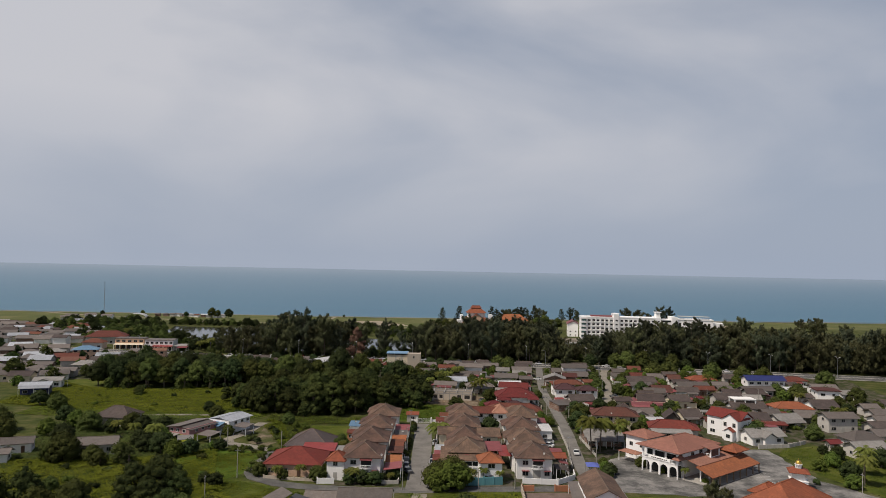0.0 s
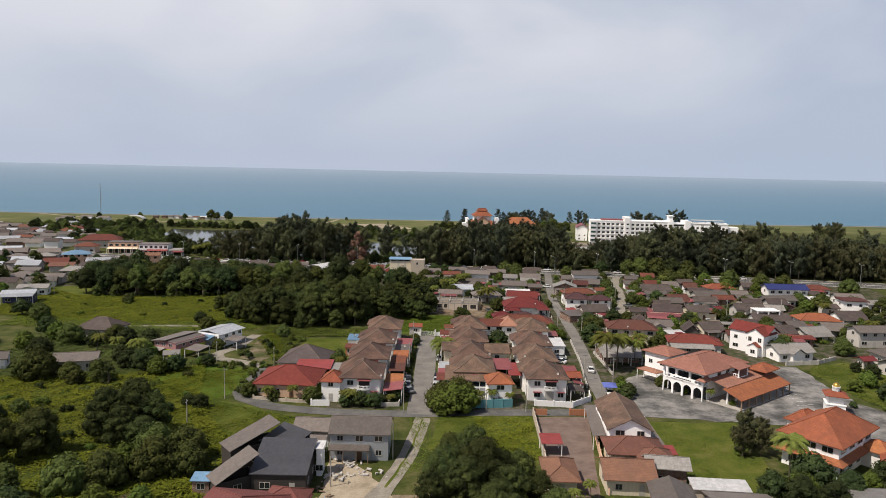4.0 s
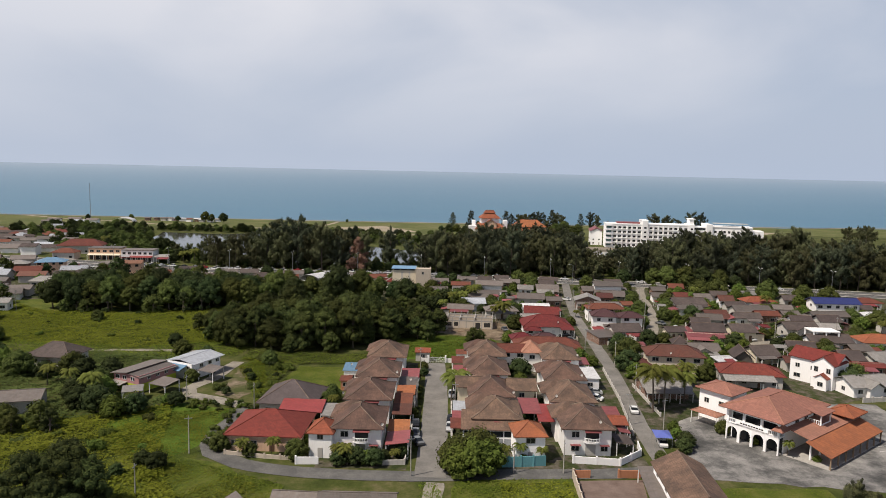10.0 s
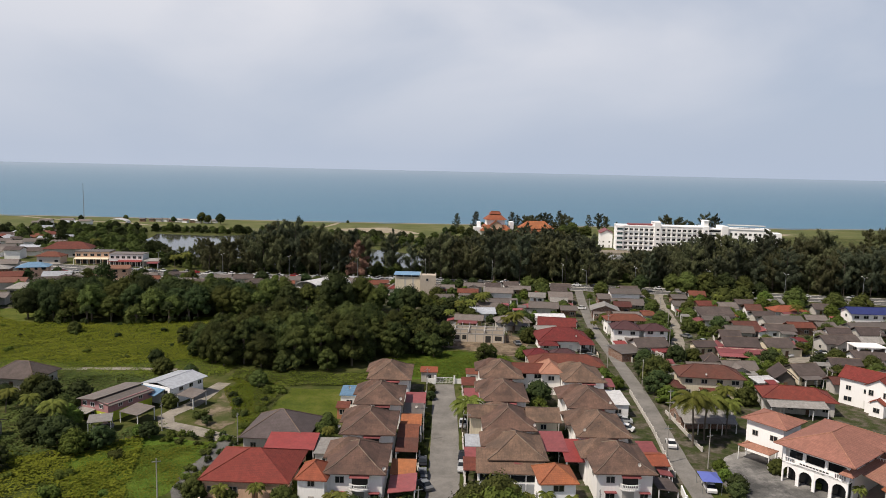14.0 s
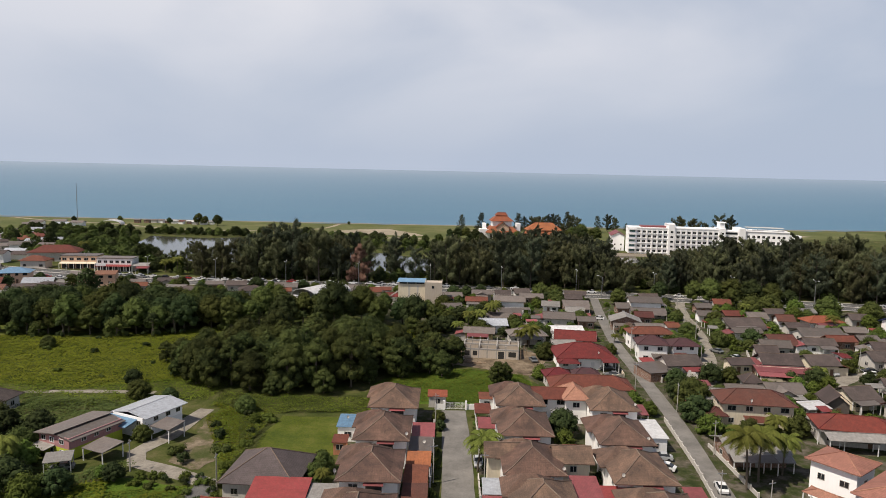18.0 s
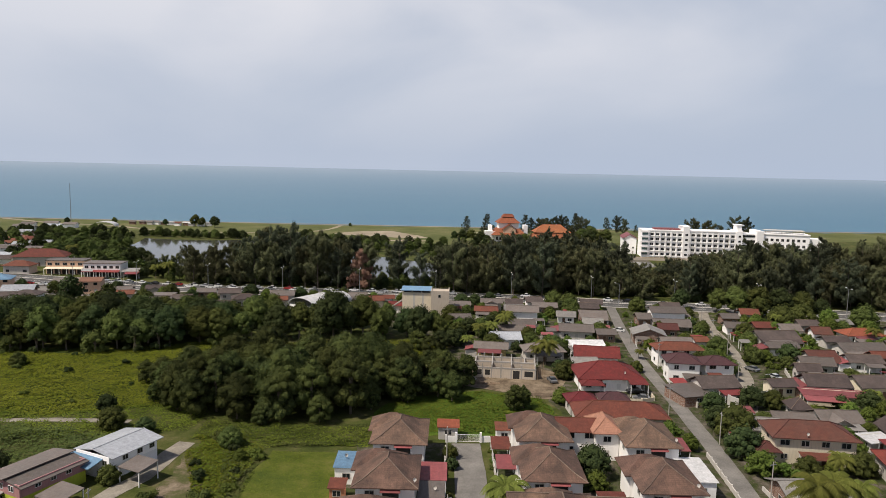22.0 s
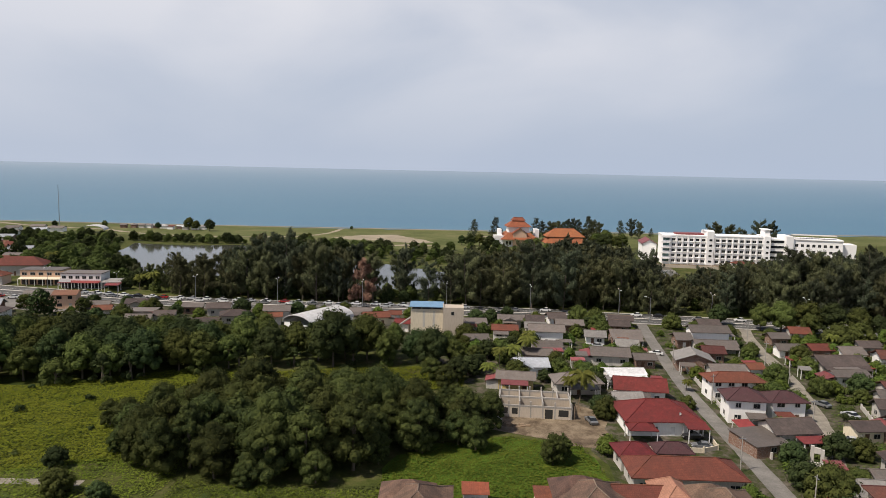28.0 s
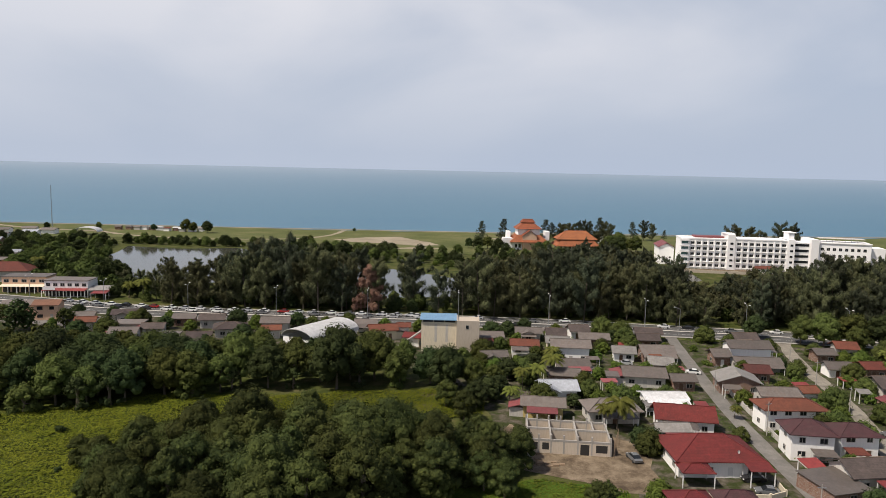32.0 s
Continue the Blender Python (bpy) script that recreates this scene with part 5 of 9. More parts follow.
def rail(parent, x0, x1, y, z, h=1.0, material="w_clean", n=8):
    m = Mesh()
    m.box(x0, x1, y - 0.06, y + 0.06, z + h - 0.12, z + h)
    m.box(x0, x1, y - 0.06, y + 0.06, z, z + 0.1)
    ob = m.put("balustrade", material, parent)
    for i in range(n + 1):
        x = x0 + (x1 - x0) * i / n
        b = Mesh()
        b.box(x - 0.05, x + 0.05, y - 0.05, y + 0.05, z + 0.1, z + h - 0.12)
        b.put("baluster", material, ob)
    return ob


def big_hall():
    h = thing("hall", 67.8, 192.9, -52, "large white two-storey hall with salmon tiled hip roofs and an arcade", "hall")
    w, d = 11.2, 18.0
    roof_part(h, "hip", -w / 2 - 1.3, w / 2 + 1.3, -d / 2 - 1.2, d / 2 + 1.2, 7.2, 2.5, "salmon")
    wall_part(h, -w / 2, w / 2, -d / 2 + 2.2, d / 2, 0, 7.15, "w_clean")
    for i in range(4):
        m = Mesh()
        arch_wall(m, -w / 2 + i * w / 4, -w / 2 + (i + 1) * w / 4, -d / 2, 0.3, 0, 3.9, 1, 2.0)
        m.put("arch", "w_clean", h)
    m = Mesh()
    m.box(-w / 2, w / 2, -d / 2, -d / 2 + 2.2, 3.6, 3.9)
    m.put("balcony_floor", "w_clean", h)
    m = Mesh()
    for x in (-w / 2, -w / 6 - 0.25, w / 6 - 0.25, w / 2 - 0.5):
        m.box(x, x + 0.5, -d / 2, -d / 2 + 0.4, 3.9, 7.1)
    m.box(-w / 2, w / 2, -d / 2, -d / 2 + 0.3, 6.4, 7.1)
    m.put("balcony_frame", "w_clean", h)
    for x0, x1 in ((-w / 2 + 0.5, -w / 6 - 0.25), (-w / 6 + 0.25, w / 6 - 0.25), (w / 6 + 0.25, w / 2 - 0.5)):
        rail(h, x0, x1, -d / 2 + 0.15, 3.9, 0.95)
    m = Mesh()
    m.box(-w / 2 + 0.3, w / 2 - 0.3, -d / 2 + 2.1, -d / 2 + 2.19, 0.1, 3.2)
    m.put("entrance_glass", "glass", h)
    m = Mesh()
    m.box(-w / 2 + 0.3, w / 2 - 0.3, -d / 2 + 2.1, -d / 2 + 2.19, 4.2, 6.4)
    m.put("upper_glass", "glass", h)
    for y in (-4, 0, 4):
        window_part(h, -w / 2, y, 4.6, 2.0, 1.5, "left")
        window_part(h, -w / 2, y, 1.2, 1.6, 1.4, "left")
        window_part(h, w / 2, y + 2, 5.4, 1.6, 1.1, "right")
    # side roofs over the open eating hall
    roof_part(h, "shed_x", w / 2 + 0.02, w / 2 + 4.9, -6.5, 16.0, 5.5, -1.1, "salmon", name="inner_side_roof")
    roof_part(h, "shed_x", w / 2 + 4.5, w / 2 + 9.4, -7.8, 16.4, 4.35, -1.75, "orange", name="outer_side_roof")
    roof_part(h, "hip", w / 2 + 0.1, w / 2 + 6.0, 10.0, 17.0, 5.6, 1.4, "orange", name="back_roof")
    for i in range(8):
        y = -7.4 + i * 3.35
        m = Mesh()
        m.box(w / 2 + 9.0, w / 2 + 9.25, y, y + 0.25, 0, 2.6)
        m.put("post", "timber", h)
    for i in range(6):
        y = -6.0 + i * 4.2
        m = Mesh()
        m.box(w / 2 + 4.6, w / 2 + 4.9, y, y + 0.3, 0, 4.2)
        m.put("post", "w_clean", h)
    m = Mesh()
    m.box(w / 2 + 0.1, w / 2 + 9.2, -7.6, 16, 0.07, 0.2)
    m.put("floor_slab", "concrete", h)
    m = Mesh()
    m.box(w / 2 - 0.5, w / 2 + 3.0, 2.0, 6.5, 4.6, 4.9).box(w / 2 + 2.8, w / 2 + 3.0, 2.0, 2.3, 4.9, 7.2).box(w / 2 + 2.8, w / 2 + 3.0, 6.2, 6.5, 4.9, 7.2)
    m.put("loggia", "w_clean", h)
    rail(h, w / 2 + 0.2, w / 2 + 3.0, 2.1, 4.9, 0.9, n=6)
    m = Mesh()
    m.slab([(w / 2 - 0.6, 1.4, 7.75), (w / 2 + 3.5, 1.4, 7.2), (w / 2 + 3.5, 7.1, 7.2), (w / 2 - 0.6, 7.1, 7.75)], 0.15)
    m.put("loggia_roof", "salmon", h)
    # name board over the arches; its writing is too small to read
    m = Mesh()
    m.box(-3.4, 3.4, -d / 2 - 0.09, -d / 2 - 0.01, 4.0, 4.75)
    b = m.put("sign_board", "w_clean", h, "white name board with dark lettering bars")
    m = Mesh()
    for k in range(9):
        m.box(-2.5 + k * 0.56, -2.1 + k * 0.56, -d / 2 - 0.12, -d / 2 - 0.092, 4.24, 4.5)
    m.put("lettering", "dim", b)
    m = Mesh()
    frustum(m, w / 2 - 1.4, w / 2 + 0.9, -d / 2 - 0.8, -d / 2 + 2.6, 5.3, 1.0, 6.3)
    m.weld().put("hood_roof", "salmon", h)
    house(61.6, 204.6, 9.0, 8.6, -52, 6.9, "hip", 1.5, "salmon", "w_clean", 2, "white two-storey wing with a salmon hip roof beside the hall", over=0.8, name="hall_wing")
    annex(56.4, 199.6, 6.4, 3.4, 2.9, "salmon", rot=-52, rise=0.6, kind="hip", label="salmon tiled porch roof beside the hall", name="porch", category="porch")


big_hall()


def prayer_hall():
    h = thing("prayer_hall", 76.0, 149.6, -50, "white two-storey hall with broad orange tiled hip roofs", "hall")
    w, d = 12.0, 18.0
    roof_part(h, "hip", -w / 2, w / 2, -d / 2, d / 2, 6.5, 3.8, "orange")
    wall_part(h, -w / 2 + 1, w / 2 - 1, -d / 2 + 1, d / 2 - 1, 0, 6.45, "w_clean")
    m = Mesh()
    frustum(m, -w / 2 - 0.4, w / 2 + 0.4, -d / 2 - 0.6, d / 2 - 5, 3.3, 1.5, 4.1)
    m.weld().put("skirt_roof", "orange", h)
    for x in (-3, 0, 3):
        window_part(h, x, -d / 2 + 1, 4.7, 2.0, 1.2)
        window_part(h, x, -d / 2 + 1, 1.0, 1.6, 1.6)
    for y in (-6, -2, 2, 6):
        window_part(h, -w / 2 + 1, y, 4.7, 2.4, 1.2, "left")
        window_part(h, w / 2 - 1, y, 4.7, 2.4, 1.2, "right")
        window_part(h, w / 2 - 1, y, 1.0, 1.8, 1.6, "right")
    roof_part(h, "hip", -w / 2 - 3.5, -w / 2 + 2.0, 2.0, 9.5, 5.4, 1.8, "orange", name="side_roof")
    wall_part(h, -w / 2 - 2.8, -w / 2 + 1.0, 2.6, 8.8, 0, 5.4, "w_clean", name="side_wall")
    roof_part(h, "hip", w / 2 - 2.0, w / 2 + 4.0, 3.0, 9.0, 3.4, 1.6, "orange", name="porch_roof")
    wall_part(h, w / 2 - 1.0, w / 2 + 3.4, 3.6, 8.4, 0, 3.4, "w_white", name="porch_wall")
    t = thing("minaret", 93.2, 177.2, -20, "small white minaret with orange skirt roof and golden dome", "tower")
    m = Mesh()
    m.box(-2.0, 2.0, -2.0, 2.0, 0, 2.4).box(-1.6, 1.6, -1.6, 1.6, 2.4, 4.6)
    m.put("base", "w_clean", t)
    for z, q in ((2.4, 2.15), (4.4, 1.75)):
        m = Mesh()
        m.box(-q, q, -q, q, z + 0.01, z + 0.2)
        m.put("cornice", "w_white", t)
    m = Mesh()
    frustum(m, -2.5, 2.5, -2.5, 2.5, 4.62, 1.5, 5.5)
    m.weld().put("skirt_roof", "orange", t)
    for i in range(8):
        m = Mesh()
        a = math.pi * (i + 0.5) / 4
        m.tube((0.72 * math.cos(a), 0.72 * math.sin(a), 5.4), (0.72 * math.cos(a), 0.72 * math.sin(a), 6.3), 0.12, sides=6)
        m.put("column", "w_clean", t)
    m = Mesh()
    m.tube((0, 0, 5.4), (0, 0, 6.3), 0.6, sides=8)
    m.tube((0, 0, 6.3), (0, 0, 6.5), 0.95, sides=8)
    m.put("drum", "w_white", t)
    m = Mesh()
    m.dome((0, 0, 6.5), 0.78, 0.9)
    m.put("dome", "gold", t, smooth=True)
    m = Mesh()
    m.tube((0, 0, 7.3), (0, 0, 8.0), 0.05, 0.02, 6)
    m.put("finial", "gold", t)


prayer_hall()

# tall white house with red gables, facing the car park
_h = house(99.4, 234.0, 13.0, 8.0, -52, 6.6, "gable", 2.2, "bright_red", "w_clean", 2, "tall white house with bright red gabled roofs", over=0.5)
roof_part(_h, "gable_y", 0.2, 6.6, -6.2, 2.0, 6.6, 2.1, "bright_red", name="front_roof")
wall_part(_h, 0.7, 6.1, -5.8, -3.4, 0, 6.6, "w_clean", "gable_y", 1.9, name="front_wall")
roof_part(_h, "gable_y", 2.0, 5.6, -7.8, -5.6, 3.2, 1.1, "bright_red", name="porch_roof")
wall_part(_h, 2.3, 5.3, -7.5, -5.8, 0, 3.2, "w_clean", "gable_y", 0.9, name="porch_wall")
for _x in (1.8, 4.9):
    window_part(_h, _x, -5.8, 4.3, 1.1, 1.4)
window_part(_h, 3.8, -7.5, 1.0, 1.4, 1.2)

# ---- the near houses ----
_h = house(-14.9, 149.2, 11.8, 9.0, 0, 5.2, "gable", 2.0, "grey", "w_grey", 2, "weathered two-storey house of grey boards with a grey sheet roof", over=0.45)
roof_part(_h, "shed", -5.6, 2.0, -6.0, -4.1, 2.7, 0.4, "grey", name="porch_roof")
for _x in (-5.3, -2.9, -0.4, 1.8):
    _m = Mesh()
    _m.box(_x - 0.07, _x + 0.07, -5.8, -5.66, 0, 2.6)
    _m.put("post", "timber", _h)
house(-24.0, 153.4, 9.4, 6.4, -3, 3.5, "gable", 1.6, "grey", "w_pale", 1, "low kitchen wing with a rusty grey sheet roof", name="kitchen_wing")
annex(-24.5, 147.0, 6.0, 4.0, 2.8, "grey", label="grey sheet lean-to roof behind the old house")
_h = house(-26.8, 135.4, 9.8, 9.6, 0, 3.6, "shed", 2.6, "black", "w_dark", 1, "modern house with a black ribbed metal roof", over=0.3)
_h2 = house(-28.4, 143.2, 8.0, 6.0, -38, 4.2, "shed", 2.0, "black", "w_dark", 1, "rear wing with a black ribbed metal roof", over=0.3, name="wing")
annex(-35.0, 143.4, 9.8, 5.2, 4.0, "grey", rot=38, rise=3.4, kind="shed_x", label="steep grey sheet roof wing of the modern house", name="roof_wing", category="roof", wall="w_dark")
annex(-34.6, 131.4, 7.6, 4.6, 3.0, "grey", rot=38, rise=3.6, kind="shed_x", label="steep grey sheet roof wing of the modern house", name="roof_wing", category="roof", wall="w_dark")
annex(-21.2, 139.6, 1.6, 3.6, 5.2, "white_sheet", wall="w_clean", rise=0.1, label="narrow white plastered stair block of the modern house", name="stair_block", category="house")
house(-28.8, 116.8, 16.6, 17.0, -6, 3.4, "hip", 3.0, "terracotta", "w_pale", 1, "bungalow with a broad faded terracotta hip roof", over=0.7)
roof_part(house(-23.6, 123.2, 7.0, 6.0, -6, 3.6, "hip", 1.4, "terracotta", "w_pale", 1, "side room with a terracotta hip roof", name="side_room"), "shed", -3.4, 3.4, -6.0, -2.9, 3.0, 0.4, "terracotta", name="lean_to_roof")
annex(-18.2, 115.4, 3.2, 9.0, 3.0, "redsheet", label="red sheet roof over a side passage", name="side_roof", category="roof")
annex(-39.6, 131.0, 3.4, 2.6, 2.6, "sky", wall="w_brick", label="small hut under a pale blue sheet roof", name="hut", category="shed")
# walled house with the brown courtyard
_h = house(38.2, 158.8, 9.0, 17.4, -3, 5.0, "gable_y", 2.3, "brown", "w_clean", 2, "white two-storey house with a steep brown gabled roof", over=0.5)
house(37.4, 146.6, 11.4, 8.4, -3, 3.3, "hip", 2.0, "clay", "w_cream", 1, "low front wing with a faded rust-brown hip roof", name="front_wing")
house(33.4, 137.0, 9.4, 9.4, -3, 3.0, "gable", 2.0, "clay", "w_cream", 1, "cream front house with a rust-brown tiled roof", name="front_house")
house(40.2, 142.6, 7.0, 6.6, -3, 3.2, "hip", 1.6, "clay", "w_cream", 1, "side wing with a rust-brown roof", name="side_wing")
house(21.6, 136.8, 6.4, 9.8, -2, 2.8, "hip", 1.5, "clay", "w_cream", 1, "small guest house with a rust-brown hip roof")
annex(22.2, 150.8, 4.2, 4.2, 2.6, "redsheet", label="small red roof beside the courtyard wall")
annex(33.0, 161.0, 2.6, 18.0, 3.0, "grey", rot=-6, kind="shed_x", rise=0.3, label="narrow grey lean-to roof along the courtyard")
annex(43.6, 155.0, 2.0, 20.0, 2.8, "grey", rot=-2, kind="shed_x", rise=-0.3, label="narrow grey lean-to roof beside the gabled house")
annex(44.0, 146.4, 2.6, 3.4, 2.6, "redsheet", label="small red roof at the side of the house")
house(41.0, 138.6, 8.0, 5.4, -8, 3.6, "gable", 1.3, "lightgrey", "w_brick", 1, "small brick house with a pale grey sheet roof")
house(38.6, 127.6, 7.4, 8.4, -8, 3.0, "gable_y", 1.4, "grey", "w_brick", 1, "small brick house with a grey sheet roof")
house(48.6, 122.6, 10.6, 12.4, -4, 3.1, "gable", 1.5, "grey", "w_pale", 1, "low house with a weathered grey sheet roof", over=0.7)
annex(47.4, 130.6, 9.6, 3.6, 3.3, "white_sheet", rot=-4, rise=0.5, wall="w_tan", label="white sheet lean-to roof behind a low house", name="lean_to", category="lean-to")
house(73.6, 124.4, 17.6, 12.6, 0, 3.4, "gable", 1.1, "lightgrey", "w_pale", 1, "low building under a broad pale sheet roof", over=0.6)
annex(77.0, 116.0, 13.0, 4.0, 2.8, "lightgrey", rise=0.4, wall="w_white", label="pale sheet lean-to roof before a low building", name="lean_to", category="lean-to")
house(86.0, 141.6, 8.0, 7.6, -30, 3.4, "hip", 1.6, "orange", "w_white", 1, "white house with an orange hip roof")


def stacked_house(cx, cy, w, d, rot, upper, lower, label):
    """A farm house on two storeys with two sheet roofs at different heights."""
    h = thing("house", cx, cy, rot, label, "house")
    h.matrix_basis = h.matrix_basis @ Matrix.Diagonal((0.88, 0.9, 0.84, 1))
    wall_part(h, -w / 2 + 0.5, w / 2 - 0.5, -d / 2 + 0.6, d / 2 - 0.5, 0, 2.5, lower, name="lower_wall")
    wall_part(h, -w / 2 + 0.5, w / 2 - 0.5, -d / 2 + 0.6, d / 2 - 0.5, 2.5, 5.0, upper, name="upper_wall")
    return h


_h = stacked_house(-76.8, 218.6, 10.4, 14.0, -24, "w_pink", "w_lime", "pink and lime green farm house under two grey sheet roofs")
roof_part(_h, "shed_x", -5.4, 1.2, -7.2, 7.2, 4.9, 0.9, "grey", name="roof")
roof_part(_h, "shed_x", 0.9, 5.6, -6.6, 6.8, 5.4, -0.8, "grey", name="roof")
for _x in (-3.2, -0.6, 2.4):
    window_part(_h, _x, -6.4, 3.3, 1.4, 1.2, frame_mat="trim")
    window_part(_h, _x, -6.4, 0.9, 1.2, 1.1, frame_mat="trim")
for _y in (-3, 0, 3):
    window_part(_h, 4.7, _y, 3.3, 1.2, 1.1, "right", "trim")
roof_part(_h, "shed", -5.4, 0.4, -9.0, -6.4, 2.5, 0.3, "lightgrey", name="porch_roof")
annex(-69.8, 213.0, 5.4, 4.8, 2.5, "grey", rot=-24, label="grey sheet roof of an open farm shed", name="shed", category="shed")
annex(-75.0, 207.6, 4.6, 3.6, 2.4, "lightgrey", rot=20, label="pale sheet roof over a parked cart", name="shed", category="shed")
_h = stacked_house(-68.4, 229.0, 10.4, 12.6, -24, "w_clean", "w_clean", "white farm house with silver and blue sheet roofs")
roof_part(_h, "gable_y", -5.6, 5.6, -5.6, 6.8, 4.9, 1.0, "silver", name="roof")
roof_part(_h, "shed", -5.4, 3.0, -9.0, -5.4, 3.6, 0.9, "sky", name="front_roof")
for _x in (-3.6, -1.2, 1.2, 3.4):
    window_part(_h, _x, -5.7, 3.1, 1.2, 1.1)
for _y in (-2, 1.5, 4.5):
    window_part(_h, 4.7, _y, 3.2, 1.3, 1.1, "right")
annex(-62.0, 223.4, 5.0, 4.4, 2.8, "grey", rot=-24, label="grey sheet roof of a farm porch on posts", name="porch", category="porch")


# ---- water works block, building site, arched hall ----
def tower_block():
    h = thing("tower_block", -20.8, 360.6, 0, "windowless cream block with a light blue sheet roof on top", "building")
    m = Mesh()
    m.box(-5.4, 5.2, 0, 8, 0, 8.6).box(-5.4, 5.2, 0, 0.3, 8.6, 9.0)
    m.put("wall", "w_cream", h)
    for x in (-5.2, -1.8, 1.6, 4.9):
        m = Mesh()
        m.box(x - 0.12, x + 0.12, 0.1, 0.35, 8.6, 9.9)
        m.put("post", "w_cream", h)
    # near-black box paints in the shade of the gap under the roof
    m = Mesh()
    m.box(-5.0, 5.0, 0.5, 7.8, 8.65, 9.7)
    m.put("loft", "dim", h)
    roof_part(h, "shed", -5.9, 5.4, -0.6, 8.4, 9.9, 0.15, "sky")
    m = Mesh()
    m.box(5.21, 12.0, -2.0, 6, 0, 9.6).box(5.21, 12.0, -2.0, -1.7, 9.6, 10.1).box(5.21, 5.5, -1.7, 6, 9.6, 10.1).box(11.7, 12.0, -1.7, 6, 9.6, 10.1)
    m.put("side_block", "w_tan", h)
    window_part(h, 8.4, -2.0, 7.6, 1.0, 1.2)
    for x in (-1.4, 1.9):
        m = Mesh()
        m.box(x, x + 0.7, -0.02, 0, 3.0, 8.4)
        m.put("water_stain", "w_pale", h)
    m = Mesh()
    m.slab([(-13.0, -1.0, 1.0), (-5.5, 1.0, 6.0), (-5.5, 2.6, 6.0), (-13.0, 0.6, 1.0)], 0.4)
    m.put("ramp", "concrete", h)


tower_block()


def building_site():
    h = thing("building_site", 6.8, 292.6, -5, "unroofed house shell of bare tan walls and beams", "building site")
    w, d, z = 16.4, 11.0, 2.9
    for x0, x1, y0, y1 in ((-w / 2, w / 2, -d / 2, -d / 2 + 0.25), (-w / 2, w / 2, d / 2 - 0.25, d / 2), (-w / 2, -w / 2 + 0.25, -d / 2 + 0.25, d / 2 - 0.25), (w / 2 - 0.25, w / 2, -d / 2 + 0.25, d / 2 - 0.25),
                           (-w / 2 + 0.25, w / 2 - 0.25, 0.5, 0.75), (-3.6, -3.35, -d / 2 + 0.25, 0.5), (-3.6, -3.35, 0.75, d / 2 - 0.25), (1.6, 1.85, -d / 2 + 0.25, 0.5), (1.6, 1.85, 0.75, d / 2 - 0.25), (5.2, 5.45, 0.75, d / 2 - 0.25)):
        m = Mesh()
        m.box(x0, x1, y0, y1, 0, z - 0.4)
        m.put("wall", "w_tan", h)
        m = Mesh()
        m.box(x0 - 0.03, x1 + 0.03, y0 - 0.03, y1 + 0.03, z - 0.39, z)
        m.put("beam", "concrete", h)
    for x in (-8.2, -5.9, -3.5, -1.0, 1.7, 4.4, 8.0):
        for y in (-d / 2 - 0.02, d / 2 - 0.3):
            m = Mesh()
            m.box(x - 0.16, x + 0.16, y, y + 0.32, 0, z + 0.9)
            m.put("column", "concrete", h)
    # openings are not cut: near-black sheets on the wall paint their inner shade
    for x, k, z0 in ((-7.6, 1.5, 0.8), (-5.2, 1.3, 0.8), (2.2, 1.7, 0.05), (5.2, 2.2, 0.7)):
        m = Mesh()
        m.box(x, x + k, -d / 2 - 0.02, -d / 2 - 0.005, z0, 2.2)
        m.put("window_opening", "dim", h)
    for i in range(5):
        m = Mesh()
        m.tube((w / 2 + 0.5 + i * 0.5, -d / 2 + i * 1.6, 0), (w / 2 + 0.5 + i * 0.4, -d / 2 + i * 1.6, 3.4), 0.06, sides=6)
        m.put("scaffold_pole", "timber", h)
    r = seeded("site heap")
    for cx, cy, n, mat, lab in ((-4.0, 286.0, 26, "rubble", "heap of broken plaster beside the building site"), (2.0, 283.0, 14, "timber", "pile of used boards beside the building site"), (-6.5, 291.0, 14, "rubble", "heap of white rubble beside the building site")):
        o = thing("rubble_heap", cx, cy, 0, lab, "rubble")
        for k in range(n):
            m = Mesh()
            a, b, s = r.uniform(-2.4, 2.4), r.uniform(-1.6, 1.6), r.uniform(0.2, 0.6)
            m.box(a - s, a + s, b - s * 0.6, b + s * 0.6, 0, r.uniform(0.15, 0.5))
            m.put("piece", mat, o)


building_site()
_h = thing("arched_hall", -57.6, 366.0, -32, "hall under a smooth white arched roof", "hall")
roof_part(_h, "arch", -6.6, 6.6, -10.5, 10.5, 3.6, 3.0, "white_sheet")
wall_part(_h, -6.2, 6.2, -10.0, 10.0, 0, 3.6, "w_clean")


# ---- shops on the coastal road ----
def shop_row(cx, cy, w, rot, wall, canopy, label, n):
    h = thing("shop_row", cx, cy, rot, label, "shops")
    wall_part(h, -w / 2, w / 2, -4.5, 4.5, 0, 6.4, wall)
    m = Mesh()
    m.box(-w / 2 - 0.3, w / 2 + 0.3, -4.8, 4.8, 6.4, 6.7)
    m.put("roof", "grey", h)
    m = Mesh()
    m.slab([(-w / 2, -7.4, 2.9), (w / 2, -7.4, 2.9), (w / 2, -4.52, 3.5), (-w / 2, -4.52, 3.5)], 0.1)
    m.put("canopy", canopy, h)
    for i in range(n):
        x = -w / 2 + w * (i + 0.5) / n
        window_part(h, x, -4.5, 4.2, w / n * 0.6, 1.3)
        # open shop front: a near-black sheet paints in the shade of its inside
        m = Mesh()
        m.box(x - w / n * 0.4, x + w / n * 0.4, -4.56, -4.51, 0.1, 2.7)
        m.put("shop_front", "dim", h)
    for i in range(n + 1):
        x = -w / 2 + 0.1 + (w - 0.2) * i / n
        m = Mesh()
        m.box(x - 0.1, x + 0.1, -7.2, -7.0, 0, 2.85)
        m.put("post", "w_white", h)
    return h


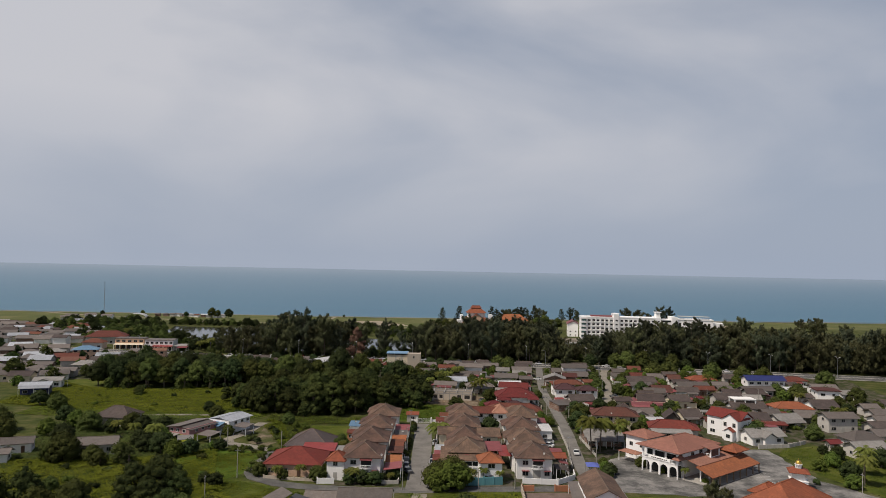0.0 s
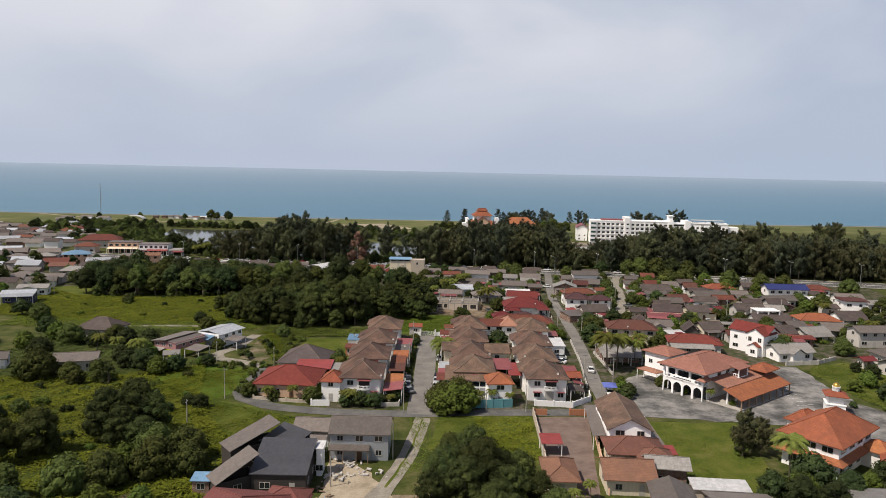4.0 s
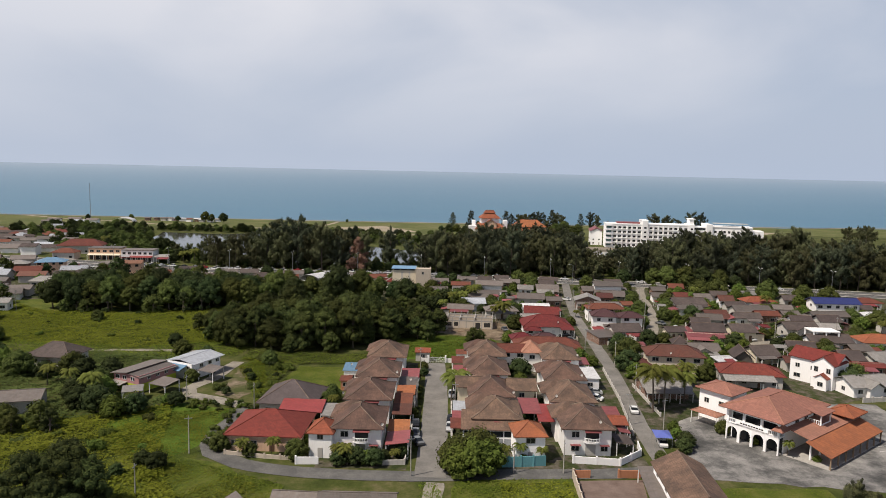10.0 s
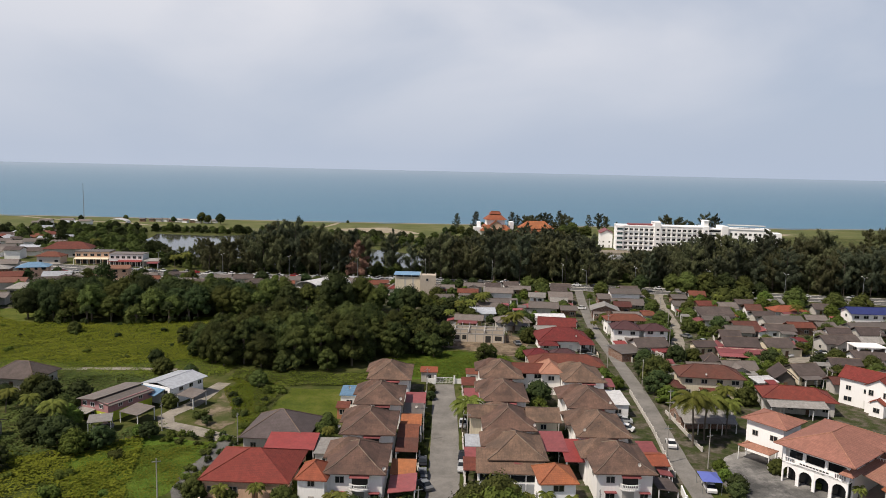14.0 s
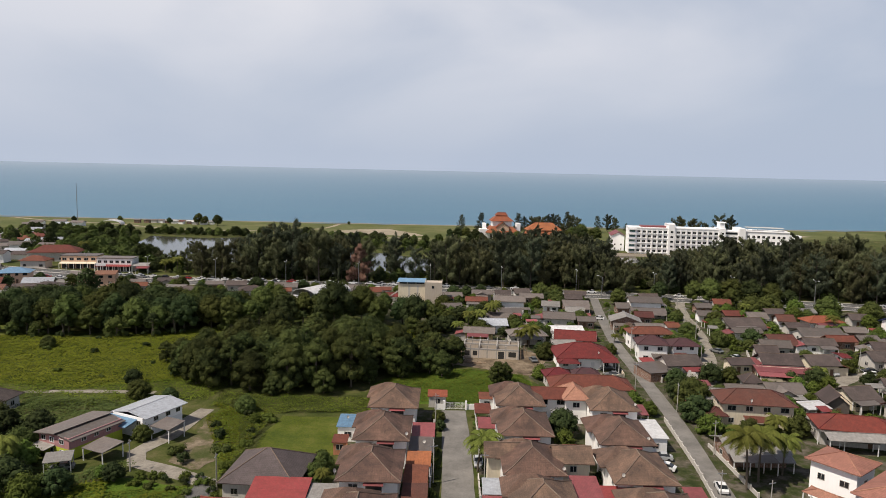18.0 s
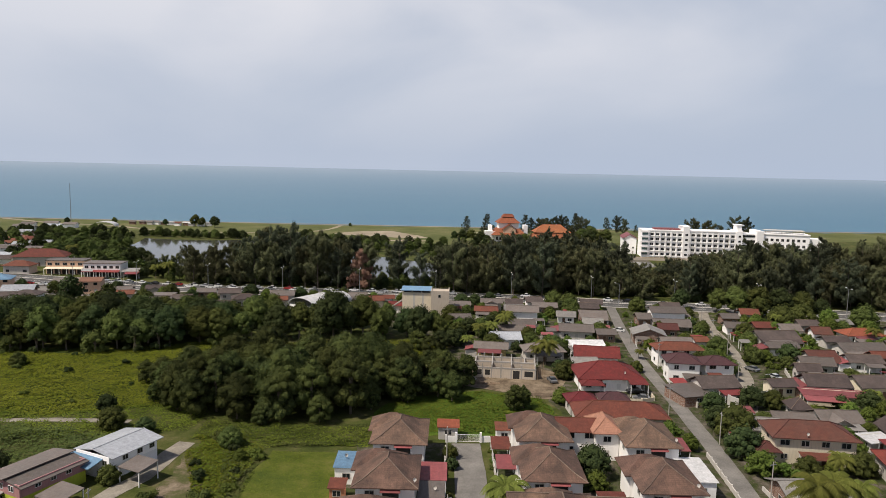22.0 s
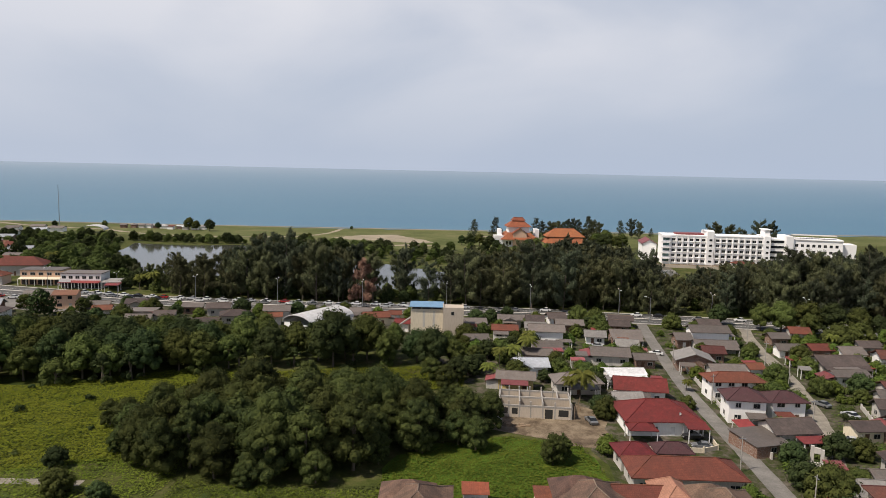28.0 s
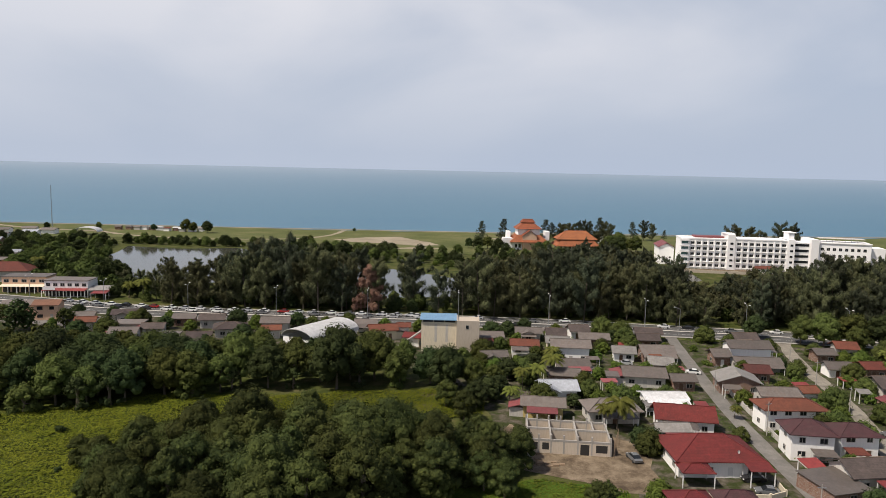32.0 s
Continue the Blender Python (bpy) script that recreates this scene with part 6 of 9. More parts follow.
shop_row(-195.0, 440.5, 17.5, 6, "w_peach", "w_cream", "peach two-storey shop row with cream canopies", 5)
_h = shop_row(-173.6, 434.0, 17.0, 4, "w_white", "redsheet", "white two-storey shop row with red canopies", 6)
_m = Mesh()
_m.box(-7.8, -3.0, -7.5, -7.3, 3.2, 4.4)
_m.put("sign_board", "trim", _h, "white shop sign board")
annex(-160.0, 431.0, 8.0, 8.0, 3.4, "lightgrey", rot=12, rise=0.6, label="pale sheet roof of an open food stall", name="food_stall", category="stall")
annex(-157.6, 426.0, 6.0, 5.0, 2.8, "redsheet", rot=8, label="red roof of a small roadside stall", name="food_stall", category="stall")


# ---- hotel on the shore ----
def hotel():
    h = thing("hotel", 116.3, 558.6, -5.5, "long white five-storey seaside hotel with dark windows", "hotel")
    h.matrix_basis = h.matrix_basis @ Matrix.Diagonal((0.833, 1, 1, 1))
    F = 3.25

    def block(x0, x1, y0, y1, z1, name="wall"):
        m = Mesh()
        m.box(x0, x1, y0, y1, 0, z1)
        return m.put(name, "w_clean", h)
    block(0, 31, 0.5, 15, 17.2)
    block(31.02, 35.98, -0.8, 14, 20.6, "stair_tower")
    block(36, 71, 0, 14, 17.6)
    block(71.02, 75.5, -0.8, 14, 18.8, "stair_tower")
    block(75.52, 86, 1.5, 14, 17.0)
    block(86.02, 91, -1.2, 15, 19.2, "fin_wall")
    for x, y in ((33.5, 6), (73.2, 6)):
        m = Mesh()
        m.box(x - 3.2, x + 3.2, y - 4, y + 4, 20.62 if x < 40 else 18.82, 20.9 if x < 40 else 19.1)
        m.put("tower_roof", "w_clean", h)
    m = Mesh()
    m.box(71.6, 75.2, 1, 9, 18.82, 22.4)
    m.put("lift_house", "w_clean", h)
    m = Mesh()
    m.box(70.8, 76.4, 0.4, 10, 22.42, 22.8)
    m.put("tower_roof", "w_clean", h)
    for x0, x1, n, y in ((5.5, 31, 6, 0.5), (36.6, 70.6, 8, 0)):
        for f in range(5):
            zb = 1.4 + f * F
            m = Mesh()
            m.box(x0, x1, y - 0.55, y - 0.01, zb - 0.55, zb - 0.3)
            m.put("floor_ledge", "w_clean", h)
            for i in range(n):
                x = x0 + (x1 - x0) * (i + 0.5) / n
                window_part(h, x, y, zb, 2.5, 1.55)
        for i in range(n + 1):
            x = x0 + (x1 - x0) * i / n
            m = Mesh()
            m.box(x - 0.3, x + 0.3, y - 0.6, y - 0.01, 0, 17.0)
            m.put("pier", "w_clean", h)
    for f in range(5):
        zb = 1.0 + f * F
        m = Mesh()
        m.box(-1.2, 5.0, -1.0, 0.48, zb + 2.2, zb + 3.1)
        m.put("balcony", "w_clean", h)
        m = Mesh()
        m.box(0.2, 4.6, 0.3, 0.49, zb + 0.6, zb + 2.2)
        m.put("balcony_glass", "teal_glass", h)
        m = Mesh()
        m.box(76.2, 85.6, 1.35, 1.49, zb + 0.9, zb + 2.3)
        m.put("gallery_opening", "glass", h)
        m = Mesh()
        m.box(32.6, 34.6, -0.9, -0.81, zb + 0.8, zb + 2.0)
        m.put("stair_window", "glass", h)
        m = Mesh()
        m.box(72.4, 74.2, -0.9, -0.81, zb + 0.8, zb + 2.0)
        m.put("stair_window", "glass", h)
    m = Mesh()
    m.box(-0.3, 31, 0.2, 15.3, 17.21, 17.9)
    m.put("parapet", "w_clean", h)
    m = Mesh()
    m.box(36, 71, -0.3, 14.3, 17.61, 18.2)
    m.put("parapet", "w_clean", h)
    m = Mesh()
    m.box(10, 30, 4, 12, 17.92, 18.9)
    m.put("roof_shed", "pink", h)
    w = thing("hotel_wing", 192.0, 551.6, -13, "lower white wing of the seaside hotel with rooftop rails", "hotel")
    w.matrix_basis = w.matrix_basis @ Matrix.Diagonal((0.68, 1, 1.15, 1))
    m = Mesh()
    m.box(0, 40, 0, 14, 0, 15.0)
    m.put("wall", "w_clean", w)
    for f in range(4):
        for i in range(8):
            window_part(w, 3 + i * 4.6, 0, 1.6 + f * F, 2.5, 1.5)
    m = Mesh()
    m.box(-0.2, 40.2, -0.5, 14.2, 15.01, 15.5)
    m.put("parapet", "w_clean", w)
    m = Mesh()
    m.slab([(1, 2, 17.4), (36, 2, 17.4), (36, 9, 17.4), (1, 9, 17.4)], 0.2)
    m.put("pergola_roof", "w_pale", w)
    for i in range(8):
        m = Mesh()
        m.tube((2 + i * 4.7, 2.4, 15.5), (2 + i * 4.7, 2.4, 17.2), 0.12, sides=6)
        m.put("post", "steel", w)
    m = Mesh()
    m.box(34, 52, 3, 14, 0, 13.2)
    m.put("end_block", "w_clean", w)
    house(114.0, 584.0, 10, 22, -8, 10.5, "gable_y", 2.6, "pink", "w_clean", 2, "white three-storey annex with a faded red roof", name="annex_house")
    house(160, 544.5, 14, 5, -6, 3.0, "hip", 1.2, "rust", "w_white", 1, "low porch with a rust-red roof before the hotel", name="porch")
    g = thing("garden_wall", 98, 556, -8, "long pale wall and paved edge before the hotel", "wall")
    m = Mesh()
    m.box(0, 60, -12, -11.6, 0, 1.6)
    m.put("wall", "w_tan", g)
    house(92, 690, 26, 8, 3, 5.0, "flat", 0.3, "lightgrey", "w_clean", 1, "long low white beach pavilion", name="pavilion")


hotel()
patch("hotel_yard", [(96, 546), (160, 540), (240, 532), (250, 560), (200, 552), (110, 558)], 0.07, "dirt", "bare tan ground before the hotel", "ground", 0.8, 6)


# ---- museum with tiered orange roofs ----
def museum():
    h = thing("museum", 35.0, 640.0, 4, "white museum with tiered orange tiled roofs", "museum")
    wall_part(h, -12, 12, -8, 9, 0, 8.0, "w_clean")
    m = Mesh()
    frustum(m, -13.5, 13.5, -12, 10.5, 5.6, 5.4, 10.2)
    m.weld().put("lower_roof", "orange", h)
    m = Mesh()
    m.box(-7.6, 7.6, -6, 6, 9.4, 14.6)
    m.put("middle_wall", "w_clean", h)
    m = Mesh()
    frustum(m, -9.0, 9.0, -7.4, 7.4, 14.4, 4.4, 18.0)
    m.weld().put("middle_roof", "orange", h)
    m = Mesh()
    m.box(-4.2, 4.2, -2.6, 2.6, 17.2, 18.8)
    m.put("upper_wall", "orange", h)
    m = Mesh()
    frustum(m, -5.0, 5.0, -3.4, 3.4, 18.7, 1.6, 20.6)
    m.box(-3.4, 3.4, -1.8, 1.8, 20.4, 20.9)
    m.put("upper_roof", "orange", h)
    roof_part(h, "gable_y", -5.6, 5.6, -11.0, -4, 9.8, 4.0, "orange", name="front_roof")
    wall_part(h, -4.8, 4.8, -10.4, -8.05, 0, 9.8, "w_peach", "gable_y", 3.3, name="front_wall")
    for x in (-9, -6.5, 6.5, 9):
        window_part(h, x, -8, 1.4, 1.6, 2.6)
    for x0, x1, y0, y1, z in ((-18, -12.02, -8, -1, 8.0), (-14.5, -12.02, -0.9, 6, 12.0), (12.02, 15, -4, 4, 12.5)):
        m = Mesh()
        m.box(x0, x1, y0, y1, 0, z)
        m.put("side_tower", "w_clean", h)
    g = thing("museum_hall", 68.5, 638.0, 5, "long white hall with a two-tiered orange roof", "museum")
    wall_part(g, -13, 13, -6.0, 6.5, 0, 4.6, "w_clean")
    m = Mesh()
    frustum(m, -15.5, 15.5, -10, 9, 3.6, 4.0, 7.6)
    m.weld().put("lower_roof", "orange", g)
    roof_part(g, "hip", -14, 14, -7.0, 7.0, 8.0, 5.6, "orange", name="upper_roof")
    m = Mesh()
    m.box(-11.0, 11.0, -5.4, 5.4, 7.0, 8.2)
    m.put("upper_wall", "w_pale", g)
    for i in range(8):
        window_part(g, -11.4 + i * 3.15, -6.0, 1.2, 1.8, 2.2)


museum()
# huts, a white tent roof and parked stalls along the beach
_h = thing("beach_tent", -289.0, 662.0, 10, "low white tent roof over an open beach hall", "tent")
roof_part(_h, "arch", -9.0, 9.0, -6.0, 6.0, 2.4, 3.4, "white_sheet")
for _x in (-8.4, 8.4):
    for _y in (-5.6, 5.6):
        _m = Mesh()
        _m.box(_x - 0.1, _x + 0.1, _y - 0.1, _y + 0.1, 0, 3.0)
        _m.put("post", "steel", _h)
_r = seeded("beach huts")
for _k in range(11):
    house(-286 + _k * 6.6 + _r.uniform(-1, 1), 704 + _r.uniform(-5, 5) + 0.05 * _k, _r.uniform(4.5, 6.5), 4.4, _r.uniform(-8, 8), 2.5, _r.choice(["gable", "shed", "hip"]), _r.uniform(0.7, 1.2), _r.choice(["grey", "lightgrey", "rust", "grey", "white_sheet"]), _r.choice(["w_pale", "w_white", "w_brick"]), far=True, windows=False, over=0.4,
          label="small sheet-roofed hut behind the beach", name="beach_hut")
for _x, _y in ((-330, 626), (-344, 640), (-322, 648), (-350, 660), (-318, 664), (-338, 672)):
    house(_x, _y, 11, 8, _r.uniform(0, 20), 3.0, "gable", 1.4, _r.choice(["grey", "lightgrey", "silver"]), "w_white", far=True, windows=False, label="low white house with a grey roof near the beach")
# white house under construction and a ruined gate wall
_f = thing("unfinished_house", 120.0, 270.6, 0, "white concrete frame of an unfinished house", "building site")
for _x in (-4, 0, 4):
    for _y in (-2.6, 2.6):
        _m = Mesh()
        _m.box(_x - 0.2, _x + 0.2, _y - 0.2, _y + 0.2, 0, 6.0)
        _m.put("column", "w_clean", _f)
for _z in (2.9, 5.9):
    _m = Mesh()
    _m.box(-4.3, 4.3, -2.9, 2.9, _z, _z + 0.3)
    _m.put("slab", "w_white", _f)
_f = thing("gate_wall", 57.2, 264.4, -30, "free-standing pale plastered gateway with an opening", "gateway")
_m = Mesh()
_m.box(-1.2, -0.55, -0.25, 0.25, 0, 4.4).box(0.55, 1.2, -0.25, 0.25, 0, 3.9).box(-0.55, 0.55, -0.25, 0.25, 3.0, 4.1).box(-0.55, 0.55, -0.25, 0.25, 0, 1.2)
_m.put("wall", "w_pale", _f)


# ---- trees and plants ----
def leaf_quads(centres, normals, half_w, half_l, rng, droop=0.0, jitter=0.24):
    """Small leaf clumps as single quads, each turned about its own outward direction."""
    n = len(centres)
    nrm = normals + rng.normal(0, jitter, (n, 3))
    nrm /= np.linalg.norm(nrm, axis=1)[:, None] + 1e-9
    t = rng.normal(0, 1, (n, 3))
    t[:, 2] -= droop
    u = np.cross(nrm, t)
    u /= np.linalg.norm(u, axis=1)[:, None] + 1e-9
    v = np.cross(nrm, u)
    a = half_w[:, None] * u
    b = half_l[:, None] * v
    k = rng.uniform(0.4, 0.9, (n, 1))
    pts = np.stack([centres - b, centres + a * k - b * 0.1, centres + b, centres - a + b * 0.15], 1).reshape(-1, 3)
    return pts, np.arange(4 * n).reshape(-1, 4)


def mesh_from(name, pts, faces, material):
    me = bpy.data.meshes.new(name)
    me.from_pydata([tuple(p) for p in pts.tolist()], [], [tuple(f) for f in faces.tolist()])
    me.materials.append(MATS[material])
    return me


def clump_crown(name, clumps, per, size, material, seed):
    """A crown of ellipsoid clumps: rows of x, y, z, radius, flattening."""
    rng = np.random.default_rng(seed)
    C, N = [], []
    for x, y, z, r, fl in clumps:
        n = int(per * r * r)
        d = rng.normal(0, 1, (n, 3))
        d /= np.linalg.norm(d, axis=1)[:, None]
        d[:, 2] = np.where(d[:, 2] < -0.6, -d[:, 2], d[:, 2])
        rad = r * (1.14 - 0.52 * rng.random(n) ** 1.5) * (1 + 0.16 * np.sin(5 * d[:, 0] + 3 * d[:, 1] + x) + 0.12 * np.sin(7 * d[:, 2] + y))
        C.append(np.array([x, y, z]) + d * rad[:, None] * np.array([1, 1, fl]))
        N.append(d)
    C, N = np.concatenate(C), np.concatenate(N)
    # leaves buried inside the crown are left out
    seen = np.ones(len(C), bool)
    for x, y, z, r, fl in clumps:
        seen &= (((C - np.array([x, y, z])) / np.array([1, 1, fl])) ** 2).sum(1) > (0.66 * r) ** 2
    C, N = C[seen], N[seen]
    s = rng.uniform(0.6, 1.3, len(C)) * size
    pts, fc = leaf_quads(C, N, s, s * rng.uniform(1.0, 1.7, len(C)), rng)
    # the dense inner mass of twigs and leaves of each clump
    core = []
    for x, y, z, r, fl in clumps:
        na, nb = (9, 5) if r > 0.9 else (6, 3)
        g = np.zeros((nb + 1, na + 1, 3))
        for j in range(nb + 1):
            for i in range(na + 1):
                a, b = 2 * math.pi * (i % na) / na, math.pi * (j / nb - 0.5) * 0.98
                q = 0.70 * r * (1 + 0.12 * math.sin(3 * a + x) * math.cos(b) + 0.10 * math.sin(5 * a + 2 * j + y) * math.cos(b))
                g[j, i] = (x + q * math.cos(a) * math.cos(b), y + q * math.sin(a) * math.cos(b), z + q * math.sin(b) * fl)
        core.append(np.stack([g[:-1, :-1], g[:-1, 1:], g[1:, 1:], g[1:, :-1]], 2).reshape(-1, 3))
    core = np.concatenate(core)
    pts = np.concatenate([pts, core])
    fc = np.concatenate([fc, np.arange(len(core)).reshape(-1, 4) + fc.max() + 1])
    return mesh_from(name, pts, fc, material)


def broad_kind(seed, height, radius, material, per=40.0, size=0.19, trunk=0.3, low=0.2, n=24):
    r = seeded("broad", seed)
    clumps = [(0, 0, height * 0.72, radius * 0.55, 0.8)]
    for k in range(n):
        a = 2 * math.pi * (k * 0.381966 + r.uniform(-0.05, 0.05))
        q = math.sqrt((k + 0.6) / n) * radius * 0.78
        top = height * (0.90 - 0.42 * (q / radius) ** 1.6) + r.uniform(-0.08, 0.06) * height
        rr = radius * r.uniform(0.22, 0.40)
        clumps.append((q * math.cos(a), q * math.sin(a), max(top - rr * 0.8, height * low), rr, r.uniform(0.7, 0.95)))
        if r.random() < 0.8:
            clumps.append((q * 1.05 * math.cos(a + 0.4), q * 1.05 * math.sin(a + 0.4), height * (low + r.uniform(0.04, 0.26)), rr * 0.95, 0.95))
    crown = clump_crown("crown", clumps, per, size, material, seed)
    m = Mesh()
    m.tube((0, 0, 0), (0.1, 0, height * 0.35), trunk, trunk * 0.7, 7)
    for x, y, z, rr, f in clumps[1:8]:
        m.tube((0.1, 0, height * 0.32), (x * 0.8, y * 0.8, z), trunk * 0.5, 0.05, 5, False)
    return m.data("trunk", "bark"), crown


def casuarina_kind(seed, height, spread, material="needle", low=0.10, conical=False, plume=44):
    """An uneven crown of drooping plumes on rising limbs."""
    rng = np.random.default_rng(seed)
    r = seeded("casu", seed)
    C, N, B = [], [], []
    m = Mesh()
    lean = Vector((r.uniform(-0.07, 0.07), r.uniform(-0.07, 0.07), 1.0))
    mid = lean * height * 0.5
    m.tube((0, 0, 0), mid, 0.26, 0.16, 6)
    m.tube(mid, lean * height * 0.96, 0.16, 0.03, 5, False)
    limbs = 34 if conical else 30
    for k in range(limbs):
        f = low + (0.94 - low) * (k + r.random()) / limbs
        a = 2 * math.pi * (k * 0.381966 + r.uniform(-0.12, 0.12))
        if conical:
            ln = spread * (1.1 - f) * r.uniform(0.8, 1.15) + 0.5
            rise = r.uniform(-0.05, 0.25) * ln
        else:
            ln = spread * (0.45 + 0.75 * math.sin(math.pi * min(1.0, 0.25 + 0.72 * f))) * r.uniform(0.4, 1.3)
            rise = min(r.uniform(0.25, 0.85) * ln, height * 1.02 - f * height)
        base = lean * (f * height * 0.93)
        tip = base + Vector((math.cos(a) * ln, math.sin(a) * ln, rise))
        m.tube(base, tip, 0.07, 0.015, 4, False)
        for q in (0.3, 0.55, 0.78, 1.0):
            c = np.array(base.lerp(tip, q))
            rad = r.uniform(0.45, 1.05) * (0.8 + 0.06 * ln)
            n = int(plume * 3.4 * rad * rad * r.uniform(0.7, 1.2))
            d = rng.normal(0, 1, (n, 3))
            d /= np.linalg.norm(d, axis=1)[:, None] + 1e-9
            pts = c + d * (rad * (0.55 + 0.6 * rng.random(n)))[:, None] * np.array([1.0, 1.0, 1.55])
            pts[:, 2] -= 0.2 * rad
            C.append(pts)
            out = d + np.array([math.cos(a) * 0.25, math.sin(a) * 0.25, 0.25])
            N.append(out / (np.linalg.norm(out, axis=1)[:, None] + 1e-9))
            # dense inner twigs of the plume
            k = int(plume * 0.3)
            e = rng.normal(0, 1, (k, 3))
            e /= np.linalg.norm(e, axis=1)[:, None] + 1e-9
            C.append(c + e * (0.5 * rad) * np.array([1.0, 1.0, 1.5]) - np.array([0, 0, 0.2 * rad]))
            N.append(e)
            B.append(np.concatenate([np.zeros(n), np.ones(k)]))
    C, N, B = np.concatenate(C), np.concatenate(N), np.concatenate(B)
    C[:, 2] = np.maximum(C[:, 2], 0.6)
    w = rng.uniform(0.045, 0.095, len(C)) * (1 + 3.0 * B)
    pts, fc = leaf_quads(C, N, w, rng.uniform(0.22, 0.5, len(C)) * (1 + 0.8 * B), rng, 2.6, 0.26)
    return m.data("trunk", "bark"), mesh_from("crown", pts, fc, material)


def palm_kind(seed, height, fronds=22, length=4.7):
    r = seeded("palm", seed)
    m = Mesh()
    bend = r.uniform(0.3, 1.2)
    prev = Vector((0, 0, 0))
    for k in range(6):
        t = (k + 1) / 6
        cur = Vector((bend * t * t, 0.2 * t, height * t))
        m.tube(prev, cur, 0.2 - 0.06 * k / 6, 0.2 - 0.06 * t, 7, k == 5)
        prev = cur
    top = prev
    V, F = [], []
    for k in range(fronds):
        a = 2 * math.pi * k * 0.381966 + r.uniform(-0.15, 0.15)
        up = 1.25 - 1.35 * k / fronds + r.uniform(-0.12, 0.12)
        ln = length * r.uniform(0.85, 1.1)
        pts = []
        for j in range(9):
            t = j / 8
            pts.append(top + Vector((math.cos(a) * ln * t * (1 - 0.18 * t), math.sin(a) * ln * t * (1 - 0.18 * t), ln * (up * t - (0.42 + 0.62 * max(up, 0)) * t * t) + 0.15)))
        for j in range(8):
            p, q = pts[j], pts[j + 1]
            d = (q - p).normalized()
            side = d.cross(Vector((0, 0, 1))).normalized()
            for s in (-1, 1):
                for h in (0.0, 0.33, 0.66):
                    b = p.lerp(q, h)
                    lw = 0.80 * math.sin(math.pi * min(1, (j + h + 1.2) / 9.4)) + 0.08
                    e = b + side * s * lw + d * 0.40 - Vector((0, 0, 0.55 * lw))
                    n = len(V)
                    V += [tuple(b - d * 0.08), tuple(b + d * 0.14), tuple(e + d * 0.06), tuple(e - d * 0.04)]
                    F.append((n, n + 1, n + 2, n + 3))
            n = len(V)
            V += [tuple(p - side * 0.04), tuple(p + side * 0.04), tuple(q + side * 0.03), tuple(q - side * 0.03)]
            F.append((n, n + 1, n + 2, n + 3))
    return m.data("trunk", "bark"), mesh_from("crown", np.array(V), np.array(F), "palm")


def bush_kind(seed, radius, material, height=1.8):
    r = seeded("bush", seed)
    clumps = [(r.uniform(-0.6, 0.6) * radius, r.uniform(-0.6, 0.6) * radius, height * r.uniform(0.25, 0.6), radius * r.uniform(0.35, 0.55), 0.8) for _ in range(8)]
    m = Mesh()
    for c in clumps[:4]:
        m.tube((0, 0, 0), c[:3], 0.06, 0.02, 5, False)
    return m.data("stem", "bark"), clump_crown("crown", clumps, 120, 0.14, material, seed)


KINDS = {
    "broad": [broad_kind(i, h, rd, mt) for i, (h, rd, mt) in enumerate(((12, 4.6, "leaf"), (13.5, 5.2, "leaf_dark"), (11, 4.4, "leaf"), (14, 5.0, "leaf"), (12.5, 5.6, "leaf_dark")))],
    "mango": [broad_kind(20 + i, h, rd, mt, low=0.10, per=44, size=0.18) for i, (h, rd, mt) in enumerate(((7.0, 4.0, "leaf"), (6.2, 3.4, "leaf_dark"), (5.2, 2.8, "leaf_light")))],
    "casuarina": [casuarina_kind(40 + i, h, s, mt) for i, (h, s, mt) in enumerate(((20, 4.6, "needle"), (22, 5.2, "needle_dark"), (18, 5.0, "needle"), (23, 4.8, "needle_dark"), (16, 5.2, "needle"), (21, 5.6, "needle")))],
    "pine": [casuarina_kind(80 + i, h, s, "needle_dark", 0.2, True, 13) for i, (h, s) in enumerate(((20, 5.6), (22, 4.8)))],
    "acacia": [broad_kind(90 + i, 13, rd, "acacia", per=80, low=0.13, n=26, size=0.125) for i, rd in enumerate((4.4, 5.0, 4.0, 5.4))],
    "dead": [casuarina_kind(60, 21, 7.0, "needle_red", 0.10, True, 60)],
    "palm": [palm_kind(i, h) for i, h in enumerate((7.5, 6.0, 8.5))],
    "bush": [bush_kind(i, rd, mt, h) for i, (rd, mt, h) in enumerate(((1.6, "leaf", 1.6), (2.0, "leaf_light", 1.8), (1.4, "leaf_dark", 2.2)))],
    "vine": [broad_kind(70 + i, h, rd, mt, low=0.04, per=55, n=10, size=0.2) for i, (h, rd, mt) in enumerate(((7, 2.6, "leaf_dark"), (6, 3.4, "leaf")))],
}
WORDS = {
    "broad": ("tree", "broad-leaved tree with a dense dark green crown"),
    "mango": ("garden_tree", "round-headed garden tree with glossy green leaves"),
    "casuarina": ("casuarina_tree", "tall feathery casuarina tree with grey-green needles"),
    "pine": ("casuarina_tree", "slender conical casuarina tree with dark drooping tiers"),
    "acacia": ("acacia_tree", "acacia tree with a billowing dark olive crown"),
    "dead": ("casuarina_tree", "dead casuarina tree with rust-brown needles"),
    "palm": ("palm_tree", "coconut palm with drooping yellow-green fronds"),
    "bush": ("bush", "low leafy green bush on open ground"),
    "vine": ("tree", "small tree hung with creepers down to the ground"),
}
PLANTS = seeded("plants")


PLACED = []


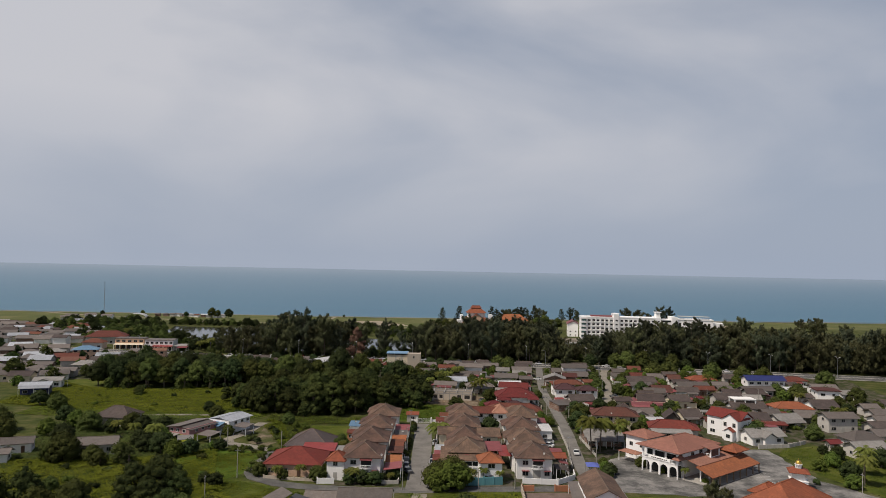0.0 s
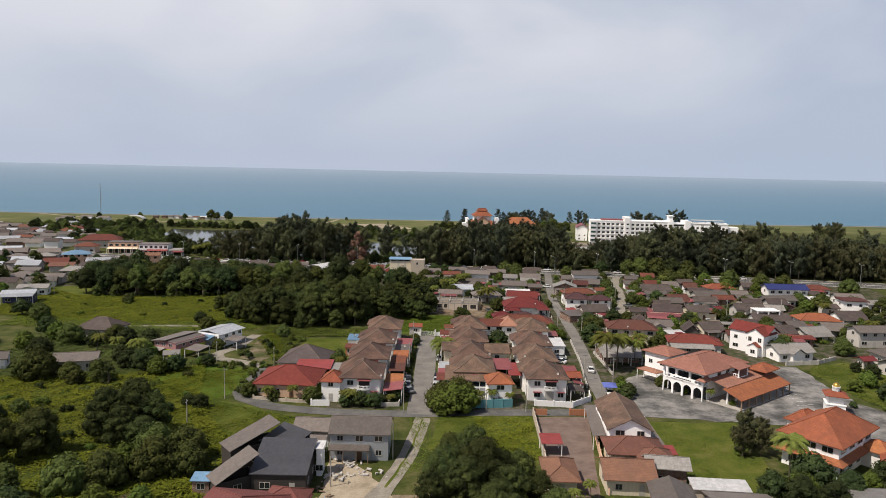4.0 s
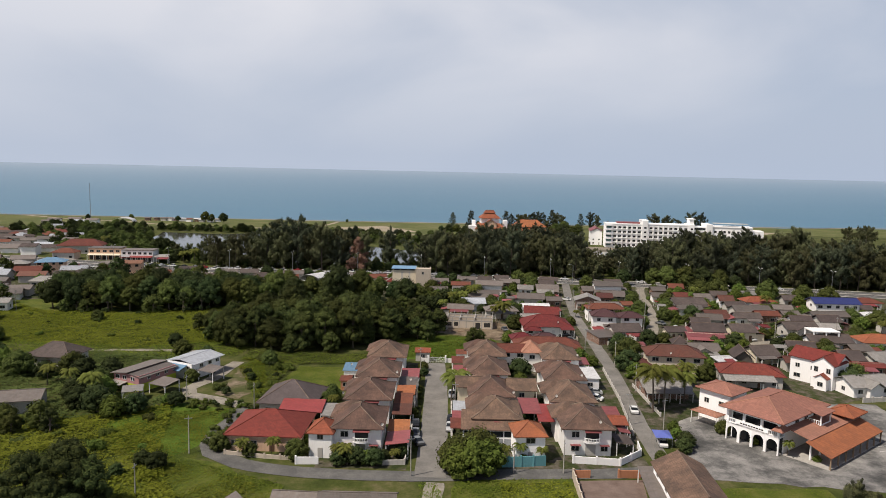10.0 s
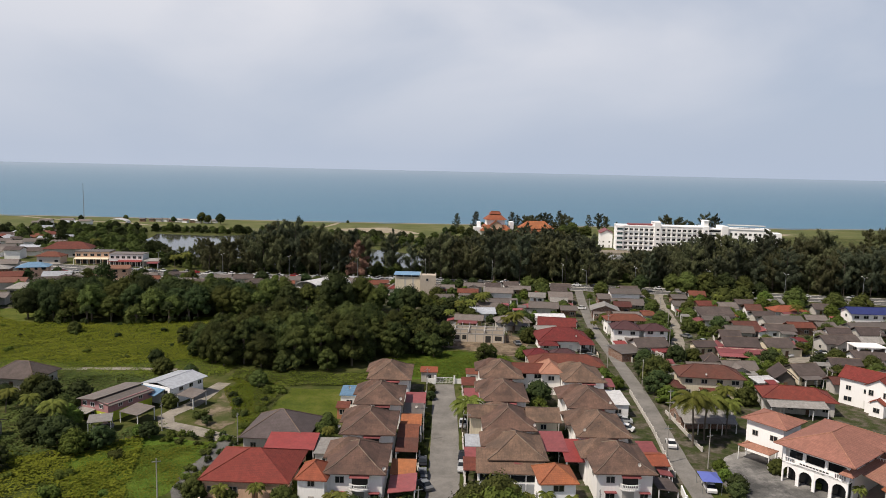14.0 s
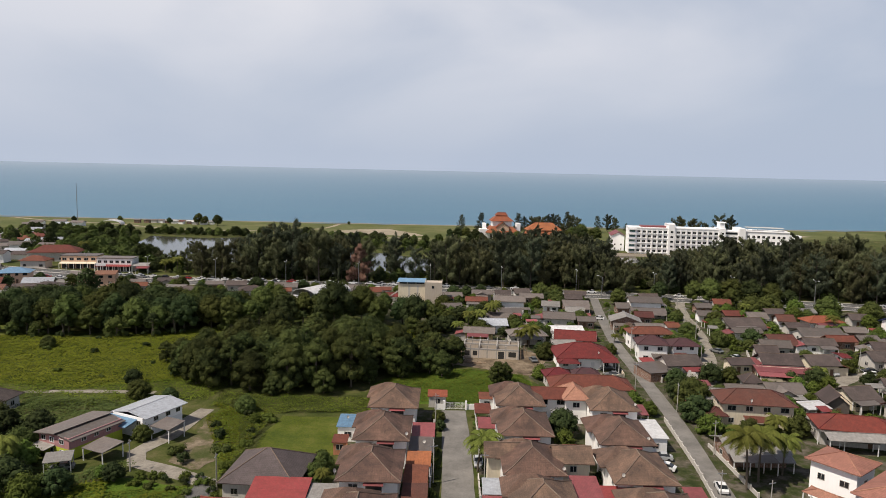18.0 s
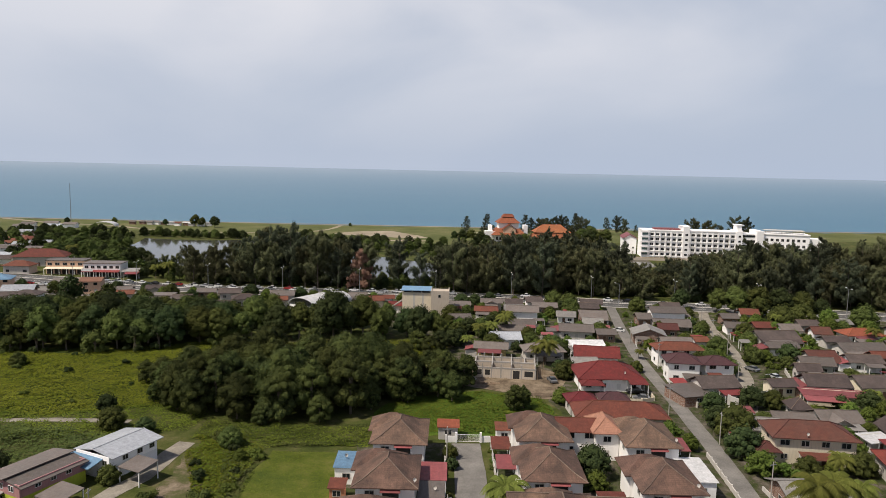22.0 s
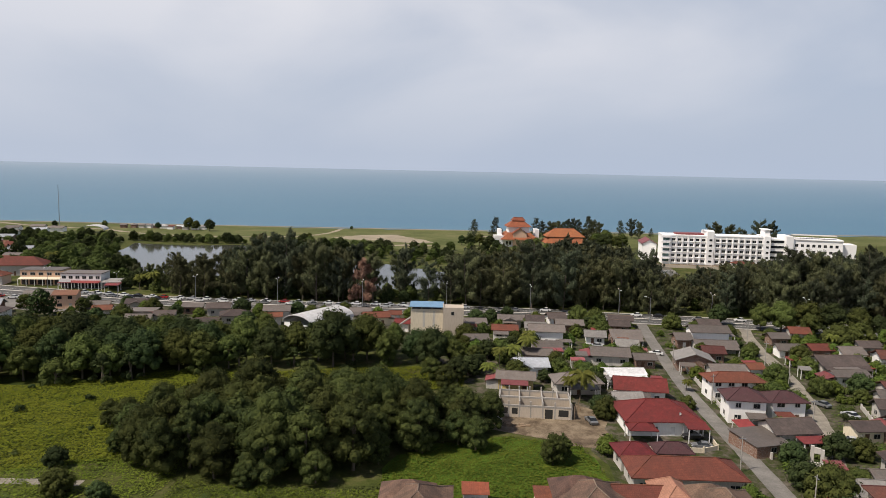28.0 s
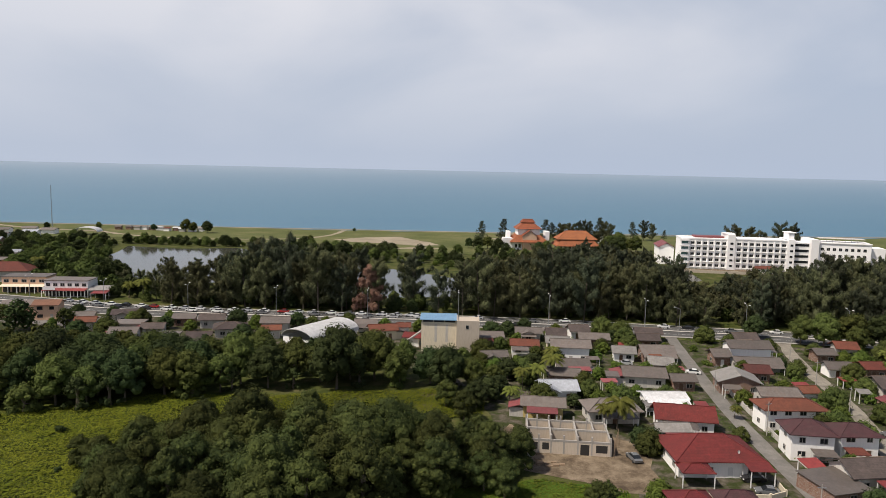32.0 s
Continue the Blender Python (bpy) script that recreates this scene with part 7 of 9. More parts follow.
def plant(kind, x, y, scale=1.0, which=None, group="", tall=1.0):
    PLACED.append((x, y))
    k = PLANTS.randrange(len(KINDS[kind])) if which is None else which % len(KINDS[kind])
    trunk, crown = KINDS[kind][k]
    name, label = WORDS[kind]
    t = new(name)
    t.empty_display_size = 0.5
    t.matrix_basis = pose(x, y, 0, 0, 0, PLANTS.uniform(0, 360)) @ Matrix.Diagonal((scale, scale, scale * tall, 1))
    tagged(t, label, "bush" if kind == "bush" else "tree", group)
    a = new("stem" if kind == "bush" else "trunk", trunk)
    b = new("crown", crown)
    a.parent, b.parent = t, t
    return t


def wood_of(name, label, places):
    """Far trees nobody could count, as one object: rows of kind, x, y, scale."""
    V, F, n = [], [], 0
    groups = {}
    for kind, x, y, sc in places:
        k = PLANTS.randrange(len(KINDS[kind]))
        groups.setdefault(KINDS[kind][k][1].materials[0].name, []).append((kind, k, x, y, sc))
    for mat, rows in groups.items():
        V, F, n = [], [], 0
        for kind, k, x, y, sc in rows:
            me = KINDS[kind][k][1]
            co = np.empty(len(me.vertices) * 3)
            me.vertices.foreach_get("co", co)
            step = 7 if kind == "casuarina" else 5
            co = co.reshape(-1, 4, 3)[::step].reshape(-1, 3)
            a = PLANTS.uniform(0, 6.28)
            R = np.array([[math.cos(a), -math.sin(a), 0], [math.sin(a), math.cos(a), 0], [0, 0, 1]])
            c = co.reshape(-1, 4, 3)
            mid = c.mean(1, keepdims=True)
            co = (mid + (c - mid) * (2.3 if step == 7 else 1.9)).reshape(-1, 3)
            V.append(co @ R.T * sc + np.array([x, y, -1.7 * sc if kind == "broad" else 0.0]))
            F.append(np.arange(len(co)).reshape(-1, 4) + n)
            n += len(co)
        me = bpy.data.meshes.new(name)
        me.from_pydata([tuple(p) for p in np.concatenate(V).tolist()], [], [tuple(f) for f in np.concatenate(F).tolist()])
        me.materials.append(bpy.data.materials[mat])
        tagged(new(name, me), label, "trees", kind="stuff")


def inside(x, y, poly):
    c = False
    for i, (x1, y1) in enumerate(poly):
        x0, y0 = poly[i - 1]
        if (y1 > y) != (y0 > y) and x < (x0 - x1) * (y - y1) / (y0 - y1) + x1:
            c = not c
    return c


def scatter(poly, gap, seed, tries=6000, limit=9999):
    """Places inside a polygon, no two nearer than the gap."""
    r = seeded("scatter", seed)
    xs, ys = [p[0] for p in poly], [p[1] for p in poly]
    out = []
    for _ in range(tries):
        x, y = r.uniform(min(xs), max(xs)), r.uniform(min(ys), max(ys))
        if inside(x, y, poly) and all((x - a) ** 2 + (y - b) ** 2 > gap * gap for a, b in out):
            out.append((x, y))
            if len(out) >= limit:
                break
    return out


def between(x, knots):
    """The height at x along a line of knots."""
    for (x0, h0), (x1, h1) in zip(knots, knots[1:]):
        if x0 <= x <= x1:
            return h0 + (h1 - h0) * (x - x0) / (x1 - x0)
    return knots[0][1] if x < knots[0][0] else knots[-1][1]


# the wood behind the meadow and the clump behind the terraces
WOOD = [(-150, 302), (-117, 302), (-88, 309), (-66, 319), (-26, 326), (-16, 324), (-20, 332), (-34, 338), (-60, 350), (-80, 358), (-110, 352), (-150, 346)]
CLUMP = [(-78, 263), (-66, 254), (-44, 252), (-30, 256), (-20, 265), (-4, 276), (-3, 285), (-14, 289), (-34, 288), (-52, 285), (-66, 280), (-77, 274)]
_back = []
for _x, _y in scatter(WOOD, 6.0, "wood"):
    # the tops step down towards the road; a tall tree hung with creepers stands at the end
    _top = between(_y, [(300, 13.0), (322, 13.8), (335, 11.2), (345, 8.6), (358, 5.6)]) + between(_x, [(-120, 1.5), (-100, 0), (-56, 0), (-48, 2.4), (-38, 2.0), (-30, -1.5)])
    if _y > 340 + 0.08 * (_x + 60):
        _back.append(("broad", _x, _y, _top / 12.6 * PLANTS.uniform(0.85, 1.1)))
    else:
        plant("broad", _x, _y, _top / 13.2 * PLANTS.uniform(0.8, 1.08), group="trees of the wood", tall=PLANTS.uniform(0.95, 1.15))
wood_of("far_wood", "dense dark wood behind the first trees", _back)
for _x, _y in scatter(CLUMP, 5.3, "clump"):
    _k = PLANTS.randrange(4)
    _top = between(_x, [(-80, 6.5), (-70, 10.5), (-60, 14), (-48, 15.5), (-32, 15), (-24, 12.5), (-10, 11), (0, 8.5)]) * between(_y, [(250, 0.72), (258, 0.95), (266, 1.0), (275, 0.98), (289, 0.66)])
    plant("acacia", _x, _y, _top / 12.4 * PLANTS.uniform(0.80, 1.08), _k, group="trees of the clump", tall=PLANTS.uniform(0.95, 1.2))
for _x, _y in [(-74, 268), (-79, 273), (-68, 257), (-26, 261), (-18, 266), (-8, 276), (-76, 262), (-84, 276), (-14, 272), (-48, 250), (-36, 252)]:
    plant("acacia", _x, _y, PLANTS.uniform(0.32, 0.55), group="shrubs before the wood")
for _x, _y in [(-100, 304), (-94, 307), (-110, 301), (-126, 300), (-134, 300), (-142, 301), (-78, 314), (-70, 318), (-56, 322), (-40, 325), (-30, 326), (-16, 324)]:
    plant("vine", _x, _y, PLANTS.uniform(0.8, 1.2), group="shrubs before the wood")

# casuarina belt along the coastal road
BELT = [[(-128, 416), (-100, 414), (-60, 412), (-8, 411), (-8, 432), (-60, 434), (-100, 438), (-128, 438)],
        [(-8, 411), (50, 406), (110, 398), (200, 385), (330, 362), (330, 392), (200, 414), (110, 430), (50, 440), (-8, 436)],
        [(-8, 442), (50, 446), (70, 450), (78, 478), (40, 470)],
        [(90, 436), (124, 438), (200, 422), (330, 396), (340, 440), (220, 462), (140, 474), (104, 462)]]


def belt_height(x):
    """Height of the belt's tops along the road."""
    knots = [(-400, 18), (-128, 17), (-112, 20), (-96, 26), (-62, 27), (-50, 21), (-8, 22), (10, 25), (60, 24.5), (72, 21), (82, 14), (96, 20), (118, 22), (142, 25), (156, 26), (400, 24)]
    return between(x, knots)


def needle_tree(x, y, far=None, k=1.0):
    top = belt_height(x) * PLANTS.uniform(0.66, 1.0) * k
    if far is None:
        plant("casuarina", x, y, top / 20.5 * PLANTS.uniform(0.95, 1.15), group="casuarina belt")
    else:
        far.append(("casuarina", x, y, top / 20.5))


for _i, (_poly, _gap, _lim) in enumerate(zip(BELT, (6.6, 5.6, 6.0, 5.6), (44, 210, 60, 190))):
    _far_belt = []
    for _x, _y in scatter(_poly, _gap, ("belt", _i), limit=_lim):
        if 75 < _x < 81 or (-58 < _x < -14 and _i == 0 and PLANTS.random() < 0.35):
            continue
        needle_tree(_x, _y, _far_belt if _i >= 2 or _x > 215 else None, 0.70 if _i == 3 else 1.0)
    if _far_belt:
        wood_of("casuarina_wood", "dense casuarina wood behind the first row", _far_belt)
plant("dead", -48.5, 414.0, 0.98)
for _x, _y in [(-112, 446), (-118, 470), (-126, 480), (-136, 474), (-148, 470), (-100, 446), (-90, 440), (-86, 452), (-70, 436), (-62, 442), (-50, 434), (-36, 440), (-140, 452), (-150, 446), (-160, 452), (-136, 428), (-128, 424), (-121, 430)]:
    needle_tree(_x, _y, None, 0.85)
# low trees and scrub under the casuarinas, and the full trees on the road's near side
for _x, _y, _s in [(-96, 420, 0.7), (-88, 424, 0.8), (-78, 422, 0.75), (-70, 420, 0.8), (-60, 422, 0.6), (-30, 420, 0.6), (-12, 420, 0.6), (6, 420, 0.5), (30, 416, 0.5), (56, 412, 0.5), (84, 424, 0.45), (88, 430, 0.5), (-104, 424, 0.5)]:
    plant("broad", _x, _y, _s, group="scrub under the casuarinas")
_scrub = []
for _poly, _seed, _lim in (([(-142, 424), (-126, 418), (-60, 418), (-8, 417), (50, 412), (78, 408), (78, 440), (50, 438), (-8, 432), (-60, 430), (-126, 436), (-142, 438)], "scrub a", 105), ([(82, 408), (110, 404), (200, 391), (330, 368), (335, 420), (200, 446), (110, 460), (86, 440)], "scrub b", 150)):
    for _x, _y in scatter(_poly, 5.0, _seed, limit=_lim):
        _scrub.append((PLANTS.choice(["broad", "mango"]), _x, _y, PLANTS.uniform(0.4, 0.62)))
wood_of("scrub", "dark scrub under the casuarina trees", _scrub)
for _x, _y, _s in [(86, 388, 0.7), (104, 378, 1.05), (112, 376, 1.1), (119, 373, 1.0), (98, 381, 0.9), (126, 370, 0.9), (134, 371, 0.7), (110, 370, 0.7)]:
    plant("broad", _x, _y, _s, group="trees beside the coastal road")
_lag = []
for _poly, _gap, _seed, _lim, _lo, _hi in (([(-250, 486), (-200, 470), (-160, 455), (-142, 440), (-150, 428), (-172, 438), (-205, 456), (-250, 476)], 6, "left wood", 50, 0.55, 0.85),
                                           ([(-330, 640), (-240, 610), (-236, 590), (-216, 500), (-250, 490), (-330, 560)], 7, "lagoon wood", 110, 0.5, 0.95),
                                           ([(-240, 612), (-180, 604), (-152, 614), (-150, 624), (-235, 626)], 5, "lagoon back", 40, 0.35, 0.75),
                                           ([(-140, 600), (-108, 582), (-84, 568), (-60, 552), (-52, 590), (-100, 604), (-130, 606)], 5.0, "lagoon point", 40, 0.6, 1.0),
                                           ([(-60, 552), (0, 520), (40, 506), (80, 520), (90, 548), (80, 600), (20, 604), (-52, 590)], 7.0, "lagoon shore", 100, 0.4, 0.85),
                                           ([(-250, 560), (-222, 560), (-200, 505), (-170, 478), (-178, 464), (-230, 484)], 6, "lagoon near shore", 60, 0.6, 0.95)):
    for _x, _y in scatter(_poly, _gap, _seed, limit=_lim):
        _lag.append((PLANTS.choice(["broad", "broad", "mango"]), _x, _y, PLANTS.uniform(_lo, _hi)))
wood_of("lagoon_wood", "dark trees and scrub round the lagoon", _lag)
# by the museum, the hotel and on the beach
for _x, _y, _s in [(3.5, 664, 0.95), (19.5, 668, 1.05), (96, 690, 1.1), (88, 686, 0.8), (128, 712, 0.85), (154, 716, 0.5), (52, 672, 1.05), (58, 676, 0.9)]:
    plant("pine", _x, _y, _s, group="trees on the shore")
for _x, _y, _s in [(64, 674, 1.0), (70, 670, 0.95), (76, 668, 0.85), (82, 672, 0.9), (88, 666, 0.75), (100, 690, 0.85), (107, 700, 0.75), (138, 716, 0.8), (143, 712, 0.75), (166, 606, 1.15), (174, 600, 1.1), (194, 604, 1.2), (201, 600, 1.15), (186, 608, 0.9),
                   (296, 560, 1.0), (304, 552, 1.2), (312, 566, 0.9), (330, 556, 0.8), (260, 590, 0.6), (275, 585, 0.6)]:
    plant("casuarina", _x, _y, _s, group="trees on the shore")
for _x, _y, _s in [(90, 628, 1.2), (98, 634, 1.25), (94, 620, 1.05), (104, 626, 1.05), (84, 616, 0.9), (110, 634, 0.9), (14, 624, 0.75), (7, 632, 0.9), (0, 628, 0.75), (-6, 634, 0.6), (18, 612, 0.6), (46, 618, 0.85), (40, 612, 0.7), (-230, 700, 0.95), (-223, 697, 0.75), (-211, 694, 0.85), (-256, 700, 0.5), (-300, 700, 0.5), (-336, 690, 0.5), (-120, 650, 0.5), (-100, 730, 0.3), (30, 742, 0.4), (-72, 600, 0.5)]:
    plant("broad", _x, _y, _s, group="trees on the shore")

# garden trees of the quarter
for _k, _x, _y, _s in [("mango", 23.5, 291.0, 0.8), ("mango", 17.6, 229.0, 1.05), ("mango", 37.2, 247.0, 0.9), ("mango", 40.0, 243.0, 0.7), ("mango", 49.5, 240.0, 1.1), ("mango", 52.0, 250.0, 1.1), ("mango", 50.6, 256.0, 0.9), ("mango", 53.2, 265.6, 0.85), ("mango", 63.4, 269.0, 0.95), ("mango", 49.6, 232.0, 1.0), ("mango", 65.0, 300.0, 0.9), ("mango", 68.5, 296.0, 0.8), ("mango", 57.0, 309.0, 0.6), ("mango", 17.6, 199.6, 0.7),
                       ("mango", 63.0, 232.5, 0.6), ("mango", 58.0, 232.0, 0.6), ("mango", 54.0, 232.5, 0.5), ("mango", 68.5, 233.0, 0.7), ("mango", 91.0, 268.5, 0.9), ("mango", 100.0, 314.0, 0.9), ("mango", 92.0, 310.0, 1.0), ("mango", 85.0, 309.5, 0.8), ("mango", 104.0, 226.5, 1.05), ("mango", 108.0, 232.0, 0.9), ("mango", 148.0, 340.0, 1.1), ("mango", 137.0, 346.0, 1.2), ("mango", 151.0, 300.0, 1.0), ("mango", 158.0, 302.0, 1.1), ("mango", 162.0, 318.0, 0.8),
                       ("mango", 104.0, 345.0, 1.0), ("mango", 124.0, 346.0, 1.3), ("mango", 132.0, 328.0, 0.9), ("mango", 101.0, 352.0, 1.2), ("mango", 112.0, 356.0, 1.3), ("mango", 121.0, 360.0, 1.3), ("mango", 132.0, 362.0, 1.3), ("mango", 144.0, 360.0, 1.3), ("mango", 156.0, 352.0, 1.2), ("mango", 172.0, 305.0, 1.0), ("mango", 183.0, 300.0, 1.0), ("mango", 160.0, 268.0, 0.9), ("mango", 180.0, 256.0, 1.0), ("mango", 166.0, 350.0, 1.2), ("mango", 192.0, 340.0, 1.2),
                       ("mango", 14.6, 139.0, 0.8), ("mango", -0.6, 121.0, 0.6), ("casuarina", 61.5, 153.0, 0.46), ("casuarina", 63.8, 151.0, 0.42), ("casuarina", 60.0, 150.6, 0.36), ("casuarina", 62.4, 154.4, 0.40), ("mango", 60.4, 151.6, 0.6), ("mango", 66.0, 136.5, 1.2), ("mango", 62.0, 132.0, 1.1), ("mango", 81.0, 138.0, 0.95), ("mango", 77.0, 137.0, 0.7), ("mango", 58.0, 134.0, 0.7),
                       ("mango", -15.0, 174.6, 0.6), ("mango", -18.5, 175.0, 0.62), ("mango", -21.5, 174.6, 0.55), ("mango", -10.0, 178.4, 0.5), ("mango", -39.0, 177.6, 0.4), ("mango", -45.5, 180.0, 0.55), ("mango", -30.0, 176.8, 0.6), ("mango", -28.0, 199.0, 0.6), ("mango", -28.6, 210.0, 0.6), ("mango", -29.0, 205.0, 0.6), ("mango", -9.6, 188.0, 0.35), ("mango", -9.0, 200.0, 0.35), ("mango", -9.4, 214.0, 0.4), ("mango", -7.6, 231.0, 0.4), ("mango", -8.0, 236.0, 0.4), ("mango", 1.6, 212.0, 0.4), ("mango", 2.0, 223.0, 0.4), ("mango", 40.0, 180.0, 0.3), ("mango", 46.0, 184.0, 0.55), ("mango", 47.4, 187.0, 0.55), ("mango", 46.8, 191.0, 0.5), ("mango", 47.4, 195.0, 0.5),
                       ("mango", -8.5, 344.0, 0.7), ("mango", -5.0, 338.0, 1.0), ("mango", 3.0, 331.0, 0.8), ("mango", 13.0, 348.0, 0.8), ("mango", 12.0, 314.0, 0.6), ("mango", 17.0, 322.0, 0.7), ("mango", 24.0, 318.0, 0.7), ("mango", 25.4, 311.0, 0.7), ("mango", 1.6, 383.0, 0.9), ("mango", 18.0, 384.0, 0.9), ("mango", 33.6, 386.0, 1.0), ("mango", 39.0, 381.0, 1.0), ("mango", 66.0, 380.0, 0.9), ("mango", 42.0, 315.0, 0.4), ("mango", 43.4, 296.0, 0.5), ("mango", -83.0, 384.0, 1.0), ("mango", -126.0, 386.0, 0.9), ("mango", -64.0, 385.0, 0.7), ("mango", -112.0, 380.0, 0.8), ("mango", -145.0, 370.0, 0.8), ("mango", -150.0, 380.0, 0.6), ("mango", -134.0, 366.0, 1.0), ("mango", -48.0, 358.0, 1.2), ("mango", -42.0, 352.0, 1.2),
                       ("palm", -0.4, 211.5, 1.0), ("palm", 46.6, 207.0, 1.12), ("palm", 50.0, 210.0, 1.1), ("palm", 56.0, 213.5, 0.8), ("palm", 63.5, 139.0, 0.9), ("palm", 19.0, 301.2, 1.0), ("palm", 16.4, 302.6, 0.6), ("palm", 11.0, 349.0, 0.7), ("palm", -20.0, 174.4, 0.45), ("palm", -40.5, 178.2, 0.45), ("palm", 12.4, 177.0, 0.4), ("palm", 47.8, 310.0, 0.4), ("palm", 22.5, 129.6, 0.35), ("palm", 26.0, 131.0, 0.35),
                       ("palm", -84.0, 205.0, 0.8), ("palm", -93.0, 214.0, 0.6), ("palm", -100.0, 216.0, 0.6), ("palm", 112.0, 180.0, 0.8), ("palm", 118.0, 190.0, 0.8), ("palm", -140.0, 425.0, 0.9), ("palm", -148.0, 430.0, 0.9), ("palm", -215.0, 480.0, 0.9),
                       ("mango", 108.0, 178.0, 0.8), ("mango", 112.0, 186.0, 0.9), ("mango", 108.0, 194.0, 0.7), ("mango", 114.0, 198.0, 0.9), ("mango", 120.0, 178.0, 1.0), ("mango", 120.0, 206.0, 0.7), ("mango", 128.0, 198.0, 1.0), ("mango", 136.0, 200.0, 1.1), ("mango", 142.0, 214.0, 1.0), ("mango", 126.0, 230.0, 0.8), ("mango", 119.0, 212.0, 0.5), ("mango", 100.0, 181.0, 0.3)]:
    plant(_k, _x, _y, _s)
for _x, _y, _s, _w in [(6.4, 137.0, 0.86, 1), (7.6, 130.0, 0.92, 3), (4.4, 125.5, 0.8, 1), (11.6, 124.0, 0.76, 1), (16.8, 126.5, 0.6, 2), (18.6, 120.0, 0.62, 1), (8.0, 117.5, 0.78, 4), (14.6, 114.5, 0.7, 0), (20.6, 113.0, 0.5, 2), (4.4, 109.0, 0.7, 1), (2.6, 139.0, 0.72, 0), (1.6, 131.0, 0.78, 3), (-1.0, 124.0, 0.7, 2), (11.0, 134.0, 0.62, 1)]:
    plant("acacia", _x, _y, _s, _w, group="dark trees beside the dirt track")
for _x, _y, _s, _k in [(0.8, 173.6, 1.0, 0), (4.4, 175.2, 1.12, 0), (3.4, 171.2, 1.42, 2), (0.4, 171.6, 1.2, 2), (5.8, 172.8, 1.3, 2)]:
    plant("mango", _x, _y, _s, _k, group="trees at the street corner")
for _k, _x, _y, _s in [("acacia", 6.8, 262.6, 0.52), ("acacia", 9.0, 264.6, 0.46), ("acacia", -7.6, 268.4, 0.62), ("acacia", -11.0, 271.0, 0.66), ("mango", 18.5, 268.4, 0.85), ("mango", 22.4, 288.4, 0.75), ("mango", 21.6, 292.6, 0.7), ("acacia", -14.0, 304.0, 0.62), ("broad", -18.0, 312.0, 0.66), ("broad", -11.0, 312.0, 0.6), ("mango", -8.0, 318.0, 1.0), ("broad", -12.0, 325.0, 0.66), ("broad", -6.0, 328.0, 0.55), ("mango", -10.6, 334.0, 1.1),
                       ("mango", -2.0, 335.0, 1.0), ("mango", -5.5, 322.0, 0.9), ("mango", 5.8, 343.0, 0.9), ("mango", 2.4, 338.0, 0.8), ("broad", -14.0, 342.0, 0.6), ("mango", -8.0, 352.0, 1.0), ("mango", -4.0, 379.0, 1.0), ("mango", -12.0, 383.0, 0.9), ("mango", 8.0, 391.0, 0.8), ("mango", -70.0, 388.0, 0.9), ("mango", -90.0, 386.0, 1.1), ("mango", -103.0, 378.0, 0.8), ("mango", -122.0, 384.0, 0.9), ("mango", -136.0, 393.0, 0.8), ("mango", -60.0, 388.0, 0.8), ("mango", -40.0, 388.0, 0.8), ("mango", -82.0, 366.0, 1.0), ("mango", -126.0, 368.0, 1.0), ("mango", -148.0, 392.0, 0.9), ("mango", -28.0, 386.0, 0.9), ("mango", -116.0, 393.0, 0.7), ("mango", -53.0, 392.0, 0.7), ("palm", 8.6, 333.0, 0.85), ("palm", 1.0, 326.0, 0.6), ("palm", -3.6, 312.0, 0.6)]:
    plant(_k, _x, _y, _s)
for _x, _y, _s in [(60.0, 128.0, 0.55), (56.6, 131.0, 0.5), (70.0, 131.4, 0.5), (64.0, 126.0, 0.55)]:
    plant("broad", _x, _y, _s, 1)
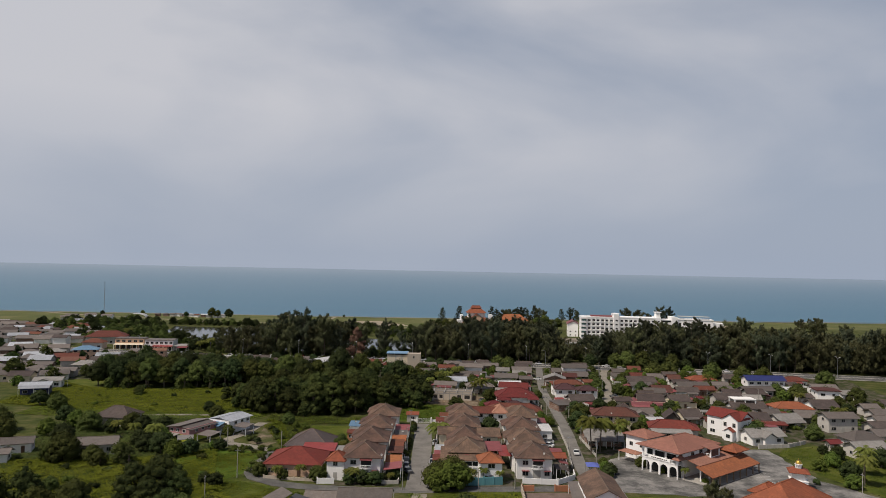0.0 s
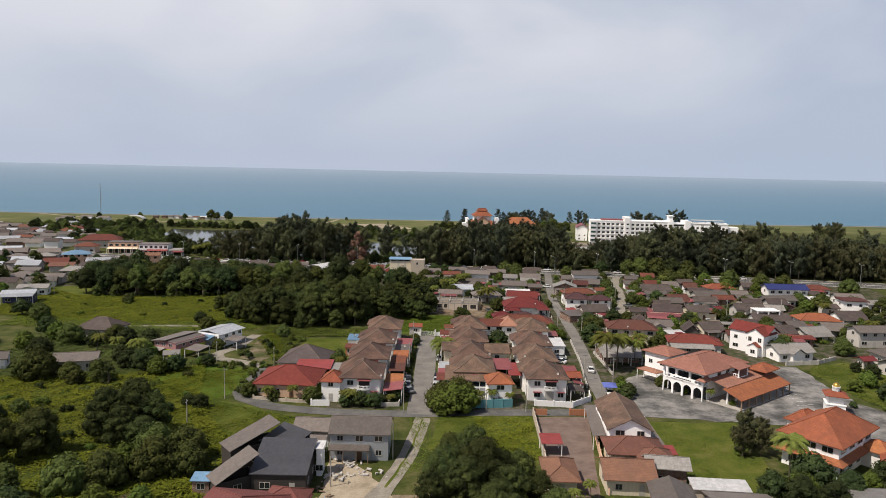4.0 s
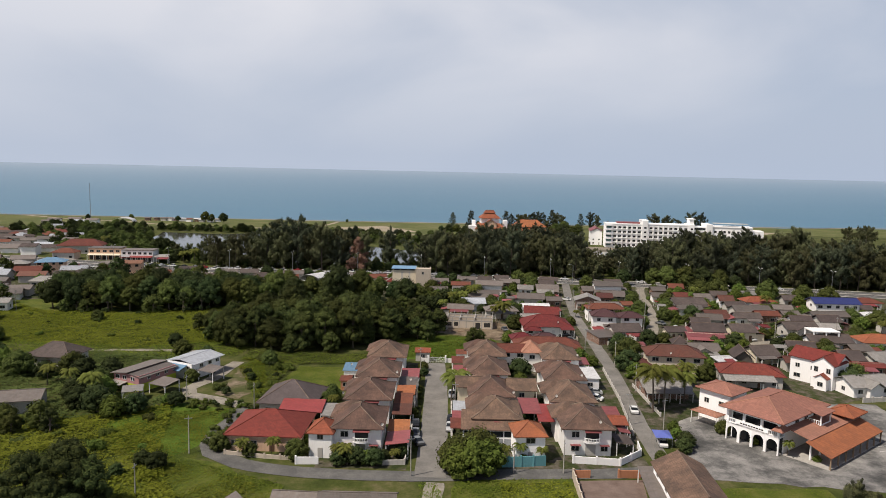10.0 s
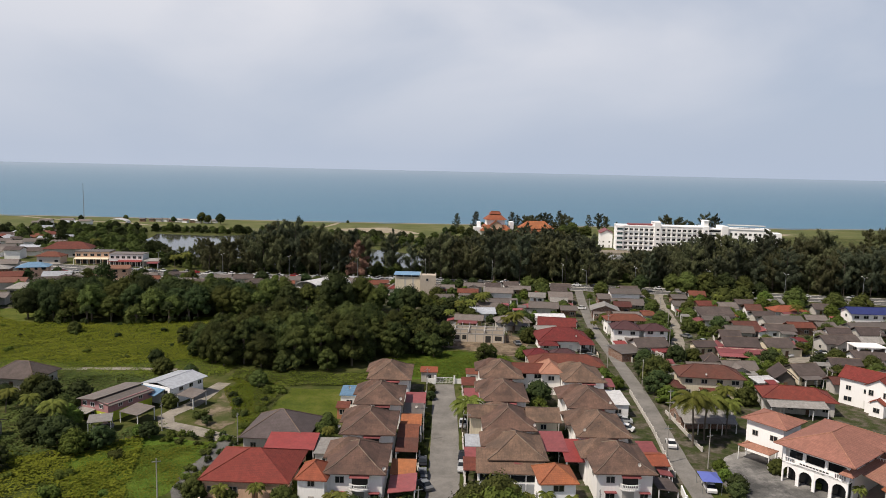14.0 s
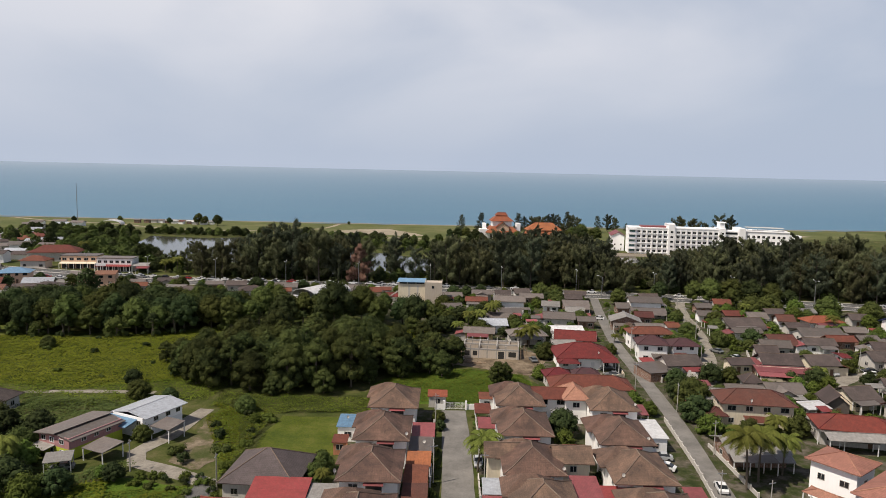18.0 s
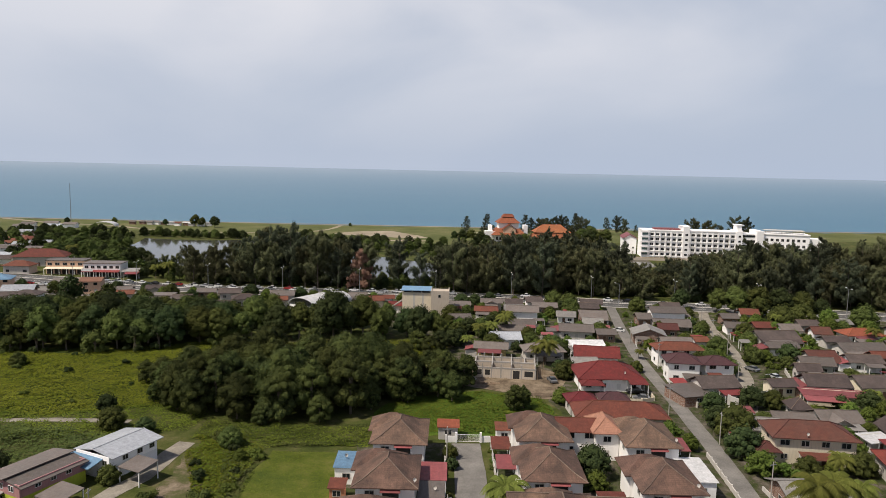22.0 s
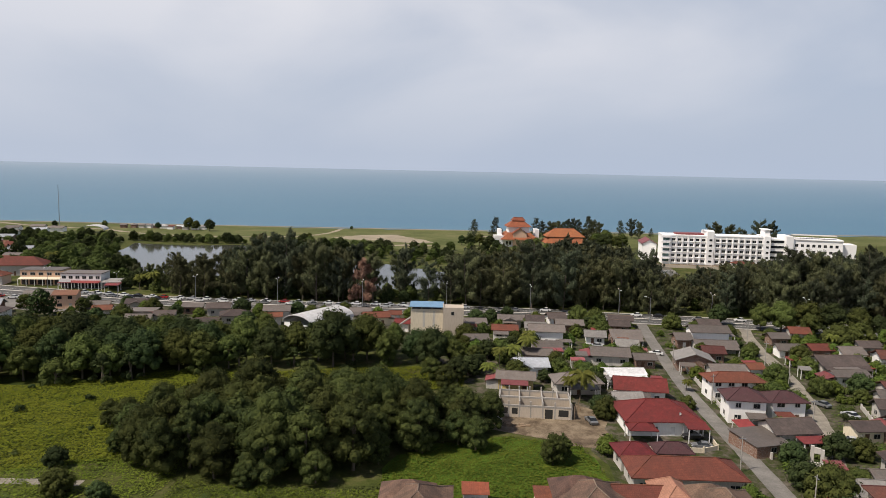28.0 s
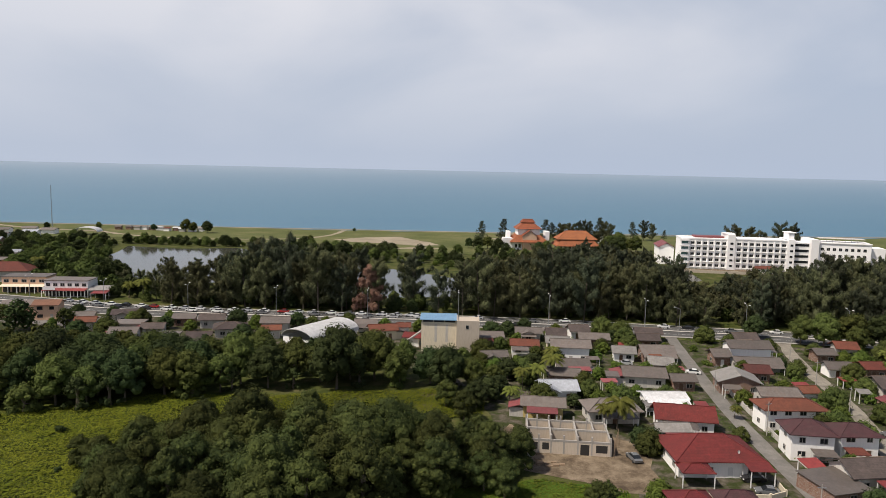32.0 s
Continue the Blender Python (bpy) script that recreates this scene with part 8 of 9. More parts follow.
# farms and waste land
for _k, _x, _y, _s in [("acacia", -61.0, 154.4, 1.02), ("acacia", -66.0, 152.0, 0.92), ("acacia", -57.0, 153.6, 0.84), ("acacia", -61.5, 149.0, 0.7), ("acacia", -56.0, 146.0, 0.62), ("mango", -52.0, 142.5, 1.1), ("mango", -47.0, 143.5, 1.0), ("mango", -44.5, 138.0, 0.9), ("mango", -50.0, 137.0, 1.1), ("mango", -56.0, 138.0, 1.1), ("acacia", -75.0, 144.0, 0.8), ("broad", -80.0, 140.0, 0.85), ("acacia", -86.0, 146.0, 0.95), ("broad", -92.0, 142.0, 1.0), ("broad", -96.0, 150.0, 0.9), ("acacia", -68.0, 116.0, 0.7), ("broad", -62.0, 111.0, 0.7), ("acacia", -74.0, 109.0, 0.8), ("broad", -70.0, 126.0, 0.6), ("mango", -62.0, 130.0, 1.0), ("mango", -57.0, 132.0, 1.0), ("broad", -84.0, 132.0, 0.8), ("mango", -66.0, 120.0, 1.0), ("mango", -74.0, 118.0, 1.0), ("mango", -54.0, 124.0, 0.9), ("mango", -60.0, 116.0, 0.8), ("mango", -48.0, 126.0, 0.7),
                       ("vine", -86.0, 189.0, 1.0), ("vine", -82.6, 187.0, 0.8), ("vine", -90.0, 186.0, 0.7), ("mango", -94.0, 190.0, 0.7), ("mango", -102.0, 190.0, 1.2), ("broad", -105.0, 188.0, 0.6), ("mango", -74.0, 196.0, 1.0), ("mango", -79.0, 199.0, 1.1), ("mango", -70.5, 199.0, 0.8), ("mango", -84.0, 201.0, 0.9), ("mango", -88.0, 206.0, 0.9), ("mango", -82.0, 209.0, 1.0), ("mango", -94.0, 222.0, 1.0), ("mango", -87.0, 222.0, 1.0), ("mango", -99.0, 226.0, 0.9), ("mango", -104.0, 222.0, 0.8), ("mango", -112.0, 224.0, 1.0), ("mango", -118.0, 228.0, 1.2), ("mango", -86.0, 214.0, 0.8), ("mango", -122.0, 218.0, 1.1), ("mango", -126.0, 236.0, 1.0),
                       ("mango", -78.0, 246.0, 0.7), ("mango", -70.0, 244.0, 0.6), ("mango", -66.0, 205.0, 0.5), ("mango", -63.5, 204.0, 0.6), ("mango", -57.0, 172.0, 0.55), ("mango", -54.0, 171.0, 0.6), ("mango", -60.0, 168.0, 0.4), ("mango", -84.0, 256.0, 0.7), ("mango", -124.0, 288.0, 0.55), ("mango", -150.0, 262.0, 1.0), ("mango", -140.0, 256.0, 0.9), ("mango", -132.0, 210.0, 1.2), ("mango", -140.0, 222.0, 1.2), ("mango", -112.0, 208.0, 1.1), ("mango", -92.0, 166.0, 0.5), ("mango", -70.0, 230.0, 0.4), ("mango", -51.0, 239.0, 0.6), ("mango", -47.0, 232.0, 0.5), ("mango", -66.6, 222.0, 0.5)]:
    plant(_k, _x, _y, _s)
_r = seeded("far town trees")
_town = []
for _x, _y in scatter([(-180, 300), (-150, 330), (-140, 380), (-190, 398), (-320, 430), (-400, 500), (-430, 430), (-300, 340)], 13, "town trees", limit=110):
    _town.append((_r.choice(["mango", "mango", "broad"]), _x, _y, _r.uniform(0.6, 1.0)))
wood_of("town_trees", "trees between the far houses of the town", _town)
for _x, _y in scatter([(60, 240), (180, 250), (200, 340), (80, 360), (50, 300)], 15, "quarter trees", limit=40):
    plant("bush", _x, _y, _r.uniform(0.7, 1.2), group="garden bushes")
for _x, _y in scatter([(-150, 100), (-66, 100), (-54, 150), (-64, 200), (-84, 194), (-150, 186)], 6.5, "waste bushes", limit=100):
    plant("bush", _x, _y, _r.uniform(0.6, 1.2), group="bushes of the waste land")
for _x, _y in scatter([(-160, 264), (-85, 256), (-70, 290), (-90, 302), (-150, 298)], 14, "meadow bushes", limit=18):
    plant("bush", _x, _y, _r.uniform(0.5, 0.9), group="bushes of the meadow")
for _x, _y in scatter([(-58, 212), (-46, 208), (-44, 236), (-56, 244)], 5, "thicket", limit=11):
    plant("bush", _x, _y, _r.uniform(0.7, 1.2), group="bushes beside the lane")
for _x, _y in scatter([(-49.5, 182), (-45, 184), (-44, 202), (-48, 206), (-60, 206), (-60, 203), (-50, 200)], 2.4, "hedge", limit=30):
    plant("bush", _x, _y, _r.uniform(0.5, 0.8), group="hedge beside the lane")

# plants along the street and between the houses of the quarter
LINES = [smooth_line(q, 3.0) for q in ([(40, 174), (40.8, 194), (42.8, 216), (44.9, 240), (46.2, 268), (48, 310), (52.5, 352), (57.8, 392)], [(60, 262), (69, 283), (75.5, 305), (80, 322), (86.5, 359), (93, 382)], [(96, 268), (104, 276), (118, 280), (150, 285), (180, 295)])]


def clear_of_roads(x, y, d=3.4):
    return all((p.x - x) ** 2 + (p.y - y) ** 2 > d * d for line in LINES for p in line)


def clear_of_houses(x, y, d=0.6):
    for hx, hy, w, dd, rot, *_q in ROWS:
        a = radians(-rot)
        u = (x - hx) * math.cos(a) - (y - hy) * math.sin(a)
        v = (x - hx) * math.sin(a) + (y - hy) * math.cos(a)
        if abs(u) < w / 2 + d and abs(v) < dd / 2 + d:
            return False
    return True


_r = seeded("infill houses")
for _x, _y in scatter([(52, 228), (66, 232), (100, 244), (150, 245), (185, 285), (182, 335), (140, 352), (96, 372), (62, 384), (0, 384), (-2, 330), (20, 314), (52, 312), (66, 262), (54, 250)], 8.0, "infill", tries=9000, limit=400):
    _w, _d = _r.uniform(6.5, 9.5), _r.uniform(5.4, 7.0)
    if len(ROWS) < 102 + 42 and clear_of_roads(_x, _y, 6.2) and clear_of_houses(_x, _y, 3.4) and all((a - _x) ** 2 + (b - _y) ** 2 > 14 for a, b in PLACED):
        _q = (_x, _y, _w, _d, _r.uniform(-8, 8), _r.choice([2.6, 2.8, 3.0]), "gable", _r.uniform(1.2, 1.8), _r.choice(["dark", "grey", "dark", "rust", "grey", "maroon", "lightgrey"]), _r.choice(["w_pale", "w_white", "w_cream", "w_brick"]))
        _h = house(*_q, windows=False)
        door_part(_h, -_w * 0.12, -_d / 2 + 0.75)
        window_part(_h, _w * 0.18, -_d / 2 + 0.75, 0.9, 1.5, 1.1)
        ROWS.append(_q)
for _k, _x, _y, _s in [("mango", -16.6, 175.4, 0.55), ("mango", -13.4, 176.6, 0.42), ("palm", -11.6, 176.4, 0.32), ("palm", -22.4, 175.6, 0.36), ("palm", -35.0, 177.6, 0.42), ("mango", -29.2, 183.4, 0.5), ("mango", -28.8, 188.6, 0.5), ("palm", -27.6, 203.0, 0.4), ("mango", 13.0, 176.8, 0.4), ("palm", 9.8, 176.6, 0.42), ("palm", 16.4, 177.4, 0.36), ("mango", 21.6, 206.6, 0.6), ("mango", 17.4, 224.0, 0.75), ("mango", 18.2, 232.0, 0.9), ("palm", 66.0, 183.0, 0.34), ("mango", 70.6, 180.6, 0.3), ("mango", 62.0, 188.6, 0.36), ("mango", 58.0, 194.6, 0.45)]:
    plant(_k, _x, _y, _s)
_r = seeded("street plants")
for _k in range(17):
    for _x in (-8.2, 0.2):
        if _r.random() < 0.7:
            plant("bush", _x + _r.uniform(-0.3, 0.3), 178 + _k * 3.8 + _r.uniform(-1, 1), _r.uniform(0.3, 0.6), group="street side plants")
for _x, _y in scatter([(50, 225), (66, 226), (100, 240), (150, 245), (185, 290), (180, 335), (130, 345), (70, 372), (-4, 386), (0, 330), (20, 320), (46, 285)], 5.4, "yards", limit=400):
    if clear_of_roads(_x, _y) and clear_of_houses(_x, _y, 0.9):
        _q = _r.random()
        if _q < 0.62:
            plant("bush", _x, _y, _r.uniform(0.6, 1.25), group="garden bushes")
        elif _q < 0.82:
            plant("mango", _x, _y, _r.uniform(0.4, 0.75))
        elif _q < 0.87:
            plant("palm", _x, _y, _r.uniform(0.5, 0.75))
        else:
            annex(_x, _y, _r.uniform(2.6, 4.6), _r.uniform(2.4, 4.0), _r.uniform(2.2, 2.9), _r.choice(["grey", "pink", "rust", "lightgrey", "grey", "redsheet"]), rot=_r.uniform(-8, 8), rise=_r.uniform(0.2, 0.6),
                  label="small lean-to shelter of sheet metal in a yard", name="shelter", category="shelter")
_n = 0
for _x, _y in scatter([(50, 228), (100, 242), (150, 245), (185, 285), (182, 335), (130, 352), (60, 384), (-4, 386), (0, 318), (46, 290)], 6.0, "yard trees", tries=5000, limit=300):
    if clear_of_roads(_x, _y, 3.6) and clear_of_houses(_x, _y, 0.6) and all((a - _x) ** 2 + (b - _y) ** 2 > 12 for a, b in PLACED):
        _n += 1
        if _n <= 95:
            plant("mango", _x, _y, _r.uniform(0.55, 0.9), _r.choice([0, 2, 2]), group="garden trees")
for _q in ROWS[:72]:
    _a = radians(_q[4])
    _px, _py = _q[0] + math.sin(_a) * (_q[3] / 2 + 1.5), _q[1] - math.cos(_a) * (_q[3] / 2 + 1.5)
    if _q[2] > 7 and _r.random() < 0.6 and clear_of_roads(_px, _py, 4.5):
        annex(_px + _r.uniform(-0.25, 0.25) * _q[2], _py, _q[2] * _r.uniform(0.35, 0.7), 3.0, min(2.6, _q[5] - 0.3), _r.choice(["grey", "pink", "rust", "lightgrey", "redsheet", "grey"]), rot=_q[4], rise=0.35,
              label="lean-to porch roof before a house", name="porch", category="porch")


def ground_cover(name, poly, n, size, height, material, label, category, seed, patchy=0.0, bare=()):
    """Low leaves spread over a piece of ground, as one object."""
    rng = np.random.default_rng(seed)
    xs, ys = [p[0] for p in poly], [p[1] for p in poly]
    P = np.stack([rng.uniform(min(xs), max(xs), n * 3), rng.uniform(min(ys), max(ys), n * 3)], 1)
    c = np.zeros(len(P), bool)
    for i, (x1, y1) in enumerate(poly):
        x0, y0 = poly[i - 1]
        hit = (y1 > P[:, 1]) != (y0 > P[:, 1])
        c ^= hit & (P[:, 0] < (x0 - x1) * (P[:, 1] - y1) / (y0 - y1 + 1e-9) + x1)
    f = np.sin(P[:, 0] * 0.31 + 1.3 * np.sin(P[:, 1] * 0.17)) * np.sin(P[:, 1] * 0.27 + 1.1 * np.sin(P[:, 0] * 0.13)) + 0.5 * np.sin(P[:, 0] * 0.9) * np.sin(P[:, 1] * 0.8)
    for bx, by, br in bare:
        c &= ((P[:, 0] - bx) ** 2 + (P[:, 1] - by) ** 2) > br * br * rng.uniform(0.5, 1.3, len(P))
    keep = c & (rng.random(len(P)) > patchy * (0.5 - 0.5 * f))
    P, f = P[keep][:n], f[keep][:n]
    z = height * (0.25 + 0.75 * rng.random(len(P))) * (0.65 + 0.5 * f)
    C = np.stack([P[:, 0], P[:, 1], np.maximum(z, 0.06)], 1)
    N = np.tile(np.array([0.0, 0.0, 1.0]), (len(P), 1))
    s = rng.uniform(0.6, 1.4, len(P)) * size
    pts, fc = leaf_quads(C, N, s, s * 1.3, rng)
    ob = new(name, mesh_from(name, pts, fc, material))
    return tagged(ob, label, category, kind="stuff")


ground_cover("creeper", [(-168, 264), (-135, 256), (-112, 254), (-96, 252), (-80, 258), (-66, 262), (-62, 292), (-64, 316), (-85, 316), (-112, 300), (-150, 300), (-172, 316)], 70000, 0.19, 0.6, "vine", "yellow-green creepers covering the meadow", "creepers", 5)
ground_cover("creeper", [(-150, 96), (-64, 96), (-22, 100), (-34, 124), (-36, 132), (-34, 148), (-44, 156), (-56, 176), (-64, 204), (-84, 196), (-110, 190), (-150, 186)], 130000, 0.19, 1.0, "vine", "yellow-green creepers covering the waste land", "creepers", 6, 0.8, ((-49, 121, 7.5), (-48, 110, 7.0), (-28.8, 116.8, 13), (-28, 138, 9)))
ground_cover("undergrowth_leaves", [(-26, 246), (-24, 262), (-18, 270), (0, 276), (14, 272), (17, 254), (2, 248), (-8, 249)], 9000, 0.17, 0.6, "grassblade", "bright green undergrowth behind the terrace", "undergrowth", 7)
ground_cover("undergrowth_leaves", [(-60, 242), (-46, 206), (-44, 238), (-40, 240), (-24, 240), (-22, 250), (-44, 250), (-60, 252)], 12000, 0.17, 0.7, "grassblade", "wild grass and weeds at the wood's edge", "undergrowth", 8, 0.4, ((-63, 212, 4), (-64, 217, 4), (-62, 224, 3.6), (-61, 232, 3.6), (-60, 239, 3.6)))
ground_cover("undergrowth_leaves", [(-62, 292), (-52, 296), (-34, 302), (-10, 306), (-8, 322), (-24, 324), (-62, 316)], 14000, 0.19, 0.8, "vine", "creepers in the clearing of the wood", "undergrowth", 9)
ground_cover("yard_weeds", [(50, 226), (100, 242), (150, 245), (185, 290), (180, 335), (130, 362), (62, 386), (-4, 388), (-12, 345), (0, 318), (22, 314), (46, 290)], 26000, 0.17, 0.8, "leaf_light", "low weeds and pot plants between the houses", "weeds", 22, 0.9, [(p.x, p.y, 3.2) for line in LINES for p in line])
ground_cover("grass_tufts", [(0, 169), (21, 171), (21, 148), (12, 138), (2, 140), (-2, 152)], 6000, 0.13, 0.3, "grassblade", "rough grass behind a boundary wall", "grass", 10, 0.7)
ground_cover("grass_tufts", [(-72, 198), (-50, 203), (-50, 186), (-52, 176), (-30, 166), (-28, 158), (-44, 146), (-56, 150), (-64, 180)], 16000, 0.14, 0.35, "grassblade", "rough grass beside the lane", "grass", 11, 0.6)
ground_cover("grass_tufts", [(112, 170), (106, 186), (104, 210), (108, 216), (122, 220), (126, 206), (136, 196), (170, 190), (170, 160)], 10000, 0.18, 0.5, "grassblade", "overgrown grass beside the car park", "grass", 12, 0.5)
ground_cover("grass_tufts", [(44, 168), (66, 169), (62, 140), (56, 134), (44, 136)], 5000, 0.11, 0.15, "grassblade", "thin grass on an empty plot", "grass", 13, 0.9)

ground_cover("grass_tufts", [(-2, 138), (2, 128), (8, 112), (24, 100), (46, 100), (46, 118), (38, 130), (20, 136), (12, 138)], 9000, 0.15, 0.4, "grassblade", "thin weeds on brown earth", "weeds", 14, 0.9, ((33.4, 137, 6.5), (38.6, 127.6, 6)))
ground_cover("grass_tufts", [(-3, 168), (0, 150), (-4, 140), (-8, 138), (-5, 150), (-6.5, 168)], 1500, 0.12, 0.25, "grassblade", "grass beside the dirt track", "grass", 15, 0.7)
ground_cover("grass_tufts", [(8, 168), (20.4, 169.6), (20.2, 148), (14, 141), (8, 148)], 5000, 0.17, 0.5, "vine", "lush green weeds along a boundary wall", "weeds", 16, 0.7)
ground_cover("undergrowth_leaves", [(-126, 188), (-84, 192), (-66, 203), (-62, 210), (-72, 206), (-84, 212), (-86, 226), (-72, 240), (-100, 247), (-126, 242)], 26000, 0.19, 1.5, "leaf", "dark weeds and shrubs round the farm houses", "undergrowth", 17, 0.7, ((-97, 199.5, 7), (-119.9, 198.8, 6), (-107.9, 235.3, 8), (-107, 196.4, 4.5), (-76.4, 219, 9), (-69.4, 213.2, 5)))
ground_cover("undergrowth_leaves", [(-62, 242), (-46, 208), (-44, 238), (-50, 246)], 5000, 0.16, 0.7, "vine", "rough weeds between the lane and the lawn", "undergrowth", 18, 0.6, ((-63, 212, 4), (-61, 232, 3.4), (-60, 239, 3.4)))
ground_cover("undergrowth_leaves", [(-60, 244), (-52, 238), (-47.5, 222), (-45, 208), (-43, 208), (-43.5, 238), (-24, 241), (-22, 252), (-44, 251), (-62, 254)], 9000, 0.15, 1.0, "leaf", "dark shrubs and creepers along the hedge and the wood's edge", "undergrowth", 23, 0.5, ((-61, 236, 3.2), (-60, 240, 3.2)))
ground_cover("grass_tufts", [(-150, 246), (-112, 240), (-84, 240), (-62, 246), (-60, 264), (-100, 254), (-150, 262)], 14000, 0.17, 0.5, "grassblade", "rough grass beside the meadow path", "grass", 19, 0.6, ((-107.9, 235.3, 8), (-76, 250, 1.5), (-84, 250, 1.5), (-92, 250, 1.5), (-100, 249, 1.5)))
ground_cover("grass_tufts", [(-44, 223), (-42, 237), (-29, 237), (-27, 222), (-30, 208), (-40, 208)], 5000, 0.09, 0.12, "grassblade", "short uneven grass of a mown square", "grass", 20, 0.9)
ground_cover("grass_tufts", [(-72, 190), (-52, 202), (-50, 186), (-54, 174), (-36, 168), (-30, 158), (-44, 150), (-56, 156), (-64, 176)], 9000, 0.15, 0.4, "vine", "weeds among the grass beside the lane", "weeds", 21, 0.9)


# ---- cars ----
def car_meshes(paint):
    """Body, glasshouse, wheel and lamp meshes of a small saloon car, nose towards +y."""
    b = Mesh()
    side = [(-2.05, 0.32), (-2.1, 0.75), (-1.75, 0.92), (-1.0, 0.98), (0.75, 0.98), (1.65, 0.86), (2.1, 0.66), (2.1, 0.32)]
    n = len(b.v)
    for x in (-0.82, 0.82):
        b.v += [(x, y, z) for y, z in side]
    k = len(side)
    b.f.append(tuple(n + i for i in range(k)))
    b.f.append(tuple(n + 2 * k - 1 - i for i in range(k)))
    for i in range(k):
        j = (i + 1) % k
        b.f.append((n + i, n + k + i, n + k + j, n + j))
    roof = [(-0.62, -0.95, 1.44), (0.62, -0.95, 1.44), (0.62, 0.25, 1.44), (-0.62, 0.25, 1.44)]
    b.slab(roof, 0.05)
    g = Mesh()
    lo = [(-0.76, -1.55, 0.97), (0.76, -1.55, 0.97), (0.76, 1.0, 0.97), (-0.76, 1.0, 0.97)]
    hi = [(p[0], p[1], p[2] - 0.05) for p in roof]
    for i in range(4):
        j = (i + 1) % 4
        g.face(lo[i], lo[j], hi[j], hi[i])
    w = Mesh()
    w.tube((-0.1, 0, 0), (0.1, 0, 0), 0.31, sides=10)
    l = Mesh()
    l.box(-0.2, 0.2, -0.03, 0.03, -0.07, 0.07)
    return b.data("body", paint), g.data("window_glass", "glass"), w.data("wheel", "rubber"), l.data("lamp", "trim")


CARS = [(n, car_meshes(m)) for n, m in CAR_PAINT]


def car(x, y, heading, colour, where="on the road", group=""):
    """heading: degrees, 0 with the nose towards +y."""
    name, (body, glass, wheel, lamp) = CARS[colour]
    c = thing("car", x, y, heading, "%s saloon car standing %s" % (name, where), "car", group, z=0.10 if "coastal" in where else 0.085 if "street" in where or "road" in where else 0.07 if "shops" in where else 0.025)
    for nm, me in (("body", body), ("window_glass", glass)):
        o = new(nm, me)
        o.parent = c
    for sx in (-0.76, 0.76):
        for sy in (-1.3, 1.35):
            o = new("wheel", wheel)
            o.parent = c
            o.location = (sx, sy, 0.31)
    for sx in (-0.55, 0.55):
        o = new("headlight", lamp)
        o.parent = c
        o.location = (sx, 2.1, 0.62)
    return c


ROAD = smooth_line([(-480, 500), (-320, 448), (-188, 418), (-120, 405.5), (0, 401.5), (50, 396), (110, 388), (200, 374), (330, 352), (520, 320)], 1.0)


def road_car(x, off, colour):
    i = min(range(1, len(ROAD) - 1), key=lambda k: abs(ROAD[k].x - x))
    d = (ROAD[i + 1] - ROAD[i - 1]).normalized()
    p = ROAD[i] + Vector((-d.y, d.x)) * off
    a = math.degrees(math.atan2(-d.x, d.y)) + (0 if off < 0 else 180)
    car(p.x, p.y, a, colour, "in the traffic on the coastal road", "cars on the coastal road")


_r = seeded("cars")
for _k in range(24):
    road_car(-168 + _k * 6.2 + _r.uniform(-0.6, 0.6), 5.6, _r.choice([0, 0, 0, 1, 1, 3, 2, 0, 1, 0, 3, 4]))
for _k in range(16):
    road_car(-172 + _k * 9.6 + _r.uniform(-2, 2), 2.4, _r.choice([0, 0, 1, 3, 2]))
for _x, _o, _c in [(-98, -3, 0), (-70, -5, 1), (-30, 5, 0), (-8, 5, 1), (12, 3, 3), (24, 5.4, 0), (38, -3, 1), (58, 5, 0), (66, 5, 2), (80, 3, 3), (96, 5, 0), (118, 4, 1), (140, 5, 0), (6, -5, 2), (-48, -4, 1), (-140, -4, 0), (160, 3, 0), (180, 5, 1)]:
    road_car(_x, _o, _c)
